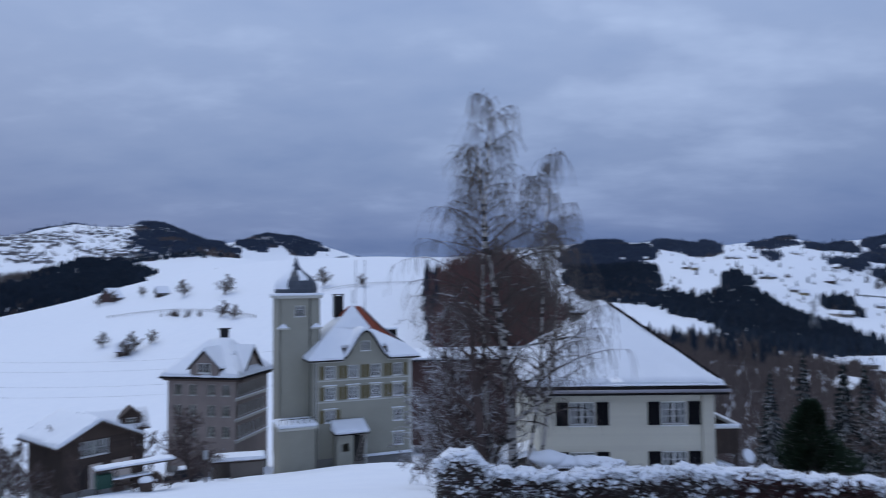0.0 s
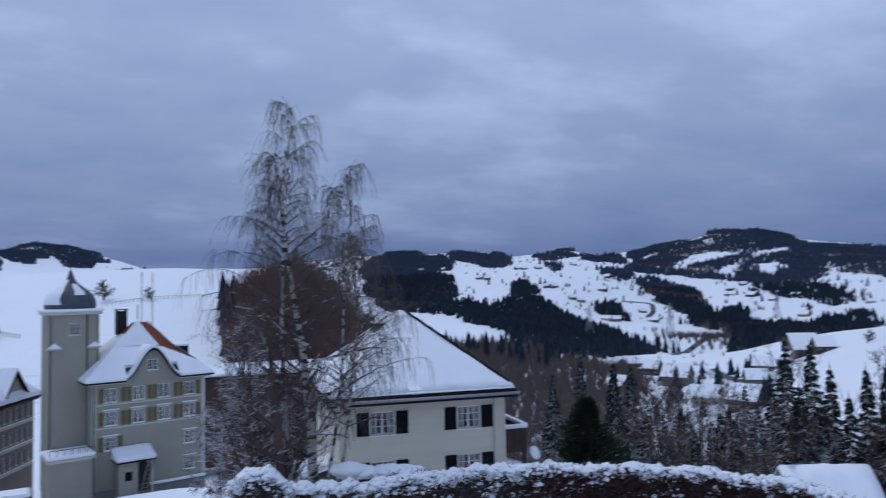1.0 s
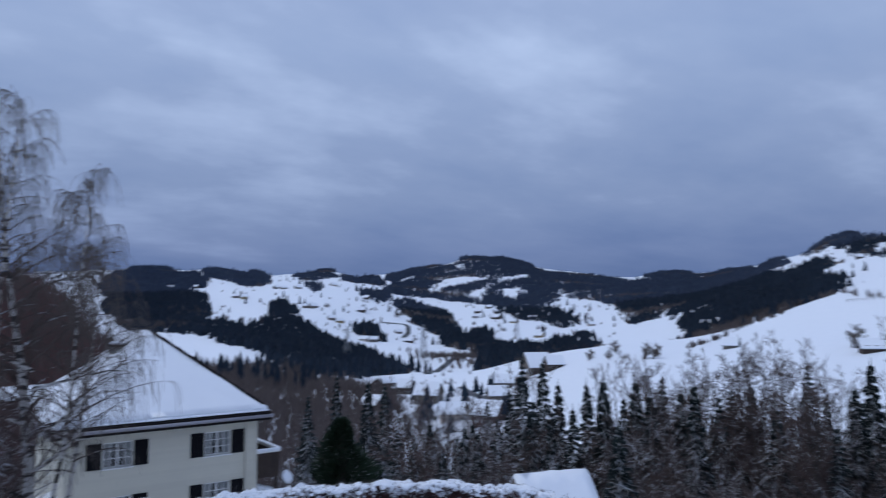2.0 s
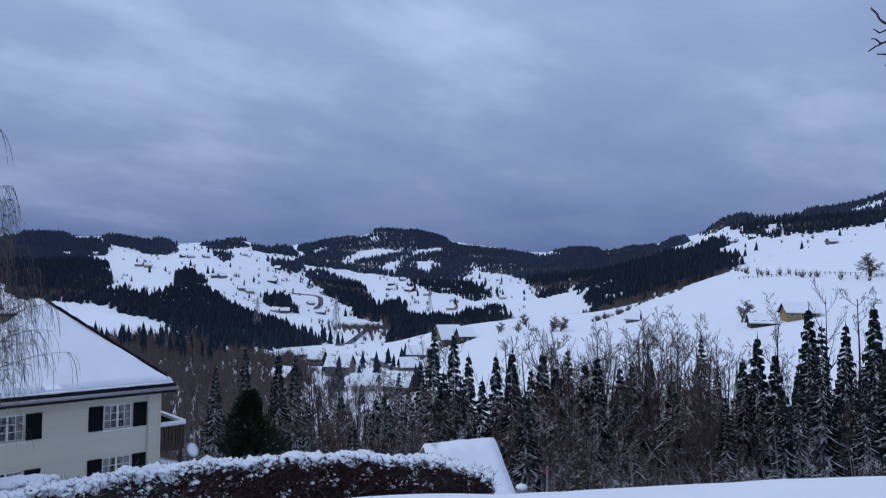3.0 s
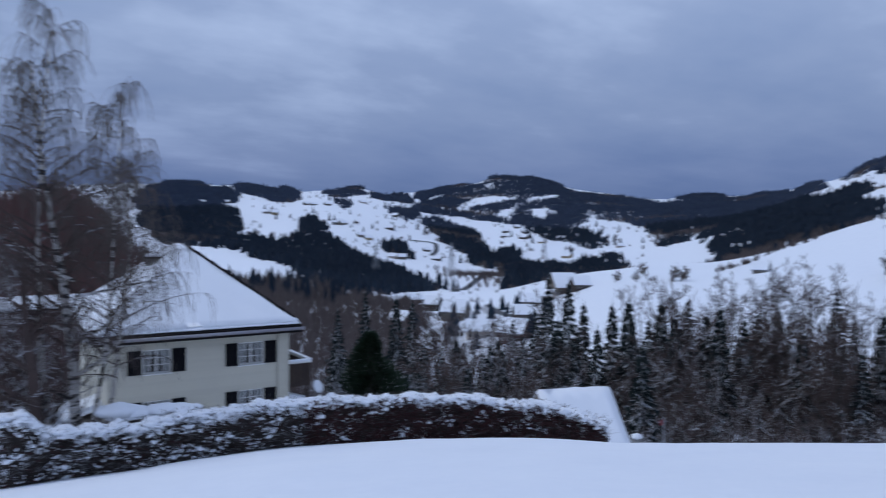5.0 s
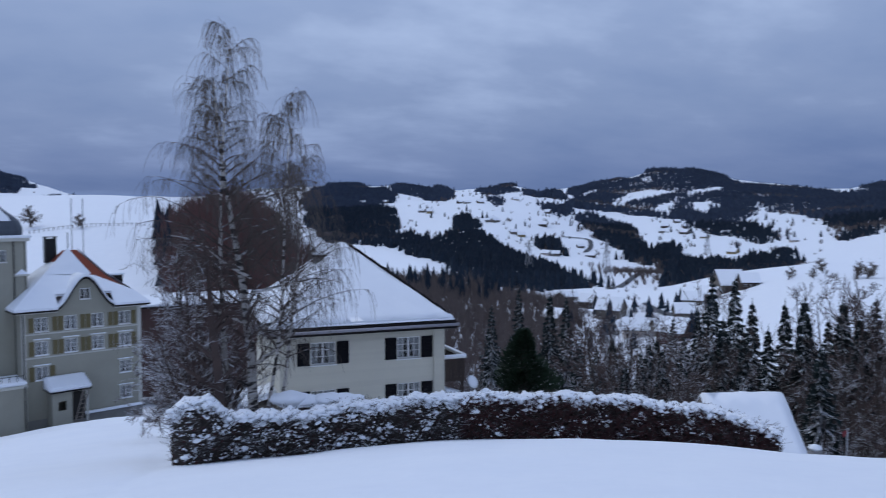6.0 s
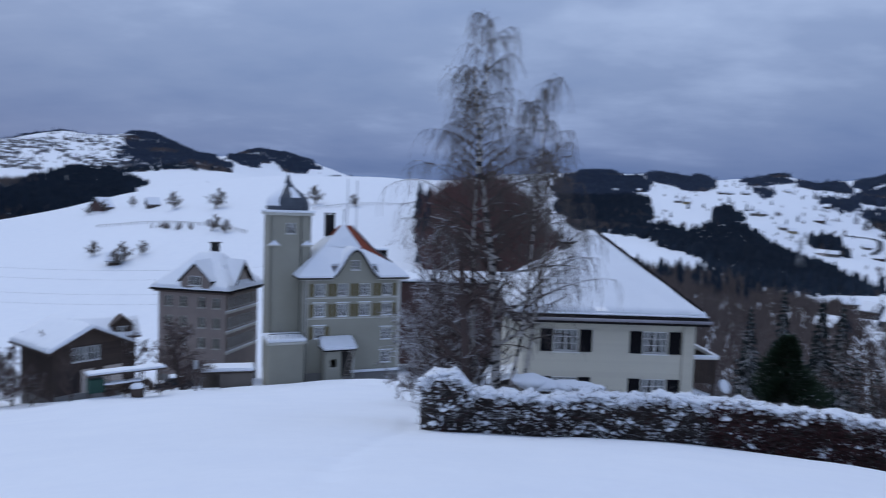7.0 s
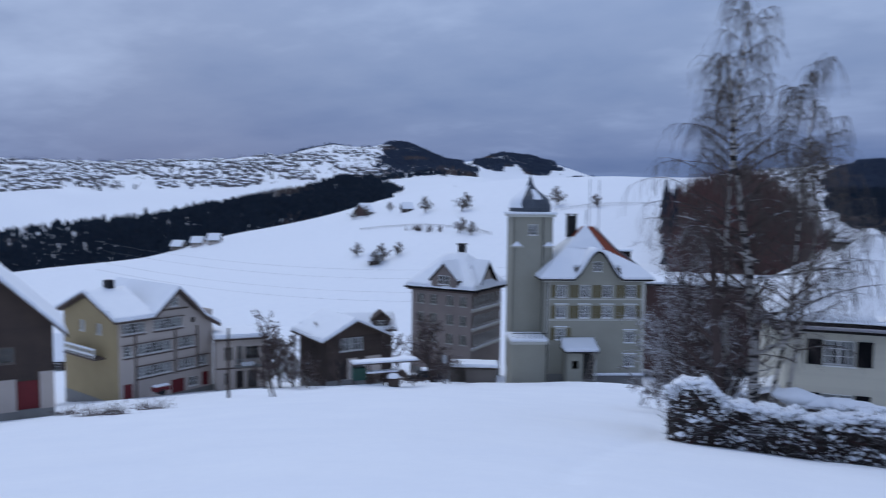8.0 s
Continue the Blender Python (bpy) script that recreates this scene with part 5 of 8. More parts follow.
def snowed_shrub():
    """A low flat-topped shrub just behind the hedge, buried under a slab of snow."""
    x, y = polar(10.3, 26.6)
    z = H(x, y)
    t = thing("shrub", T(x, y, z, -10), "low flat shrub buried under a thick slab of snow", "shrub")
    rng = np.random.default_rng(17)
    seg = []
    for k in range(260):
        p = np.array((rng.uniform(-1.6, 1.6), rng.uniform(-0.6, 0.6), -0.2))
        q = p + (rng.normal(0, 0.25), rng.normal(0, 0.2), rng.uniform(1.5, 2.15))
        seg.append((*p, *q, 0.02, 0.008))
    part("stems", rods("stems", seg, SNOWTWIG), None, t)
    bm = bmesh.new()
    for cx, cz, sx, sz in ((-0.95, 1.98, 0.7, 0.26), (-0.3, 1.86, 0.6, 0.2), (0.45, 1.92, 0.6, 0.2), (1.15, 1.86, 0.65, 0.2), (-0.1, 1.8, 1.4, 0.16)):
        bmesh.ops.create_icosphere(bm, subdivisions=3, radius=1.0, matrix=Matrix.Translation((cx, 0, cz)) @ Matrix.Diagonal((sx, 0.6, sz, 1)))
    for v in bm.verts:
        v.co += v.normal * (0.10 * noise.noise(v.co * 2.6) + 0.05 * noise.noise(v.co * 7))
    me = bpy.data.meshes.new("snow_slab")
    for f in bm.faces:
        f.smooth = True
    bm.to_mesh(me)
    bm.free()
    me.materials.append(ROOFSNOW)
    part("snow_slab", me, None, t, "thick rounded slab of snow")


snowed_shrub()


# ---- the woods in the ravine ----
def ravine():
    rng = random.Random(4)
    sp = []
    for k, (h, w) in enumerate(((19, 3.9), (22, 4.2), (16, 3.5), (20, 3.5))):
        sp.append(spruce(20 + k, h, w, T(0, 0, 0), "tall dark spruce with snow on its drooping branches", SNOWNEEDLE, "spruces in the ravine"))
    br = []
    for k, (h, r, spec) in enumerate(((16, 0.24, UPRIGHT), (14, 0.22, UPRIGHT), (17, 0.22, SLIM), (12, 0.24, ROUND), (15, 0.2, SLIM), (13, 0.2, UPRIGHT))):
        br.append(bare_tree("bare_tree", 40 + k, h, r, spec, T(0, 0, 0), "bare leafless tree with snow on its branches", SNOWBARK, FROSTTWIG if k % 3 else SNOWTWIG, "bare trees in the ravine", fine=0.016))
    used = set()

    def put(src, az, r, top=None, scale=None):
        x, y = polar(az, r)
        z = H(x, y) - 0.4
        o = src[rng.randrange(len(src))]
        hgt = max(v.co.z for v in o.children[1].data.vertices)
        s = scale or (top * r - z) / hgt
        m = T(x, y, z, rng.uniform(0, 360))
        if o.name not in used:
            used.add(o.name)
            o.matrix_basis = m
        else:
            o = copy_thing(o, m)
        o.scale = (s * 0.6 + 0.4, s * 0.6 + 0.4, s)
    # spruces whose tops stand out against the meadow: heading, distance, rise of the top
    for az, r, top in ((41.6, 92, -.085), (43.2, 96, -.088), (44.4, 88, -.118), (46.6, 84, -.117), (47.9, 82, -.112), (49.4, 96, -.135), (50.3, 88, -.112), (52.3, 92, -.108),
                       (53.6, 86, -.125), (54.6, 80, -.116), (58.6, 100, -.112), (62.3, 105, -.085), (66.2, 92, -.080), (67.4, 88, -.100), (69.6, 94, -.042), (70.4, 84, -.065), (68.9, 82, -.12),
                       (73.6, 92, -.038), (74.6, 85, -.06), (76.0, 88, -.045), (78, 90, -.045), (49.0, 58, -.17), (56.3, 84, -.13), (65.2, 88, -.11), (71.9, 96, -.06), (45.5, 78, -.15), (68.0, 62, -.15), (73.0, 70, -.12), (38.8, 110, -.14), (36.4, 80, -.19), (64.0, 76, -.16), (43.8, 70, -.17)):
        put(sp, az, r, top)
    # bare trees among and before them
    for k in range(120):
        az = rng.uniform(40, 80)
        r = rng.uniform(46, 105)
        put(br, az, r, -0.30 + 0.17 * (r - 40) / 60 + rng.uniform(-0.03, 0.035))
    for az, r, top in ((47.6, 90, -.10), (49.0, 92, -.105), (55.0, 100, -.085), (57.0, 96, -.08), (57.8, 100, -.075), (59.2, 95, -.08), (60.6, 98, -.09), (61.2, 92, -.10), (68.0, 110, -.05), (71.2, 108, -.02), (72.2, 108, -.02)):
        put(br, az, r, top)
    for k in range(34):
        put(br, rng.uniform(51, 65), rng.uniform(70, 108), rng.uniform(-0.135, -0.085))
    for k in range(30):
        put(br, rng.uniform(33, 44), rng.uniform(58, 105), rng.uniform(-0.21, -0.15))
    for az, r, top in ((35.2, 66, -.21), (38.0, 72, -.185), (39.6, 84, -.165), (40.6, 96, -.13), (37.0, 92, -.175), (42.4, 82, -.14), (60.2, 84, -.14), (62.0, 92, -.13), (57.2, 92, -.12), (51.4, 84, -.13), (63.4, 100, -.12)):
        put(sp, az, r, top)
    # valley woods past the cream house
    for k in range(78):
        az = rng.uniform(21, 40)
        r = rng.uniform(58, 150)
        put(br, az, r, -0.27 + 0.12 * (r - 58) / 90 + rng.uniform(-0.03, 0.03))
    for az, r, top in ((26.8, 120, -.105), (29.3, 88, -.115), (30.6, 90, -.12), (24.6, 100, -.13), (34.2, 95, -.17), (33.0, 78, -.19), (31.6, 74, -.18), (37.6, 100, -.17)):
        put(sp, az, r, top)


ravine()


def round_yew():
    x, y = polar(27.2, 44.0)
    z = H(x, y)
    t = thing("yew_tree", T(x, y, z), "dense dark green rounded yew with traces of snow", "tree")
    rng = np.random.default_rng(9)
    top = -0.158 * 44 - z
    v, f = [], []
    for k in range(7800):
        u = rng.random() ** 0.8
        zz = top * (0.12 + 0.88 * u)
        R = 1.95 * min(1.0, 1.55 * (1 - u) ** 0.7)
        a = rng.uniform(0, 6.283)
        R *= 0.95 + 0.95 * noise.noise(Vector((math.cos(a) * 1.6, math.sin(a) * 1.6, zz * 0.8)))
        rr = R * rng.uniform(0.55, 1.05)
        p = np.array((rr * math.cos(a), rr * math.sin(a), zz))
        d = np.array((math.cos(a), math.sin(a), rng.uniform(0.2, 1.2)))
        d /= np.linalg.norm(d)
        s = np.cross(d, rng.normal(0, 1, 3))
        s *= 0.07 / np.linalg.norm(s)
        i = len(v)
        v += [p - s, p + s, p + d * rng.uniform(0.25, 0.5)]
        f.append((i, i + 1, i + 2))
    me = bpy.data.meshes.new("crown")
    me.from_pydata([tuple(p) for p in v], [], f)
    me.materials.append(with_snow(YEW, 0.8, 1.1, 0.8, 0.6))
    part("trunk", Geo().tube((0, 0, -1), (0, 0, top * 0.9), 0.5, 0.2), BARK, t)
    part("crown", me, None, t)


round_yew()


# ---- far woods ----
def inside(px, py, poly):
    c = np.zeros(px.shape, bool)
    n = len(poly)
    for i in range(n):
        (x0, y0), (x1, y1) = poly[i], poly[(i + 1) % n]
        c ^= ((y0 > py) != (y1 > py)) & (px < (x1 - x0) * (py - y0) / (y1 - y0 + 1e-12) + x0)
    return c


# outlines of the conifer woods: heading, distance
WOODS = []
WOODS.append(((12.3, 2220), (14.0, 2310), (14.5, 2010), (15.3, 1960), (16.7, 1660), (16.7, 1500), (15.6, 1470), (14.7, 1470), (15.6, 1440), (16.9, 1270), (16.9, 1170), (16.5, 1030), (17.2, 970), (19.1, 960), (20.1, 950), (21.5, 1030), (22.3, 980), (23.1, 1050), (23.9, 1030), (24.8, 960), (26.5, 930), (28.1, 880), (29.6, 850), (30.3, 840), (30.5, 640), (27.0, 590), (23.9, 560), (20.9, 740), (16.6, 840), (13.7, 860), (11.4, 960), (9.8, 1100), (9.6, 1500), (10.4, 2000)))
WOODS.append(((16.6, 2340), (17.7, 2520), (19.0, 1990), (20.4, 2300), (21.2, 2220), (21.5, 1570), (21.0, 1480), (19.8, 1540), (19.0, 1570), (17.7, 1630), (16.7, 1780)))
WOODS.append(((23.5, 2120), (24.7, 2120), (25.5, 2320), (26.5, 2320), (26.6, 1900), (25.6, 1820), (23.9, 1800)))
WOODS.append(((24.5, 1500), (25.5, 1570), (25.6, 1420), (24.6, 1380)))
WOODS.append(((21.5, 1180), (22.3, 1230), (23.3, 1180), (23.7, 1130), (23.1, 1060), (22.3, 1040), (21.6, 1050)))
WOODS.append(((26.9, 2050), (27.9, 2120), (28.4, 1810), (29.0, 2090), (30.1, 2060), (30.3, 1720), (29.0, 1720), (27.9, 1700)))
WOODS.append(((28.3, 1520), (30.8, 1520), (31.1, 1400), (30.0, 1390), (28.6, 1420)))
WOODS.append(((28.3, 1040), (29.6, 1080), (30.0, 1010), (29.9, 950), (28.5, 960)))
WOODS.append(((31.2, 1410), (32.3, 1440), (33.7, 1420), (35.4, 1390), (36.0, 1220), (36.4, 1120), (37.0, 1000), (37.3, 920), (36.4, 910), (35.2, 970), (34.5, 1080), (33.1, 1200), (31.7, 1290)))
WOODS.append(((37.3, 1000), (38.0, 1110), (39.4, 1020), (40.3, 930), (42.0, 890), (43.5, 800), (44.1, 940), (45.5, 980), (46.5, 1030), (47.0, 920), (47.1, 640), (45.6, 640), (44.2, 640), (42.8, 640), (41.1, 640), (40.0, 640), (39.0, 640), (38.5, 680), (37.8, 880)))
WOODS.append(((30.9, 2290), (32.7, 2490), (35.3, 2320), (36.5, 2290), (36.9, 2430), (37.8, 2430), (39.4, 2380), (41.3, 2610), (42.5, 2340), (44.0, 2260), (45.4, 2260), (47.3, 2300), (48.7, 2210), (50.4, 2120), (52.0, 2280), (53.4, 2570), (55.4, 2030), (57.9, 2250), (58.0, 1010), (55.3, 1080), (53.5, 1060), (51.0, 990), (49.5, 1200), (46.0, 1170), (45.1, 1120), (41.9, 1230), (39.9, 1320), (38.6, 1440), (34.4, 1550), (31.0, 1520)))
WOODS.append(((53.7, 980), (55.0, 1050), (57.0, 1060), (58.1, 1310), (59.6, 1570), (60.9, 1280), (62.4, 1280), (63.5, 1320), (63.9, 1210), (64.4, 920), (64.0, 640), (62.5, 860), (61.3, 850), (59.5, 830), (57.8, 820), (55.7, 890), (53.7, 820)))
WOODS.append(((53.5, 2210), (54.9, 2030), (57.4, 2360), (59.4, 1980), (60.2, 2380), (61.1, 2040), (61.1, 1580), (59.4, 1570), (58.1, 1310), (57.0, 1060), (55.0, 1050), (53.6, 1000)))
WOODS.append(((62.4, 1940), (63.2, 1730), (65.3, 1690), (66.5, 1450), (68.1, 1390), (68.9, 1760), (70.4, 1730), (72.3, 1710), (73.4, 1680), (74.8, 1660), (75.8, 1660), (75.8, 1330), (74.8, 1310), (73.4, 1110), (71.8, 1110), (70.5, 1110), (69.3, 1110), (68.2, 1150), (67.4, 1110), (66.4, 1180), (65.3, 1330), (63.9, 1360)))
WOODS.append(((-23.3, 2600), (-21.4, 2600), (-20.1, 2500), (-18.8, 2300), (-17.5, 1900), (-16.0, 1500), (-16.2, 1300), (-19.0, 1300), (-22.8, 1300), (-23.8, 1300), (-24.3, 1300), (-23.8, 1800)))
WOODS.append(((-16.4, 2050), (-15.4, 2300), (-14.2, 2600), (-12.6, 2620), (-10.0, 2450), (-9.2, 2250), (-10.8, 2000), (-12.2, 1950), (-13.0, 2150), (-14.2, 1850), (-15.5, 1800)))
WOODS.append(((-8.9, 1990), (-7.9, 2070), (-6.3, 1300), (-7.4, 1300)))
WOODS.append(((-62, 980), (-50, 1010), (-40.4, 1050), (-38.3, 1110), (-36.3, 1090), (-33.2, 1170), (-29.9, 1210), (-26.7, 1310), (-24.3, 1310), (-22.4, 1120), (-22.4, 700), (-26, 720), (-33, 640), (-40.4, 700), (-62, 720)))
WOODS.append(((-21.7, 640), (-17.4, 640), (-16.8, 740), (-19, 800), (-21.7, 800)))
WOODS.append(((-30.6, 2520), (-29.1, 2600), (-27.2, 2620), (-26.6, 2500), (-29.9, 2450)))
# snowy clearings inside them
CLEARINGS = []
CLEARINGS.append(((13.8, 1460), (14.4, 1550), (14.9, 1530), (14.4, 1460), (14.0, 1390)))
CLEARINGS.append(((31.0, 1740), (32.3, 2080), (33.3, 2080), (32.3, 1840), (31.0, 1720)))
CLEARINGS.append(((33.8, 1690), (35.3, 1970), (38.1, 1940), (38.9, 1920), (38.1, 1860), (36.5, 1770), (34.4, 1620)))
CLEARINGS.append(((37.1, 1590), (38.6, 1780), (40.2, 1940), (42.2, 2080), (42.3, 1970), (40.4, 1890), (39.0, 1770), (38.7, 1490), (37.7, 1480)))
CLEARINGS.append(((39.9, 1730), (41.4, 1810), (42.1, 1670), (41.2, 1460), (40.1, 1480)))
CLEARINGS.append(((43.5, 1380), (44.4, 1520), (44.7, 1890), (45.0, 1890), (45.2, 1560), (47.1, 1540), (49.1, 1340), (49.5, 1220), (48.4, 1100), (46.0, 1200), (45.7, 1300), (44.3, 1330)))
CLEARINGS.append(((49.8, 1030), (51.0, 1020), (52.6, 1150), (53.5, 1180), (55.0, 1210), (53.3, 1130), (52.1, 1040), (51.2, 940), (50.5, 970)))
CLEARINGS.append(((36.3, 2250), (37.0, 2250), (36.9, 2120), (36.4, 2130)))
CLEARINGS.append(((49.3, 2450), (51.2, 2290), (51.3, 2130), (49.4, 2200)))
CLEARINGS.append(((71.7, 1400), (72.3, 1470), (74.1, 1480), (74.8, 1480), (74.6, 1410), (72.9, 1410)))
CLEARINGS.append(((68.1, 1670), (69.5, 1760), (69.6, 1430), (68.3, 1390)))
CLEARINGS.append(((66.4, 1210), (67.0, 1320), (67.9, 1330), (68.1, 1270), (67.4, 1170)))


def trees_mesh(name, x, y, z, h, w, mat, kind_, thin=9.0):
    """One mesh of many small trees. kind_ 0: tiered conifers; 1: brushes of bare upright branches."""
    rng = np.random.default_rng(len(x))
    n = len(x)
    vs, fs = [], []
    if kind_ == 0:
        m = 6
        tiers = ((0.02, 1.0, 0.6), (0.3, 0.8, 0.84), (0.56, 0.5, 1.0))
        per = len(tiers) * (m + 1)
        for z0, wr, z1 in tiers:
            for k in range(m):
                a = 2 * math.pi * k / m + rng.uniform(0, 6.28, n) * 0.15
                rr = w * wr * rng.uniform(0.72, 1.2, n)
                vs.append(np.stack([x + rr * np.cos(a), y + rr * np.sin(a), z + h * (z0 + rng.normal(0, 0.025, n))], -1))
            vs.append(np.stack([x, y, z + h * z1], -1))
        v = np.stack(vs, 1).reshape(-1, 3)
        b = np.arange(n)[:, None] * per
        for t in range(len(tiers)):
            o = t * (m + 1)
            for k in range(m):
                fs.append(b + np.array([[o + k, o + (k + 1) % m, o + m]]))
    else:
        m = 26
        per = m * 3
        for k in range(m):
            a = rng.uniform(0, 6.28, n)
            rr = w * np.sqrt(rng.uniform(0, 1, n))
            hh = h * (1 - 0.45 * (rr / w) ** 2) * rng.uniform(0.75, 1.0, n)
            b0 = rng.uniform(0.0, 0.5, n)
            t = rng.uniform(0, 6.28, n)
            th = np.clip(0.028 * h * rng.uniform(0.5, 1.2, n), 0, thin)
            bx_, by_, bz_ = x + rr * b0 * np.cos(a), y + rr * b0 * np.sin(a), z + hh * b0 * 0.8
            vs.append(np.stack([bx_ - th * np.cos(t), by_ - th * np.sin(t), bz_], -1))
            vs.append(np.stack([bx_ + th * np.cos(t), by_ + th * np.sin(t), bz_], -1))
            vs.append(np.stack([x + rr * np.cos(a), y + rr * np.sin(a), z + hh], -1))
        v = np.stack(vs, 1).reshape(-1, 3)
        b = np.arange(n)[:, None] * per
        for k in range(m):
            fs.append(b + np.array([[3 * k, 3 * k + 1, 3 * k + 2]]))
    me = bpy.data.meshes.new(name)
    me.from_pydata(v.tolist(), [], np.concatenate(fs).tolist())
    me.materials.append(mat)
    return me


def scatter(poly, spacing, rng, jitter=0.9, edge=1.0):
    p = [polar(a, r) for a, r in poly]
    xs, ys = [q[0] for q in p], [q[1] for q in p]
    gx, gy = np.meshgrid(np.arange(min(xs), max(xs), spacing), np.arange(min(ys), max(ys), spacing))
    gx = gx.ravel() + rng.uniform(-0.5, 0.5, gx.size) * spacing * jitter
    gy = gy.ravel() + rng.uniform(-0.5, 0.5, gy.size) * spacing * jitter
    # ragged edges and thin spots
    rr = np.hypot(gx, gy)
    s = np.clip(rr / 1200, 0.12, 0.7) * edge
    qx = gx + s * (16 * np.sin(gy / 37 + 1) + 11 * np.sin(gx / 19 + gy / 23) + rng.normal(0, 7, gx.size))
    qy = gy + s * (26 * np.sin(gx / 29 + 2) + 13 * np.sin(gy / 17 - gx / 31) + rng.normal(0, 12, gx.size))
    k = inside(qx, qy, p)
    return gx[k], gy[k]


def far_woods():
    rng = np.random.default_rng(21)
    X, Y = [], []
    for poly in WOODS:
        mean = np.mean([r for _, r in poly])
        x, y = scatter(poly, 6.0 if mean < 1300 else 8.0, rng, edge=0.5)
        X.append(x)
        Y.append(y)
    x, y = np.concatenate(X), np.concatenate(Y)
    open_ = np.zeros(len(x), bool)
    for poly in CLEARINGS:
        open_ |= inside(x + rng.normal(0, 5, len(x)), y + rng.normal(0, 5, len(x)), [polar(a, r) for a, r in poly])
    x, y = x[~open_], y[~open_]
    # broadleaf stands run through the woods in patches
    bare = (np.sin(x / 71 + 1) * np.sin(y / 93) + 0.5 * np.sin(x / 31 + y / 47) + rng.normal(0, 0.3, len(x))) > 0.95
    h = rng.uniform(8, 14, int(bare.sum()))
    ob = new("mixed_wood", trees_mesh("mixed_wood", x[bare], y[bare], heights(x[bare], y[bare]) - 1, h, h * 0.36, FARWOOD, 1))
    tagged(ob, "bare broadleaf trees mixed into the far conifer woods", "forest", kind="stuff")
    x, y = x[~bare], y[~bare]
    stand = 0.5 + 0.5 * np.sin(x / 83 + 2 * np.sin(y / 120)) * np.sin(y / 67 + 1)
    h = (9 + 6 * stand) * rng.uniform(0.72, 1.12, len(x)) + 4 * (rng.random(len(x)) < 0.06)
    w = h * rng.uniform(0.25, 0.36, len(x))
    # woods past 1350 m take the paler colour with more haze painted in
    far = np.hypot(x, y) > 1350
    for k, mat, name, label in ((~far, FARNEEDLE, "conifer_forest", "dark conifer woods on the snowy hillsides"), (far, HAZENEEDLE, "ridge_forest", "blue-black conifer woods along the far ridge, haze painted into their colour")):
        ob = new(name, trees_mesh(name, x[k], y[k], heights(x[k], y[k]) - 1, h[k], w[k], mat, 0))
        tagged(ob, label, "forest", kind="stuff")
    # bare broadleaf woods: the red-brown knoll, the valley, the stream banks
    for name, label, polys, sp_, hh in (
            ("knoll_wood", "dense red-brown bare woodland on a knoll", [((-0.6, 330), (0.6, 370), (4.0, 395), (7.5, 385), (9.2, 330), (9.6, 240), (6, 215), (1.5, 215), (-0.2, 260))], 3.4, 22),
            ("valley_wood", "grey-brown bare woodland filling the valley", [((9.6, 430), (12, 520), (18, 560), (24, 560), (29, 520), (31, 420), (30, 260), (26, 170), (20, 150), (13, 170), (9.6, 240))], 5.6, 12),
            ("stream_wood", "bare riverside woodland at the foot of the hills", [((33, 900), (38, 840), (44, 800), (50, 860), (51, 720), (44, 680), (36, 700)), ((50, 620), (56, 900), (60, 860), (62, 760), (58, 640)), ((-38, 620), (-30, 640), (-24, 690), (-24, 720), (-38, 680))], 8.0, 11)):
        X, Y = zip(*[scatter(p, sp_, rng) for p in polys])
        x, y = np.concatenate(X), np.concatenate(Y)
        h = rng.uniform(0.7, 1.05, len(x)) * hh
        ob = new(name, trees_mesh(name, x, y, heights(x, y) - 0.5, h, h * 0.27, KNOLLWOOD if name == "knoll_wood" else FARWOOD, 1, 0.3))
        tagged(ob, label, "forest", kind="stuff")
    for name, label, poly, sp_, hh, mat in (
            ("ravine_brush", "dense bare brushwood on the ravine's slope", ((40, 105), (50, 108), (60, 112), (70, 115), (80, 112), (80, 42), (70, 40), (60, 42), (50, 46), (44, 52)), 2.3, 10.0, FROSTBRUSH),
            ("valley_brush", "dense bare brushwood below the cream house", ((21, 150), (30, 150), (40, 130), (44, 60), (36, 50), (28, 52), (21, 56)), 2.8, 7.5, FROSTBRUSH)):
        x, y = scatter(poly, sp_, rng)
        h = rng.uniform(0.5, 1.1, len(x)) * hh
        ob = new(name, trees_mesh(name, x, y, heights(x, y) - 0.3, h, h * 0.3, mat, 1, 0.10))
        tagged(ob, label, "brushwood", kind="stuff")
    # a few conifers stand among the valley's bare trees
    X, Y = zip(*[scatter(p, s, rng) for p, s in ((((14, 470), (19, 560), (25, 640), (30, 640), (30, 520), (22, 430)), 13), (((-1.3, 350), (-0.2, 350), (0.3, 270), (-0.9, 270)), 4.5), (((30, 760), (33, 700), (32, 560), (28.5, 560)), 14))])
    x, y = np.concatenate(X), np.concatenate(Y)
    h = rng.uniform(10, 19, len(x))
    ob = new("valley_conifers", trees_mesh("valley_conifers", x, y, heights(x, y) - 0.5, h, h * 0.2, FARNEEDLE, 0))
    tagged(ob, "dark conifers scattered among bare valley trees", "forest", kind="stuff")


far_woods()


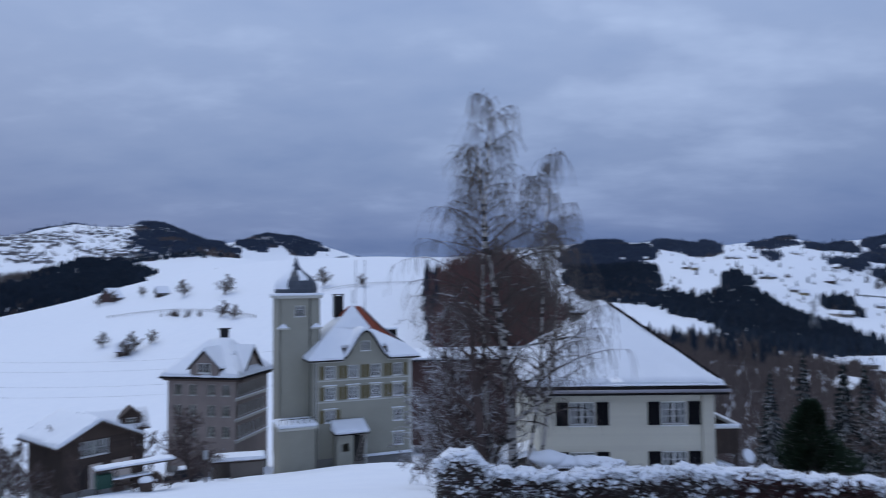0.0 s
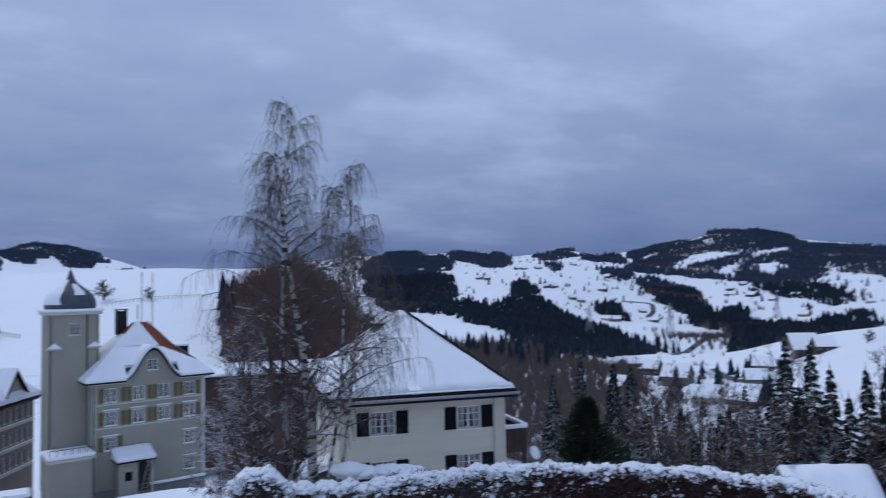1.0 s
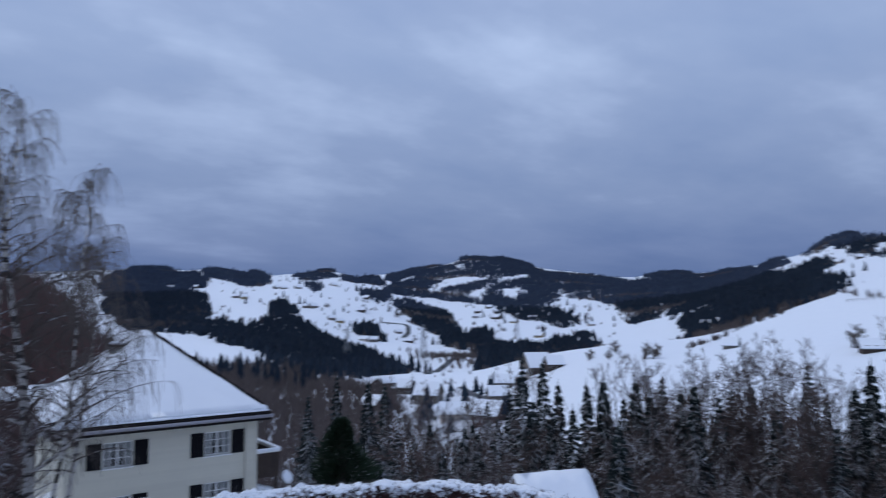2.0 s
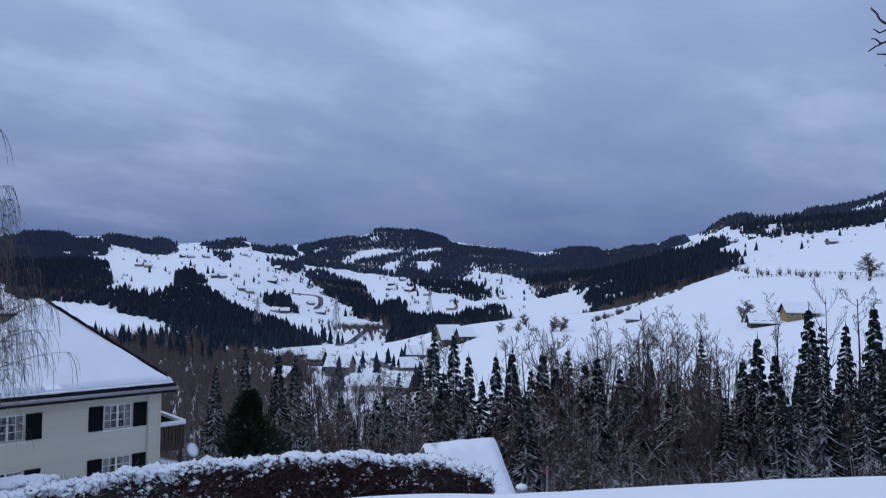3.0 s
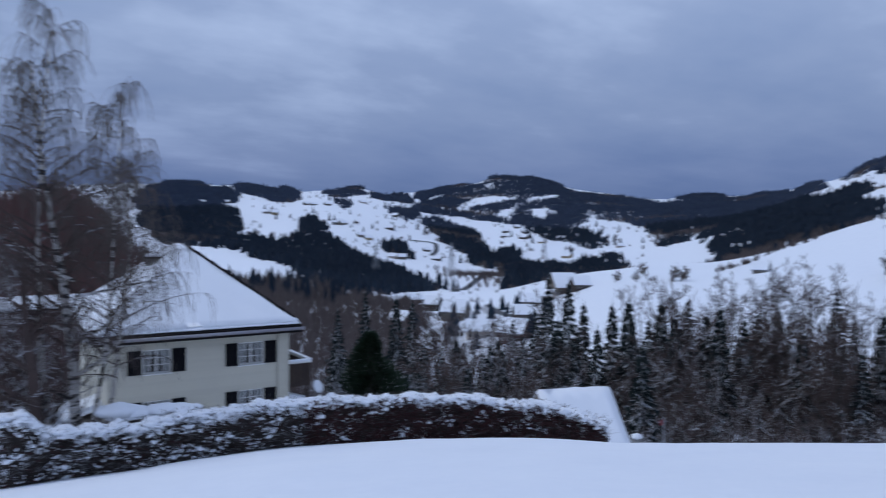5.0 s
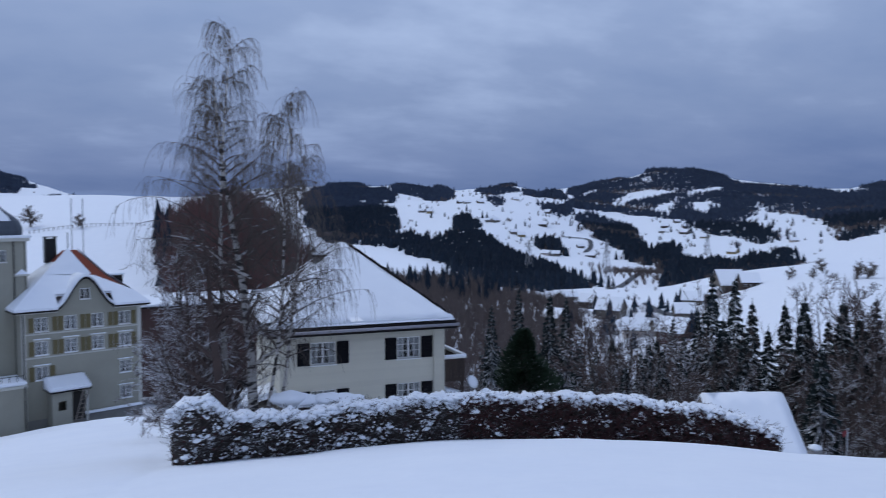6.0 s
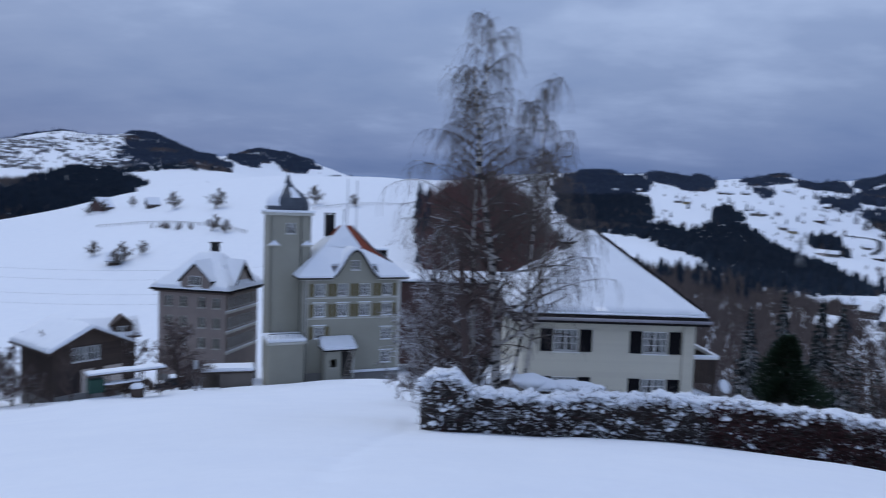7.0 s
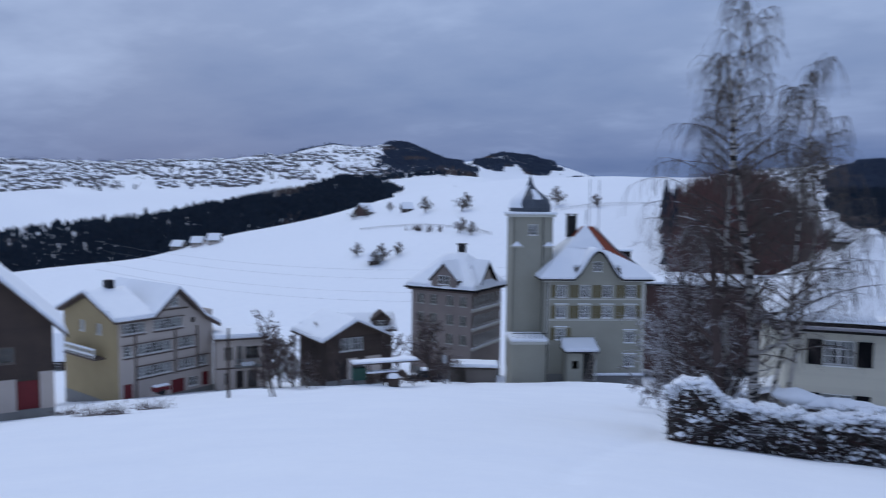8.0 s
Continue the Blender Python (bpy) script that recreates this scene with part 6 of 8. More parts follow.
# ---- the other houses of the hamlet ----
def roof_pair(parent, x0, x1, y0, y1, ze, zr, axis, mat, snow=0.35, name="roof", mid=None):
    """Two roof slopes with a level ridge along axis 'x' or 'y', and the snow on them."""
    t = 0.16
    if axis == "x":
        m = (y0 + y1) / 2 if mid is None else mid
        prof = [(y0, ze), (m, zr), (y1, ze), (y1, ze + t), (m, zr + t), (y0, ze + t)]
        sn = [(y0 + 0.03, ze + t), (m, zr + t), (y1 - 0.03, ze + t), (y1 - 0.08, ze + t + snow), (m, zr + t + snow), (y0 + 0.08, ze + t + snow)]
        part(name, Geo().prism(prof, x1 - x0, 0, x0), mat, parent)
        soft_snow(Geo().prism(sn, x1 - x0 - 0.08, 0, x0 + 0.04), name + "_snow", parent, 0.9, 0.06, "", len(parent.children), 0.09)
    else:
        m = (x0 + x1) / 2 if mid is None else mid
        prof = [(x0, ze), (m, zr), (x1, ze), (x1, ze + t), (m, zr + t), (x0, ze + t)]
        sn = [(x0 + 0.03, ze + t), (m, zr + t), (x1 - 0.03, ze + t), (x1 - 0.08, ze + t + snow), (m, zr + t + snow), (x0 + 0.08, ze + t + snow)]
        part(name, Geo().prism(prof, y1 - y0, 1, y0), mat, parent)
        soft_snow(Geo().prism(sn, y1 - y0 - 0.08, 1, y0 + 0.04), name + "_snow", parent, 0.9, 0.06, "", len(parent.children), 0.09)


def walls(h, W, D, HW, front, right=None, left=None, back=None, holes=(), rholes=(), lholes=()):
    part("wall", facade(W, HW, list(holes)), front, h)
    part("wall", facade(D - 0.02, HW, list(rholes)), right or front, h, "", T(W, 0.01, 0, 90))
    part("wall", facade(D - 0.02, HW, list(lholes)), left or front, h, "", T(0, D - 0.01, 0, -90))
    part("wall", facade(W, HW, []), back or front, h, "", T(W, D, 0, 180))


def beam(h, x0, x1, z0, z1, m=None, mat=None, d=0.06):
    part("beam", Geo().box(x0, x1, -d, -0.004, z0, z1), mat or BEAM, h, "", m)


def pink_house():
    W, D, HW, AP = 12.5, 13.0, 10.0, 12.5
    h = thing("gabled_house", T(-60.7, 63.7, -24.4, 72), "large pale pinkish gabled house with rows of small-paned windows", "house")
    rows = {3.0: ((2.3, 6.7, 5), (7.6, 9.9, 3), (10.4, 11.7, 2)), 5.7: ((0.6, 1.6, 1), (2.3, 6.7, 5), (7.6, 9.9, 3)), 8.35: ((0.5, 3.3, 3), (4.4, 8.2, 5))}
    holes = [(a, b, z, z + 1.25) for z, row in rows.items() for a, b, _ in row] + [(0.5, 1.6, 0.2, 2.5), (6.6, 8.4, 0.0, 1.9), (9.0, 10.3, 0.6, 1.8)]
    lholes = [(4.0, 5.2, 8.0, 9.3), (8.0, 9.2, 8.0, 9.3)]
    walls(h, W, D, HW, PINKBEIGE, PINKBEIGE, YELLOW, PINKBEIGE, holes, (), lholes)
    for z, row in rows.items():
        for a, b, n in row:
            window(h, T(a, 0, z), b - a, 1.25, 2, 3, WHITE, None, sash=n, curtain=True, fw=0.08)
            beam(h, a - 0.1, b + 0.1, z - 0.3, z - 0.1)
            part("hood", Geo().box(a - 0.15, b + 0.15, -0.25, -0.004, 1.25 + z + 0.06, 1.25 + z + 0.16), BEAM, h)
    for x in (1.9, 7.05, 10.1):
        beam(h, x, x + 0.28, 2.6 if x > 2 else 0, 8.2)
    part("door", Geo().box(0.5, 1.6, 0.1, 0.16, 0.2, 2.5), REDDOOR, h, "dark red door")
    part("garage_door", Geo().box(6.6, 8.4, 0.14, 0.2, 0, 1.9), REDDOOR, h)
    window(h, T(9.0, 0, 0.6), 1.3, 1.2, 2, 2, WHITE, None, curtain=False)
    part("red_panel", Geo().box(10.9, 11.7, -0.06, -0.004, 0.4, 2.1), REDDOOR, h)
    part("plinth", Geo().box(-0.04, W + 0.04, -0.05, D, -3, 0.2), CONCRETE, h)
    # the cross gable, with a flared foot on its outer side
    gx = 7.4
    outline = [(4.5, HW), (gx, AP + 0.35), (9.3, 11.0), (10.9, 8.9), (W, 8.0), (W, HW - 2.2), (4.5, HW - 2.2)]
    part("gable_wall", Geo().prism([(4.6, HW - 0.02), (gx, AP + 0.2), (9.2, 10.9), (10.2, HW - 0.02)], 0.25, 1, -0.01), PINKBEIGE, h)
    window(h, T(6.6, -0.19, 11.0), 0.95, 1.05, 2, 2, WHITE, None, curtain=False, back=0.045)
    beam(h, 5.3, 9.0, 10.55, 10.75, d=0.1)
    part("small_window", Geo().box(9.4, 9.9, -0.05, -0.012, 8.7, 9.3), DARKDOOR, h)
    edge = [(4.1, HW + 0.05), (gx, AP + 0.55), (9.4, 11.15), (11.0, 9.35), (13.2, 8.0)]
    for (a, za), (b, zb_) in zip(edge[:-1], edge[1:]):
        part("barge_board", Geo().prism([(a, za - 0.28), (b, zb_ - 0.28), (b, zb_), (a, za)], 0.5, 1, -0.85), BEAM, h)
        part("gable_roof", Geo().prism([(a, za), (b, zb_), (b, zb_ + 0.14), (a, za + 0.14)], D + 1.8, 1, -0.9), BEAM, h)
        part("gable_snow", Geo().prism([(a, za + 0.14), (b, zb_ + 0.14), (b, zb_ + 0.5), (a, za + 0.5)], D + 1.7, 1, -0.86), ROOFSNOW, h)
    part("gable_wall", Geo().prism([(0.0, HW), (D, HW), (D / 2, AP)], 0.25, 0, 0.01), YELLOW, h, "ochre boarded gable end")
    roof_pair(h, -0.9, 4.5, -0.9, D + 0.9, HW - 0.15, AP + 0.2, "x", BEAM, 0.4)
    # balcony on the ochre side
    b = part("balcony", Geo().box(-1.3, -0.01, 3.0, 10.5, 5.2, 5.4), BEAM, h, "wooden balcony with pale lattice railing")
    for k in range(19):
        part("baluster", Geo().box(-1.3, -1.24, 3.05 + 0.4 * k, 3.12 + 0.4 * k, 5.4, 6.4), WHITE, b)
    part("handrail", Geo().box(-1.33, -1.22, 3.0, 10.5, 6.4, 6.5), WHITE, b)
    part("rail_board", Geo().box(-1.36, -1.31, 3.0, 10.5, 5.75, 6.0), WHITE, b)
    part("balcony_snow", Geo().box(-1.34, -1.2, 3.0, 10.5, 6.5, 6.62), ROOFSNOW, b)
    for z, ya in ((8.0, 3.8), (8.0, 7.8)):
        window(h, T(0, D, 0, -90) @ T(D - ya - 1.2 - 0.0, 0, z), 1.2, 1.3, 2, 3, WHITE, None, curtain=False)
    part("chimney", Geo().box(2.0, 2.9, 6.0, 7.0, AP - 1.0, AP + 1.6), BLACKMETAL, h)
    # snowy red cart by the door
    c = thing("hand_cart", T(-56.6, 64.8, H(-56.6, 64.8), 70), "red hand cart half buried in snow", "cart")
    part("tray", Geo().box(0, 1.9, 0, 0.9, 0.5, 1.0), REDDOOR, c, bevel=0.04)
    part("cart_snow", Geo().box(0.05, 1.85, 0.05, 0.85, 1.0, 1.2), ROOFSNOW, c, bevel=0.08)
    for y in (0.0, 0.85):
        part("wheel", Geo().tube((0.9, y, 0.4), (0.9, y + 0.08, 0.4), 0.4, n=14), BLACKMETAL, c)
    # flat-roofed side building
    x, y = polar(-36.7, 91.5)
    a = thing("side_building", T(x, y, -24.4, 40), "pale two-storey side building with flat snowy roof and balcony", "house")
    w, d, hh = 6.2, 6.0, 6.4
    holes = [(1.0, 2.0, 3.9, 5.5), (2.5, 3.2, 3.4, 5.6), (3.5, 5.2, 3.9, 5.5), (1.0, 1.6, 0.8, 2.2), (2.4, 3.3, 0.2, 2.4), (3.8, 5.0, 0.2, 2.4)]
    walls(a, w, d, hh, PINKBEIGE, holes=holes)
    for o in holes:
        if o[2] == 0.2 and o[0] < 3:
            part("door", Geo().box(o[0], o[1], 0.12, 0.18, o[2], o[3]), DARKDOOR, a)
        else:
            window(a, T(o[0], 0, o[2]), o[1] - o[0], o[3] - o[2], 1, 3, GREYWOOD, None, curtain=False)
    part("balcony", Geo().box(2.2, 5.4, -1.1, -0.01, 3.0, 3.15), CONCRETE, a)
    for k in range(11):
        part("baluster", Geo().tube((2.25 + 0.31 * k, -1.05, 3.15), (2.25 + 0.31 * k, -1.05, 4.05), 0.025, n=5), METAL, a)
    part("handrail", Geo().box(2.2, 5.4, -1.1, -1.02, 4.05, 4.12), METAL, a)
    part("balcony_snow", Geo().box(3.0, 4.6, -1.0, -0.3, 3.15, 3.6), ROOFSNOW, a, bevel=0.1)
    part("cornice", Geo().box(-0.3, w + 0.3, -0.4, d + 0.3, hh, hh + 0.2), BEAM, a)
    soft_snow(Geo().box(-0.28, w + 0.28, -0.38, d + 0.28, hh + 0.2, hh + 0.75), "roof_snow", a, 0.8, 0.06)
    part("belt", Geo().box(0, w, -0.06, -0.004, 2.7, 2.9), BEAM, a)
    part("plinth", Geo().box(-0.02, w + 0.02, -0.03, d, -2, 0.15), CONCRETE, a)


pink_house()


def chalet():
    W, D, HW = 7.4, 8.2, 5.3
    h = thing("chalet", T(-39.6, 73.9, -22.0, 52), "dark weathered wooden chalet with a broad snowy gable roof", "house")
    holes = [(1.7, 4.9, 3.5, 5.1), (4.2, 5.2, 0.8, 2.1), (1.4, 2.6, 0.0, 2.3)]
    walls(h, W, D, HW, OLDWOOD, holes=holes)
    part("plaster_wall", Geo().box(2.8, 4.15, -0.03, -0.004, 0, 2.6).box(5.25, W, -0.03, -0.004, 0, 2.6), PINKBEIGE, h, "pale plastered ground floor")
    window(h, T(1.7, 0, 3.5), 1.55, 1.6, 2, 2, WHITE, None, sash=2, curtain=True)
    window(h, T(3.35, 0, 3.5), 1.55, 1.6, 2, 2, WHITE, None, sash=2, curtain=True)
    window(h, T(4.2, 0, 0.8), 1.0, 1.3, 2, 2, WHITE, None, curtain=False)
    part("door", Geo().box(1.4, 2.6, 0.1, 0.16, 0, 2.3), DARKDOOR, h)
    part("gable_wall", Geo().prism([(0, HW), (W, HW), (W / 2, HW + 1.75)], 0.25, 1, 0.0), OLDWOOD, h)
    part("gable_wall", Geo().prism([(0, HW), (W, HW), (W / 2, HW + 1.75)], 0.25, 1, D - 0.25), OLDWOOD, h)
    for k in range(16):
        part("board", Geo().box(-0.03, -0.004, 0.1 + k * 0.46, 0.5 + k * 0.46, -0.5, HW - 0.05), OLDWOOD, h)
    for z in np.arange(2.7, HW, 0.24):
        for a, b in ((0.0, 1.6), (5.0, W)) if z > 3.3 and z < 5.2 else ((0.0, W),):
            part("board", Geo().box(a, b, -0.03, -0.004, z, z + 0.21), OLDWOOD, h)
    roof_pair(h, -1.0, W + 1.0, -1.1, D + 0.6, HW - 0.5, HW + 1.75, "y", OLDWOOD, 0.4)
    part("plinth", Geo().box(-0.02, W + 0.02, -0.02, D, -2.5, 0.1), CONCRETE, h)
    # upper house behind it: only its roof and dormer stand clear of the snow
    x, y = polar(-26.8, 108)
    u = thing("far_house", T(x, y, -27.3, 30), "small dark wooden house with dormer, deep in snow", "house")
    walls(u, 7.5, 6.0, 7.2, OLDWOOD, holes=[(2.5, 4.0, 5.3, 6.6)])
    window(u, T(2.5, 0, 5.3), 1.5, 1.3, 2, 2, WHITE, None, curtain=False)
    roof_pair(u, -0.7, 8.2, -0.9, 6.9, 6.9, 8.9, "x", OLDWOOD, 0.35)
    part("dormer", Geo().prism([(4.6, 7.2), (7.0, 7.2), (7.0, 8.6), (5.8, 9.6), (4.6, 8.6)], 2.6, 1, -0.3), OLDWOOD, u)
    window(u, T(5.2, -0.49, 7.6), 1.2, 0.9, 2, 2, WHITE, None, curtain=False, back=0.045)
    part("dormer_roof", Geo().prism([(4.2, 8.4), (5.8, 9.75), (7.4, 8.4), (7.4, 8.55), (5.8, 9.92), (4.2, 8.55)], 3.2, 1, -0.6), OLDWOOD, u)
    # building at the edge of the lane
    x, y = polar(-56.5, 60)
    k = thing("barn_house", T(x, y, -15.9, 50), "dark wooden barn house with a deep snowy roof", "house")
    walls(k, 9.0, 8.0, 6.2, OLDWOOD, holes=[(4.5, 6.5, 3.6, 4.8), (6.6, 8.0, 0, 2.2)])
    window(k, T(4.5, 0, 3.6), 2.0, 1.2, 2, 2, GREYWOOD, None, curtain=False)
    part("door", Geo().box(6.6, 8.0, 0.1, 0.15, 0, 2.2), REDDOOR, k, "dark red garage door")
    part("plaster_wall", Geo().box(8.05, 9.0, -0.03, -0.004, 0, 2.8).box(0, 6.55, -0.03, -0.004, 0, 2.4), PINKBEIGE, k)
    part("gable_wall", Geo().prism([(0, 6.2), (9.0, 6.2), (4.5, 10.9)], 0.25, 1, 0.0), OLDWOOD, k)
    roof_pair(k, -1.0, 10.0, -1.0, 9.0, 5.3, 10.9, "y", OLDWOOD, 0.4)
    part("plinth", Geo().box(-0.02, 9.02, -0.02, 8, -2.5, 0.05), CONCRETE, k)


chalet()


def manor():
    W, D, HW = 10.2, 9.4, 12.2
    h = thing("manor_house", T(-38.1, 98.1, -25.3, -12), "pinkish-brown three-storey house with banded window rows and snowy hipped roof", "house")
    zs = (9.8, 7.0, 4.2)
    holes = [(x, x + 1.1, z, z + 1.5) for z in zs for x in (1.0, 3.2, 6.0, 8.2)]
    rholes = [(x, x + 0.85, z, z + 1.55) for z in zs for x in (0.7, 2.0, 3.4, 4.8, 6.2, 7.7)]
    walls(h, W, D, HW, MANORWALL, MANORWALL, holes=holes, rholes=rholes)
    for o in holes:
        window(h, T(o[0], 0, o[2]), 1.1, 1.5, 2, 3, TRIM, None, curtain=False)
    M = T(W, 0.01, 0, 90)
    shm = mesh("shutter", Geo().box(0, 0.4, -0.05, -0.008, 0, 1.55), GREYWOOD)
    for o in rholes:
        window(h, M @ T(o[0], 0, o[2]), 0.85, 1.55, 1, 3, WHITE, None, curtain=False)
        part("shutter", shm, None, h, "", M @ T(o[0] - 0.44, 0, o[2]))
    for z in (9.35, 6.55, 3.75):
        part("band", Geo().box(0, D, -0.1, -0.004, z - 0.25, z + 0.1), TRIM, h, "", M)
        part("band_snow", Geo().box(0, D, -0.14, -0.004, z + 0.1, z + 0.2), ROOFSNOW, h, "", M)
    part("roof", hip_roof(-0.9, W + 0.9, -0.9, D + 0.9, HW - 0.1, 3.4, W - 3.4, D / 2, D / 2, HW + 4.6, 0.15), EAVE, h)
    soft_snow(hip_roof(-0.85, W + 0.85, -0.85, D + 0.85, HW + 0.06, 3.4, W - 3.4, D / 2, D / 2, HW + 4.76, 0.4), "roof_snow", h, 0.9, 0.08)
    part("cornice", Geo().box(-0.5, W + 0.5, -0.5, D + 0.5, HW - 0.4, HW - 0.11), BEAM, h)
    # front dormer and side gable
    part("dormer", Geo().prism([(3.9, HW), (8.1, HW), (8.1, HW + 1.5), (6.0, HW + 3.6), (3.9, HW + 1.5)], 5.0, 1, -0.75), MANORWALL, h)
    window(h, T(5.1, -0.94, HW + 0.75), 1.8, 1.3, 2, 2, WHITE, None, curtain=False, back=0.045)
    for s in (-1, 1):
        q = [(6.0, HW + 3.65), (6.0 + s * 2.5, HW + 1.15), (6.0 + s * 2.5, HW + 1.3), (6.0, HW + 3.82)]
        part("dormer_roof", Geo().prism(q, 5.4, 1, -1.05), EAVE, h)
        q = [(6.0, HW + 3.82), (6.0 + s * 2.45, HW + 1.32), (6.0 + s * 2.4, HW + 1.6), (6.0, HW + 4.2)]
        part("dormer_snow", Geo().prism(q, 5.3, 1, -1.0), ROOFSNOW, h)
    part("side_gable", Geo().prism([(1.2, HW - 0.1), (7.6, HW - 0.1), (4.4, HW + 3.5)], 3.0, 0, W - 2.9), PINKBEIGE, h, "pale plastered side gable")
    for s in (-1, 1):
        q = [(4.4, HW + 3.55), (4.4 + s * 3.7, HW - 0.5), (4.4 + s * 3.7, HW - 0.3), (4.4, HW + 3.8)]
        part("gable_roof", Geo().prism(q, 4.0, 0, W - 3.4), EAVE, h)
        q = [(4.4, HW + 3.8), (4.4 + s * 3.6, HW - 0.28), (4.4 + s * 3.5, HW + 0.1), (4.4, HW + 4.2)]
        part("gable_snow", Geo().prism(q, 3.9, 0, W - 3.4), ROOFSNOW, h)
    c = part("chimney", Geo().box(4.9, 5.8, 5.2, 6.1, HW + 3.5, HW + 6.2), BLACKMETAL, h)
    part("chimney_cap", Geo().box(4.7, 6.0, 5.0, 6.3, HW + 6.2, HW + 6.35), BLACKMETAL, c)
    part("plinth", Geo().box(-0.02, W + 0.02, -0.02, D + 0.02, -2, 0.1), CONCRETE, h)


manor()


def red_barn():
    x, y = polar(-3.4, 110)
    b = thing("red_barn", T(x, y, -25.5, 4), "long red-brown boarded barn with a snowy roof edge", "barn")
    W, D, HW = 20.0, 9.0, 13.0
    walls(b, W, D, HW, REDWALL)
    panel = mesh("panel", Geo().box(0.03, 0.97, -0.05, -0.004, 0.2, HW - 0.1), REDWALL, 0.01)
    for k in range(20):
        part("panel", panel, None, b, "", T(k, 0, 0))
    part("roof", Geo().prism([(-0.6, HW - 0.1), (D + 0.6, HW + 0.6), (D + 0.6, HW + 0.8), (-0.6, HW + 0.1)], W + 1.0, 0, -0.5), EAVE, b)
    soft_snow(Geo().prism([(-0.6, HW + 0.1), (D + 0.6, HW + 0.8), (D + 0.6, HW + 1.1), (-0.55, HW + 0.4)], W + 0.9, 0, -0.45), "roof_snow", b, 1.2, 0.05)


red_barn()


def shed():
    # shed below the end of the hedge: its snowy roof slope is turned uphill
    x, y = polar(42.8, 34.0)
    h = thing("garden_shed", T(x, y, H(*polar(44, 35)) + 0.05, -20), "small wooden shed with a thick snowy roof", "shed")
    W, D, HW = 3.1, 4.2, 2.5
    walls(h, W, D, HW, YELLOW)
    part("gable_wall", Geo().prism([(0, HW), (D, HW), (D / 2, HW + 1.9)], 0.2, 0, W - 0.2), YELLOW, h)
    part("gable_wall", Geo().prism([(0, HW), (D, HW), (D / 2, HW + 1.9)], 0.2, 0, 0.0), YELLOW, h)
    roof_pair(h, -0.5, W + 0.5, -0.6, D + 0.6, HW - 0.45, HW + 2.0, "x", GREYWOOD, 0.28)
    part("plinth", Geo().box(0, W, 0, D, -3, 0), CONCRETE, h)
    # little things along the brow
    x, y = polar(48.7, 23.0)
    m = thing("marker_stone", T(x, y, H(x, y) - 0.1), "grey boundary stone capped with snow", "stone")
    part("stone", Geo().box(-0.17, 0.17, -0.15, 0.15, 0, 0.24), CONCRETE, m, bevel=0.04)
    part("snow_cap", Geo().box(-0.2, 0.2, -0.18, 0.18, 0.22, 0.38), ROOFSNOW, m, bevel=0.08, seg=2, smooth=True)
    x, y = polar(50.7, 27.0)
    m = thing("marker_pole", T(x, y, H(x, y) - 0.2), "thin pole with a small red flag", "pole")
    part("pole", Geo().tube((0, 0, 0), (0, 0, 1.75), 0.02, n=6), METAL, m)
    part("flag", Geo().add([(0, 0, 1.7), (-0.2, 0.02, 1.62), (-0.18, 0.0, 1.45), (0, 0, 1.5), (0, 0.012, 1.7), (-0.2, 0.032, 1.62), (-0.18, 0.012, 1.45), (0, 0.012, 1.5)], [(0, 1, 2, 3), (7, 6, 5, 4), (0, 1, 5, 4), (1, 2, 6, 5), (2, 3, 7, 6)]), REDDOOR, m)


shed()


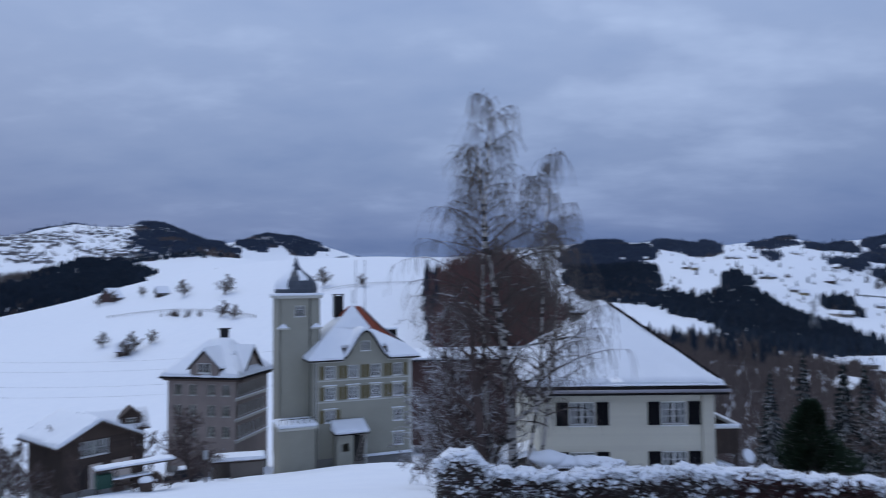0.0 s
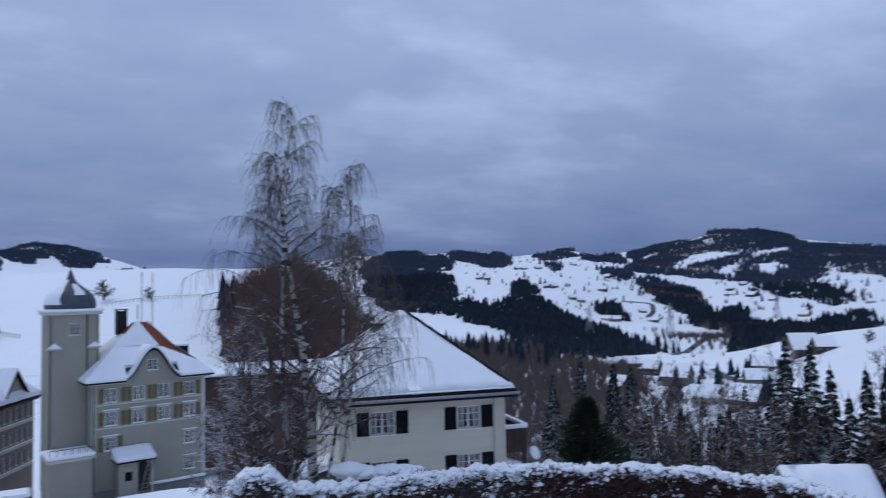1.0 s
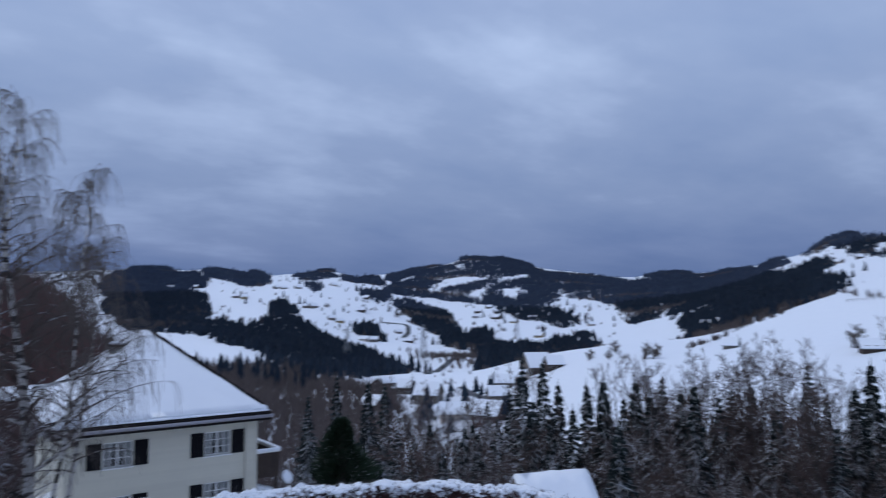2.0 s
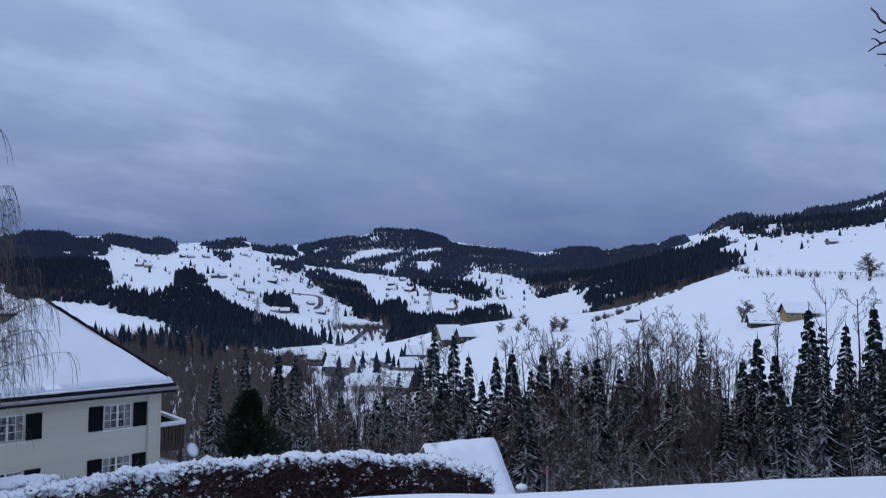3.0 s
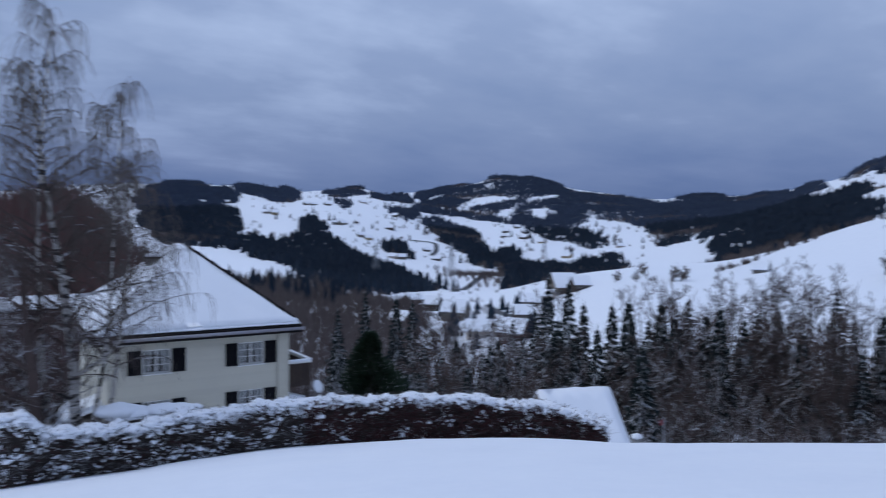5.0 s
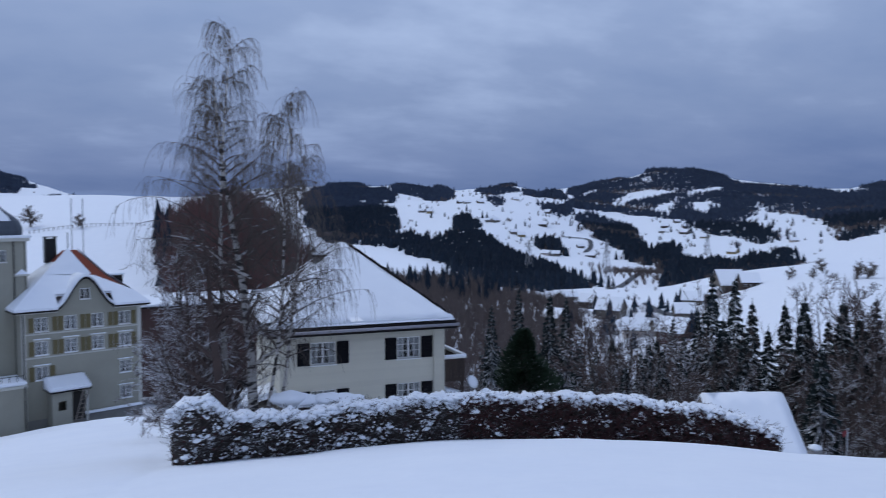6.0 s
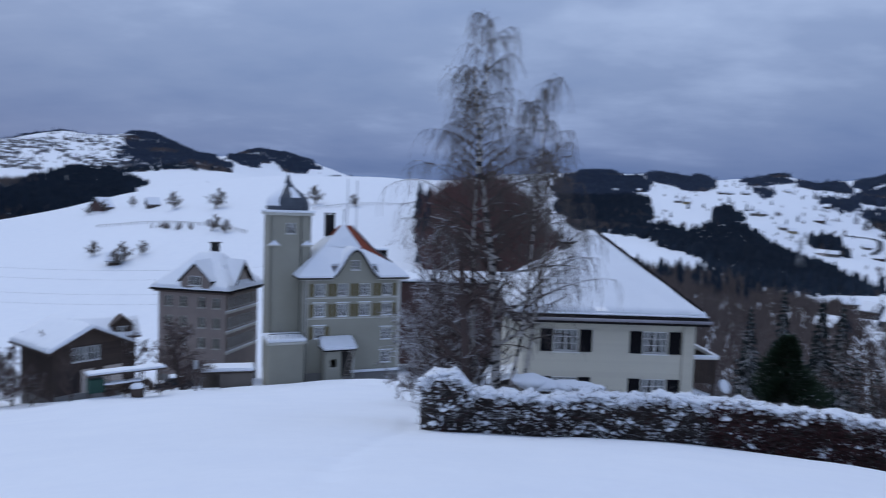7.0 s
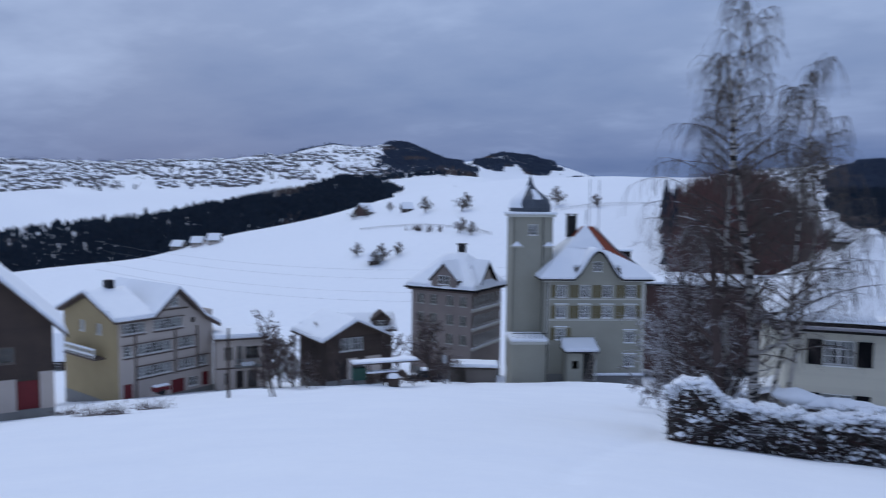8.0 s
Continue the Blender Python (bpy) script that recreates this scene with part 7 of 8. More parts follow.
# ---- things beside the lane ----
def lane_things():
    x, y = polar(-35.8, 58)
    p = thing("utility_pole", T(x, y, H(x, y) - 0.3), "dark wooden utility pole standing in the snow", "pole")
    part("pole", Geo().tube((0, 0, 0), (0.05, 0, 5.9), 0.13, 0.10), OLDWOOD, p)
    part("insulator", Geo().tube((-0.3, 0, 4.9), (-0.05, 0, 4.9), 0.05), BLACKMETAL, p)
    x, y = polar(-32.6, 54)
    p = thing("leaning_post", T(x, y, H(x, y) - 0.2), "short pair of leaning snowy posts", "post")
    part("post", Geo().tube((0.1, 0, 0), (-0.35, 0, 2.2), 0.06), GREYWOOD, p)
    part("post", Geo().tube((0.5, 0, 0), (-0.3, 0.05, 2.1), 0.08), OLDWOOD, p)
    x, y = polar(-18.5, 70)
    p = thing("lamp_post", T(x, y, H(x, y) - 0.2), "short dark post beside the shelter", "post")
    part("pole", Geo().tube((0, 0, 0), (0, 0, 3.0), 0.09), OLDWOOD, p)
    part("head", Geo().box(-0.18, 0.18, -0.12, 0.12, 2.3, 3.1), METAL, p)
    # firewood rack
    x, y = polar(-25.9, 69)
    w = thing("firewood_rack", T(x, y, H(x, y) - 0.1, 38), "open firewood rack with stacked logs and snowy boards", "rack")
    part("tarpaulin", Geo().box(-0.1, 1.2, -0.1, 1.0, 0.5, 1.75), material("green_tarpaulin", (0.02, 0.07, 0.05), (0.012, 0.045, 0.035), 0.5, 2.0, 0.6), w, "dark green tarpaulin", bevel=0.06)
    for k in range(5):
        part("post", Geo().box(0.05 + 1.5 * k, 0.15 + 1.5 * k, 0, 0.1, -0.5, 2.0), OLDWOOD, w)
        part("post", Geo().box(0.05 + 1.5 * k, 0.15 + 1.5 * k, 1.0, 1.1, -0.5, 2.2), OLDWOOD, w)
    part("roof_board", Geo().box(-0.2, 6.6, -0.3, 1.3, 2.05, 2.13), OLDWOOD, w)
    soft_snow(Geo().box(-0.2, 6.6, -0.3, 1.3, 2.13, 2.33), "roof_snow", w, 0.5, 0.05)
    rng = random.Random(2)
    log = mesh("log", Geo().tube((0, 0, 0), (0, 0.8, 0), 0.13, n=7), BEAM)
    for k in range(70):
        part("log", log, None, w, "", T(1.3 + rng.uniform(0, 4.2), 0.1 + rng.uniform(0, 0.15), 0.1 + rng.uniform(0, 1.0) ** 1.2 * 1.0))
    part("board_snow", Geo().box(1.2, 4.4, -0.2, 0.6, 1.12, 1.3), ROOFSNOW, w, bevel=0.06)
    x, y = polar(-22.7, 69)
    b = thing("barrel", T(x, y, H(x, y) - 0.1), "dark wooden barrel with a cap of snow", "barrel")
    part("body", Geo().lathe([(0.5, 0), (0.62, 0.5), (0.52, 1.0)], 14), OLDWOOD, b, smooth=True)
    part("snow_cap", Geo().lathe([(0.58, 0.98), (0.6, 1.15), (0.4, 1.35), (0.05, 1.4)], 14), ROOFSNOW, b, smooth=True)
    # open shelter
    x, y = polar(-18.1, 80)
    s = thing("shelter", T(x, y, H(x, y) - 0.3, 15), "low grey wooden shelter with snow on its flat roof", "shelter")
    part("wall", Geo().box(0, 5.4, 2.2, 2.35, 0, 2.2), GREYWOOD, s)
    part("wall", Geo().box(1.9, 5.4, 0, 0.12, 0, 2.1), GREYWOOD, s)
    part("wall", Geo().box(5.28, 5.4, 0.12, 2.2, 0, 2.1), GREYWOOD, s)
    part("post", Geo().box(0, 0.12, 0, 0.12, 0, 2.1), GREYWOOD, s)
    part("roof", Geo().box(-0.2, 5.6, -0.25, 2.5, 2.2, 2.3), OLDWOOD, s)
    soft_snow(Geo().box(-0.2, 5.6, -0.25, 2.5, 2.3, 2.7), "roof_snow", s, 0.6, 0.05)
    # parked car under the tree
    x, y = polar(-21.5, 88)
    c = thing("car", T(x, y, H(x, y) + 0.05, 20), "dark parked car partly covered in snow", "car")
    body = [(0, 0.35), (0.15, 0.85), (1.0, 0.98), (1.7, 1.45), (3.1, 1.48), (3.8, 1.0), (4.3, 0.9), (4.35, 0.4)]
    part("body", Geo().prism(body, 1.7, 1, 0.0), material("dark_car_paint", (0.02, 0.022, 0.028), (0.015, 0.016, 0.02), 0.25, 1.0, 0.3, metal=0.3), c, bevel=0.06, seg=2)
    part("windscreen", Geo().prism([(1.08, 1.0), (1.7, 1.4), (3.05, 1.42), (3.6, 1.02)], 1.62, 1, -0.02), BLACKMETAL, c)
    part("roof_snow", Geo().box(1.6, 3.2, 0.1, 1.6, 1.47, 1.68), ROOFSNOW, c, bevel=0.08)
    part("bonnet_snow", Geo().box(0.15, 1.0, 0.1, 1.6, 0.92, 1.05), ROOFSNOW, c, bevel=0.05)
    for wx in (0.85, 3.5):
        for wy in (-0.02, 1.52):
            wh = part("wheel", Geo().tube((wx, wy, 0.32), (wx, wy + 0.2, 0.32), 0.32, n=16), BLACKMETAL, c)
            part("rim", Geo().tube((wx, wy - 0.01, 0.32), (wx, wy + 0.21, 0.32), 0.18, n=12), METAL, wh)


lane_things()
for az, r, h, rad, spec, seed, label in ((-19.5, 80, 7.6, 0.36, BUSHY, 61, "broad bare apple tree with snow along its limbs"), (-30.9, 86, 6.0, 0.2, BUSHY, 82, "dark bushy bare shrub beside the chalet"), (-32.4, 88, 6.5, 0.2, BUSHY, 83, "dense bare thicket beside the chalet"), (-28.6, 88, 8.0, 0.18, UPRIGHT, 84, "bare tree behind the chalet roof"), (-25.0, 96, 8.0, 0.18, UPRIGHT, 85, "bare tree above the lane"), (-23.0, 97, 9.0, 0.2, UPRIGHT, 86, "bare tree beside the grey-brown house"), (-31.8, 84, 9.6, 0.22, THICK, 62, "slender upright bare tree beside the chalet"), (-27.2, 72, 6.0, 0.09, SLIM, 63, "thin brown upright bush before the chalet"),
                                    (-33.0, 78, 4.0, 0.12, ROUND, 64, "small gnarled bare fruit tree"), (-29.6, 79, 4.6, 0.10, ROUND, 65, "low spreading bare shrub"), (-24.0, 90, 6.5, 0.1, UPRIGHT, 66, "bare tree behind the chalet"), (-22.6, 92, 7.0, 0.1, UPRIGHT, 67, "bare tree beside the grey house"),
                                    (-44.6, 110, 9.0, 0.14, UPRIGHT, 68, "bare tree behind the ochre gable"), (-49.0, 118, 13.0, 0.16, UPRIGHT, 69, "tall bare tree behind the barn house"), (-0.6, 46, 6.0, 0.1, ROUND, 70, "low bare garden tree dusted with snow"), (-1.5, 60, 3.0, 0.08, ROUND, 71, "low bare garden bush in the snow")):
    x, y = polar(az, r)
    bare_tree("bare_tree", seed, h, rad, spec, T(x, y, H(x, y)), label, SNOWBARK, FROSTTWIG if seed == 70 else SNOWTWIG, fine=0.02)
# the tree beside the path, of which only a twig end reaches into view
x, y = polar(86, 12.5)
t = bare_tree("bare_tree", 90, 7.5, 0.2, ROUND, T(x, y, H(x, y)), "bare tree beside the path with dark twigs", BARK, TWIG)
base = np.array((x, y, H(x, y)))


def air(az, rise, d):
    return np.array((*polar(az, d), d * math.tan(radians(rise)))) - base


fork = air(75.3, 16.4, 9.0)
seg, wobble = [], np.random.default_rng(6)
for pts, ra, rb in (((air(86, 12.0, 12.3), air(79.5, 15.8, 10.0), air(77.0, 16.2, 9.4), fork), 0.05, 0.022), ((fork, air(74.6, 16.25, 8.9), air(74.1, 16.1, 8.8), air(73.5, 15.8, 8.7)), 0.018, 0.008), ((air(74.3, 16.15, 8.85), air(73.7, 16.6, 8.8)), 0.012, 0.007),
                    ((fork, air(74.8, 17.1, 8.9), air(74.2, 17.8, 8.8), air(73.7, 18.6, 8.7)), 0.02, 0.01), ((air(74.8, 17.1, 8.9), air(74.2, 16.9, 8.8), air(73.8, 17.2, 8.8)), 0.012, 0.007), ((fork, air(75.2, 17.4, 8.9), air(75.6, 18.4, 8.9)), 0.014, 0.008),
                    ((air(78.0, 16.0, 9.7), air(76.4, 15.4, 9.3), air(75.2, 15.3, 9.1), air(74.0, 15.55, 8.9)), 0.024, 0.008), ((air(75.6, 15.35, 9.1), air(75.0, 14.95, 9.0), air(74.5, 14.7, 8.9)), 0.014, 0.007), ((air(74.9, 15.35, 9.0), air(74.6, 15.8, 9.0)), 0.01, 0.006)):
    m = len(pts) - 1
    for k in range(m):
        q = [pts[k] + (pts[k + 1] - pts[k]) * j / 3 + (wobble.normal(0, 0.008, 3) if 0 < j < 3 else 0) for j in range(4)]
        for j in range(3):
            u0, u1 = (k + j / 3) / m, (k + (j + 1) / 3) / m
            seg.append((*q[j], *q[j + 1], ra + (rb - ra) * u0, ra + (rb - ra) * u1))
part("branch", rods("branch", seg, BARK), None, t)
# dead stalks poking out of the snow
for k, (az, r) in enumerate(((-46.9, 52), (-43.9, 40), (-50.1, 60), (-41.3, 43), (-45.4, 41))):
    x, y = polar(az, r)
    s = thing("stalk_bush", T(x, y, H(x, y)), "flattened dead stalks poking through the snow", "bush", "stalks in the snow")
    seg, rng = [], np.random.default_rng(70 + k)
    for _ in range(60):
        limb(seg, rng, np.array((rng.normal(0, 0.5), rng.normal(0, 0.3), -0.1)), np.array((rng.normal(0, 1), rng.normal(0, 0.6), 0.8)), rng.uniform(0.5, 1.1), 0.02, 0, ((4, 0.2, -0.1, 0.6, 0.4, 0.1), (3, 0.2, 0, 0, 0, 0)))
    part("stalks", rods("stalks", seg, TWIG), None, s)


# ---- farms, village and town on the slopes beyond ----
WALLS = {"brown": GREYWOOD, "dark": OLDWOOD, "cream": PINKBEIGE, "ochre": YELLOW, "red": REDWALL}


def small_house(az, r, W, D, HW, rz, col, label, rise=None, n=3, name="farmhouse", group=""):
    x, y = polar(az, r)
    h = thing(name, T(x, y, H(x, y) - 0.4, rz), label, "house", group)
    m = WALLS[col]
    big = 1.12 if r < 460 and 28 < az < 46 else 0.86
    W, D, HW = W * big, D * big, HW * (0.95 if big > 1 else 0.68)
    rise = rise or W * 0.42
    part("wall", Geo().box(-W / 2, W / 2, -D / 2, D / 2, -3, HW), m, h)
    part("gable_wall", Geo().prism([(-W / 2, HW), (W / 2, HW), (0, HW + rise)], D - 0.1, 1, -D / 2 + 0.05), m, h)
    k = rise / (W / 2)
    o = 0.7
    q = [(-W / 2 - o, HW - o * k), (0, HW + rise), (W / 2 + o, HW - o * k), (W / 2 + o, HW - o * k + 0.2), (0, HW + rise + 0.2), (-W / 2 - o, HW - o * k + 0.2)]
    part("roof", Geo().prism(q, D + 1.6, 1, -D / 2 - 0.8), EAVE, h)
    part("roof_snow", Geo().prism([(a, b + (0.2 if i < 3 else 0.45)) for i, (a, b) in enumerate(q)], D + 1.5, 1, -D / 2 - 0.75), ROOFSNOW, h)
    g = mesh("window", Geo().box(-0.55, 0.55, -0.06, 0.02, 0, 1.3), BLACKMETAL)
    fr = mesh("frame", Geo().box(-0.65, 0.65, -0.04, 0.02, -0.1, 0).box(-0.65, 0.65, -0.04, 0.02, 1.3, 1.4).box(-0.65, -0.55, -0.04, 0.02, 0, 1.3).box(0.55, 0.65, -0.04, 0.02, 0, 1.3).box(-0.04, 0.04, -0.08, -0.05, 0, 1.3), WHITE)
    fl = 2 if HW > 4.6 else 1
    for f in range(fl):
        for i in range(n):
            xx = -W / 2 + W * (i + 0.5) / n
            for at in (T(xx, -D / 2, 1.2 + 2.6 * f), T(-W / 2, 0, 0, -90) @ T(-D / 2 + D * (i + 0.5) / n, 0, 1.2 + 2.6 * f), T(W / 2, 0, 0, 90) @ T(-D / 2 + D * (i + 0.5) / n, 0, 1.2 + 2.6 * f)):
                w = part("window", g, None, h, "", at)
                part("frame", fr, None, w)
    return h


rnd = random.Random(12)
for az, r, W, D, HW, rz, col, label in (
        (34.1, 413, 13, 12, 6.0, 25, "brown", "grey-brown village house with gable and snowy roof"), (30.7, 505, 8, 15, 5.0, 80, "dark", "long dark farmhouse with a snowy roof"), (38.9, 292, 10, 9, 5.0, 20, "red", "red-painted village building with a snowy roof"),
        (42.7, 430, 16, 12, 4.5, 70, "brown", "broad grey barn with a low snowy roof"), (40.2, 401, 8, 9, 4.5, 40, "brown", "small village house under snow"), (41.4, 407, 7, 8, 4.5, 10, "cream", "small pale village house under snow"),
        (39.6, 353, 8, 8, 4.5, 60, "brown", "village house with a snowy roof beside the road"), (32.3, 454, 9, 8, 5.0, 15, "dark", "dark wooden village house under snow"), (36.0, 330, 9, 10, 4.5, 50, "cream", "pale village house under snow"),
        (29.7, 386, 9, 9, 5.0, 0, "brown", "brown village house under snow"), (38.0, 322, 7, 7, 4.0, 75, "brown", "small shed-like house by the red building"), (44.1, 415, 9, 8, 4.0, 65, "dark", "dark barn beside the field edge"),
        (66.5, 283, 7, 10, 2.6, 62, "dark", "low dark barn with a snowy roof on the meadow"), (69.0, 290, 8, 13, 4.2, 72, "ochre", "ochre farmhouse half hidden by spruces"), (57.3, 361, 8, 7, 3.0, 35, "brown", "small grey hay barn alone in the meadow"),
        (-24.3, 303, 6, 5, 3.0, 40, "dark", "small dark hay barn among bare trees"), (-21.7, 447, 9, 7, 3.5, 60, "dark", "dark hut with snowy roof on the hill"), (-25.1, 482, 14, 8, 4.0, 85, "red", "low red-brown barn at the meadow edge"),
        (-37.9, 545, 10, 9, 4.5, 20, "cream", "farmhouse with snowy roof below the wood"), (-36.7, 533, 11, 9, 4.5, 30, "cream", "farmhouse with snowy roof at the wood's edge"), (-39.3, 560, 10, 9, 4.5, 10, "brown", "brown farmhouse below the dark wood"),
        (-46.5, 170, 11, 9, 5.0, 30, "dark", "dark house roofed in snow behind the hamlet"), (-49.5, 185, 10, 9, 5.0, 60, "brown", "brown house roofed in snow behind the hamlet"), (-43.2, 230, 10, 8, 5.0, 45, "dark", "snow-covered house at the foot of the slope")):
    small_house(az, r, W, D, HW, 90 - az + (rz - 45) * 0.8, col, label)
for az, r in ((19.0, 1290), (19.6, 1277), (22.0, 1446), (22.6, 1435), (23.7, 1442), (24.3, 1171), (24.6, 1180), (24.9, 1169), (27.0, 1062), (26.4, 1071), (28.7, 1191), (29.1, 1392), (29.7, 953), (29.0, 956), (31.7, 1049), (32.5, 968),
              (38.1, 1352), (37.9, 1309), (39.0, 1381), (39.6, 1330), (42.5, 1242), (39.6, 1255), (43.0, 990), (47.1, 1120), (50.1, 1105), (55.7, 931), (56.4, 928), (64.6, 1197), (65.9, 1171), (71.1, 1006), (71.5, 640), (16.0, 1500), (26.5, 1580), (41.0, 1200)):
    small_house(az, r, rnd.uniform(8, 12), rnd.uniform(10, 16), rnd.uniform(4.2, 5.5), 90 - az + rnd.uniform(-40, 40), rnd.choice(("brown", "brown", "dark", "cream", "ochre")), "far farmhouse with snowy roof on the hillside", n=2, group="farms on the far slopes")


def town():
    """The town spread over the far slope: hundreds of small roofs in one mesh each for wall and snow."""
    rng = np.random.default_rng(31)
    wall, roof = Geo(), Geo()
    rads, azs = np.linspace(1300, 2400, 120), np.radians(np.arange(-64, 12, 0.25))
    ground = heights(np.sin(azs)[:, None] * rads, np.cos(azs)[:, None] * rads)
    spots = [(rng.uniform(-62, -23), rng.uniform(1330, 2350)) for _ in range(3900)] + [(rng.uniform(5.2, 9.5), rng.uniform(1500, 2200)) for _ in range(60)]
    for az, r in spots:
        if math.sin(az * 1.3 + r / 90) + math.sin(az * 0.47 - r / 210) + rng.normal(0, 0.5) < -0.1 and az < 0:
            continue
        if -31 < az < -24 and r > 2050:
            continue
        x, y = polar(az, r)
        z = float(np.interp(r, rads, ground[int(round((az + 64) * 4))])) - 0.5
        W, D, hh = rng.uniform(5, 9), rng.uniform(6, 11), rng.uniform(3.0, 6.5)
        m = T(x, y, z, rng.uniform(0, 180))
        p = lambda *c: tuple(m @ Vector(c))
        wall.add([p(-W / 2, -D / 2, -2), p(W / 2, -D / 2, -2), p(W / 2, D / 2, -2), p(-W / 2, D / 2, -2), p(-W / 2, -D / 2, hh), p(W / 2, -D / 2, hh), p(W / 2, D / 2, hh), p(-W / 2, D / 2, hh), p(0, -D / 2, hh + W * 0.3), p(0, D / 2, hh + W * 0.3)],
                 [(0, 1, 5, 8, 4), (1, 2, 6, 5), (2, 3, 7, 9, 6), (3, 0, 4, 7)])
        a, b = W / 2 + 0.6, D / 2 + 0.6
        roof.add([p(-a, -b, hh - 0.2), p(0, -b, hh + W * 0.3 + 0.3), p(a, -b, hh - 0.2), p(-a, b, hh - 0.2), p(0, b, hh + W * 0.3 + 0.3), p(a, b, hh - 0.2)], [(0, 1, 4, 3), (1, 2, 5, 4)])
    for name, g, mat, label in (("town_walls", wall, material("mixed_town_walls", (0.27, 0.255, 0.25), (0.05, 0.045, 0.05), 0.9, 0.02, 1.0, island=0.6), "many small brown and pale houses of a far town"), ("town_roofs", roof, ROOFSNOW, "snowy roofs of the far town")):
        me = bpy.data.meshes.new(name)
        me.from_pydata(g.v, [], g.f)
        me.materials.append(mat)
        tagged(new(name, me), label, "town", kind="stuff")


town()


# ---- pylons, roads, hedgerows, lone trees ----
def pylon(az, r, h):
    x, y = polar(az, r)
    t = thing("power_pylon", T(x, y, H(x, y) - 0.5, 20), "grey steel lattice power pylon", "pylon", "pylons in the valley")
    w = 0.085 * h
    lv = [0, 0.2, 0.38, 0.54, 0.68, 0.8, 0.9, 1.0]
    wd = lambda u: w * (1 - u) ** 1.15 + 0.02 * h * (1 - u) + 0.25
    for sx, sy in ((-1, -1), (1, -1), (1, 1), (-1, 1)):
        for a, b in zip(lv[:-1], lv[1:]):
            part("leg", Geo().tube((sx * wd(a), sy * wd(a), a * h), (sx * wd(b), sy * wd(b), b * h), 0.2, n=4), METAL, t)
    br = []
    for a, b in zip(lv[:-1], lv[1:]):
        wa, wb = wd(a), wd(b)
        for k in range(4):
            s0, s1 = ((-1, -1), (1, -1), (1, 1), (-1, 1))[k], ((-1, -1), (1, -1), (1, 1), (-1, 1))[(k + 1) % 4]
            br += [(s0[0] * wa, s0[1] * wa, a * h, s1[0] * wb, s1[1] * wb, b * h, 0.13, 0.13), (s1[0] * wa, s1[1] * wa, a * h, s0[0] * wb, s0[1] * wb, b * h, 0.13, 0.13), (s0[0] * wb, s0[1] * wb, b * h, s1[0] * wb, s1[1] * wb, b * h, 0.12, 0.12)]
    part("bracing", rods("bracing", br, METAL), None, t)
    for u, l in ((0.68, 0.15), (0.8, 0.19), (0.9, 0.14)):
        g = Geo().tube((-l * h, 0, u * h), (l * h, 0, u * h), 0.2, n=4).tube((-l * h, 0, u * h), (0, 0, u * h + 0.05 * h), 0.14, n=4).tube((l * h, 0, u * h), (0, 0, u * h + 0.05 * h), 0.14, n=4)
        part("crossarm", g, METAL, t)


pylon(33.7, 716, 46)
pylon(41.2, 1005, 30)
pylon(27.6, 757, 34)


def ribbon(name, pts, width, mat, label, lift=0.5):
    p = []
    for (a0, r0), (a1, r1) in zip(pts[:-1], pts[1:]):
        p += [polar(a0 + (a1 - a0) * k / 8, r0 + (r1 - r0) * k / 8) for k in range(8)]
    p.append(polar(*pts[-1]))
    p = np.array(p)
    for _ in range(3):
        p[1:-1] = (p[:-2] + 2 * p[1:-1] + p[2:]) / 4
    d = np.gradient(p, axis=0)
    d /= np.linalg.norm(d, axis=1, keepdims=True)
    nrm = np.stack([-d[:, 1], d[:, 0]], -1)
    rows = [p + nrm * width * s for s in (-0.5, -0.17, 0.17, 0.5)]
    x, y = np.stack([q[:, 0] for q in rows]), np.stack([q[:, 1] for q in rows])
    me = sheet(name, 4, len(p), x, y, heights(x, y) + lift)
    me.materials.append(mat)
    tagged(new(name, me), label, "road", kind="structure")


ribbon("road_1", ((34.0, 560), (34.6, 660), (35.13, 720), (35.8, 760), (36.7, 805), (37.5, 880), (38.0, 916), (37.7, 941), (36.9, 964)), 7, ASPHALT, "dark cleared road curving through the snow", 0.9)
ribbon("road_2", ((30.3, 1125), (32.0, 1138), (32.45, 1115), (32.5, 1061), (32.1, 989)), 7, ASPHALT, "dark cleared lane to the farms", 1.0)
ribbon("road_3", ((36.6, 460), (37.15, 439), (38.2, 399), (39.2, 364), (39.9, 343)), 3.5, ASPHALT, "dark cleared village road", 0.6)


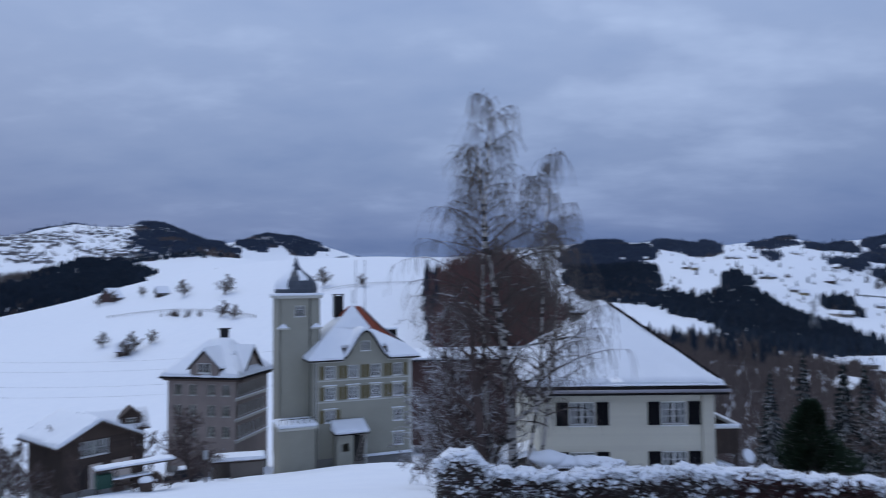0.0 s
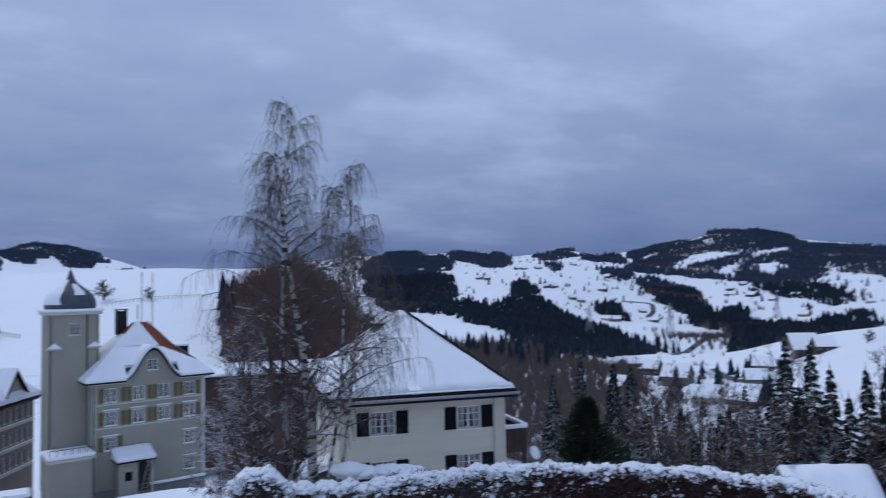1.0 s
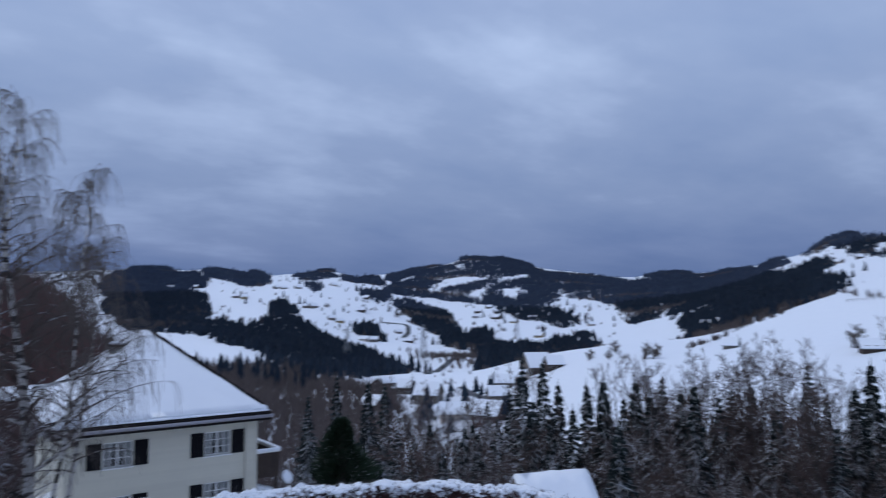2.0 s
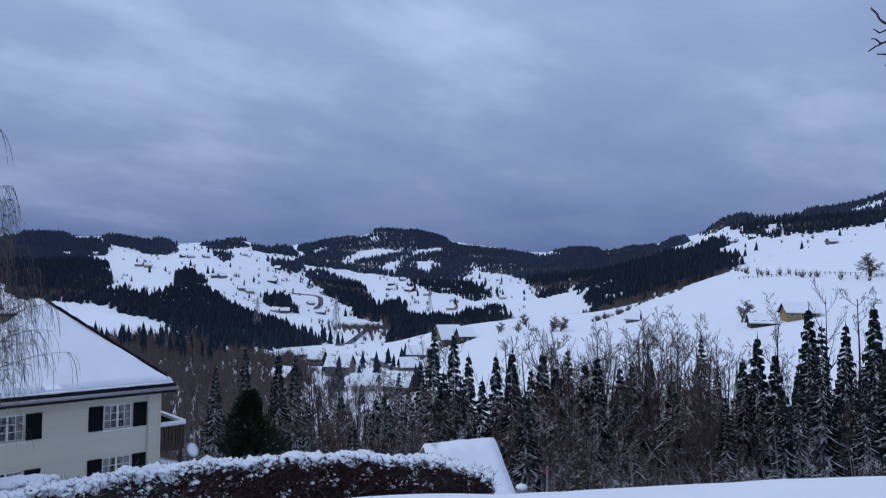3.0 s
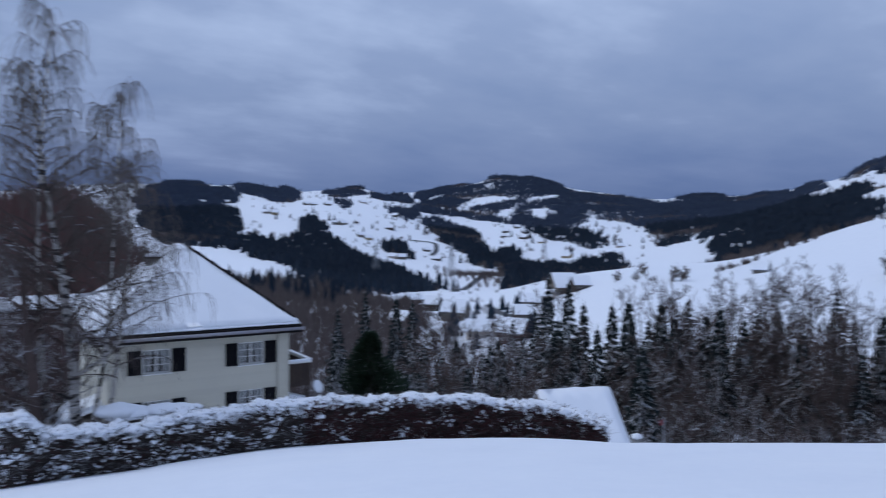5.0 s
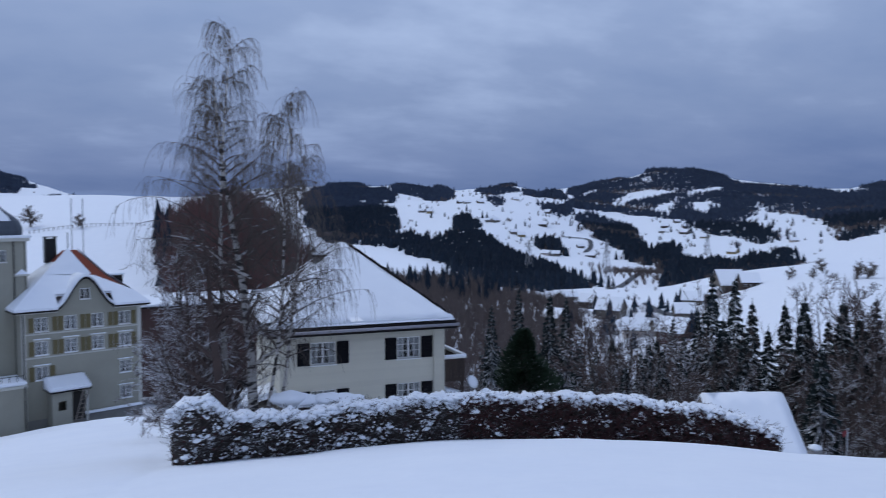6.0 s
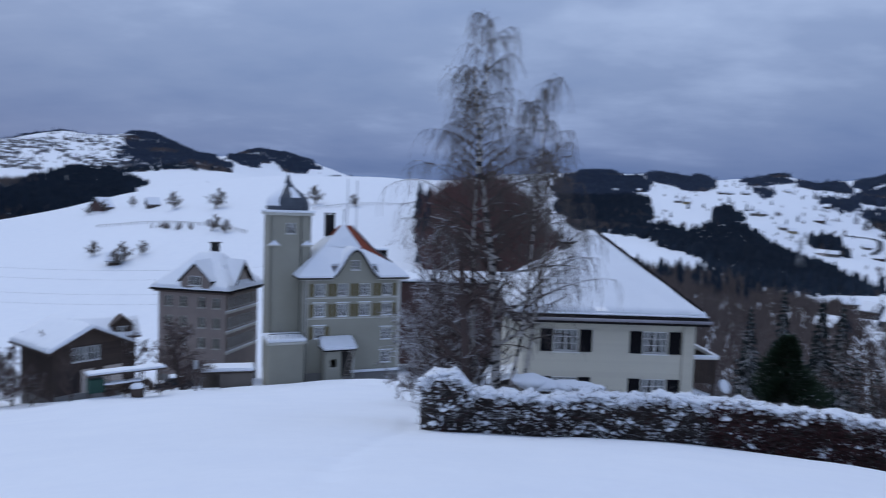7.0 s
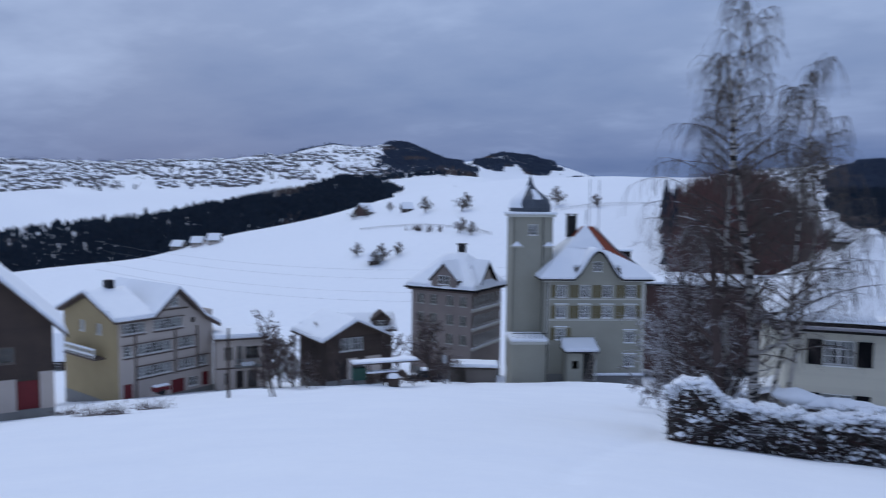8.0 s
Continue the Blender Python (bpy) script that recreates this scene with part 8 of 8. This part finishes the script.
def lone_trees():
    rng = np.random.default_rng(77)
    A, R = [], []
    for a0, a1, r0, r1, n in ((10, 35, 960, 1750, 230), (36, 49, 950, 1800, 130), (60, 80, 700, 1500, 150), (-60, -20, 1300, 2450, 1300), (5, 36, 1700, 2500, 90), (28, 44, 330, 720, 85), (-33, -6, 2000, 2500, 40)):
        A.append(rng.uniform(a0, a1, n))
        R.append(rng.uniform(r0, r1, n))
    for pts, n in ((((63.4, 550), (65.8, 443)), 24), (((65.8, 443), (69.9, 394), (74.1, 354)), 16), (((54.2, 400), (57, 440), (61.0, 560)), 60), (((-21.8, 373), (-18.9, 344)), 14), (((28.5, 1200), (31, 1250), (33, 1150)), 14), (((20, 1250), (28, 1150)), 12), (((66, 620), (73, 600)), 40), (((48, 372), (52, 358)), 6), (((64.5, 800), (72, 760)), 45), (((38.5, 1300), (44, 1220)), 16)):
        u = rng.random(n) * (len(pts) - 1)
        i = np.minimum(u.astype(int), len(pts) - 2)
        p = np.array(pts, float)
        q = p[i] + (p[i + 1] - p[i]) * (u - i)[:, None]
        A.append(q[:, 0])
        R.append(q[:, 1] + rng.normal(0, 2.0, n))
    a, r = np.radians(np.concatenate(A)), np.concatenate(R)
    x, y = r * np.sin(a), r * np.cos(a)
    h = np.where(r < 600, rng.uniform(2.5, 6.5, len(r)), rng.uniform(4, 11, len(r)))
    k = rng.random(len(r)) < 0.22
    k &= r > 650
    tagged(new("scattered_trees", trees_mesh("scattered_trees", x[~k], y[~k], heights(x[~k], y[~k]) - 0.3, h[~k], h[~k] * 0.42, FARWOOD, 1)), "scattered bare trees and hedgerows on snowy meadows", "trees", kind="stuff")
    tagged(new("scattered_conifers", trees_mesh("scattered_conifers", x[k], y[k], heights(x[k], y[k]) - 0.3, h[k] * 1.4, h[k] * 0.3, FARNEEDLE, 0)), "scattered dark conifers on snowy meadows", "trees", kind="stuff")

    # trees between the village houses
    a, r = np.radians(rng.uniform(29.5, 42, 74)), rng.uniform(285, 440, 74)
    x, y, h = r * np.sin(a), r * np.cos(a), rng.uniform(5, 10, 74)
    k = rng.random(74) < 0.45
    tagged(new("village_trees", trees_mesh("village_trees", x[~k], y[~k], heights(x[~k], y[~k]) - 0.3, h[~k], h[~k] * 0.4, FROSTBRUSH, 1, 0.09)), "bare trees and shrubs between the village houses", "trees", kind="stuff")
    h = h * 1.35
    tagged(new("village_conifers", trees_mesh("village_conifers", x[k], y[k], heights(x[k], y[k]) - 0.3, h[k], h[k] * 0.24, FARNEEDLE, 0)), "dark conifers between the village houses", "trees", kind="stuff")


lone_trees()
src = None
for az, r, h in ((-20.2, 418, 9), (-17.2, 392, 10), (-17.45, 335, 7), (-16.45, 326, 6), (-24.0, 300, 6), (-23.6, 306, 7), (-22.5, 311, 5.5), (-25.7, 322, 6), (-9.6, 366, 9), (-6.4, 351, 6), (-10.6, 376, 4), (-23.1, 474, 6), (73.4, 372, 10), (51.75, 357, 7), (51.1, 363, 7), (48.4, 370, 5), (65.2, 297, 8), (49.0, 394, 7), (46.8, 390, 6), (-26.0, 470, 6), (-24.9, 470, 7)):
    x, y = polar(az, r)
    if src is None:
        src = bare_tree("field_tree", 95, 8, 0.4, BUSHY, T(x, y, H(x, y), 0), "round-headed bare tree alone on the snowy slope", BARK, PALETWIG, "lone trees on the meadows", fine=0.026)
        o = src
    else:
        o = copy_thing(src, T(x, y, H(x, y), az * 77))
    o.scale = (h / 6.5, h / 6.5, h / 8)
for a, b, n in (((-25.4, 421), (-14.9, 320), 46), ((-9.7, 350), (-2.2, 357), 26), ((65.0, 440), (76, 352), 36)):
    f = thing("fence", T(0, 0, 0), "thin wooden post fence across the snowy slope", "fence")
    pm = mesh("post", Geo().box(-0.12, 0.12, -0.12, 0.12, -0.3, 1.5), OLDWOOD)
    prev, wires = None, []
    for k in range(n):
        x, y = polar(a[0] + (b[0] - a[0]) * k / (n - 1), a[1] + (b[1] - a[1]) * k / (n - 1))
        z = H(x, y)
        part("post", pm, None, f, "", T(x, y, z))
        if prev:
            wires += [(*prev, x, y, z + 1.2, 0.06, 0.06)]
        prev = (x, y, z + 1.2)
    part("wire", rods("wire", wires, OLDWOOD), None, f)
# power lines strung over the hamlet
line = thing("power_line", T(0, 0, 0), "thin overhead wires across the snowy slope", "wire")
for k, zo in enumerate((0, 2.2, 5.5, 7.6)):
    w, prev = [], None
    for i in range(41):
        u = i / 40
        x, y = -150 + 125 * u, 150 + 10 * u
        z = -24 + 4 * (2 * u - 1) ** 2 - 2 * u + zo
        if prev:
            w.append((*prev, x, y, z, 0.022, 0.022))
        prev = (x, y, z)
    part("wire", rods("wire", w, METAL), None, line)
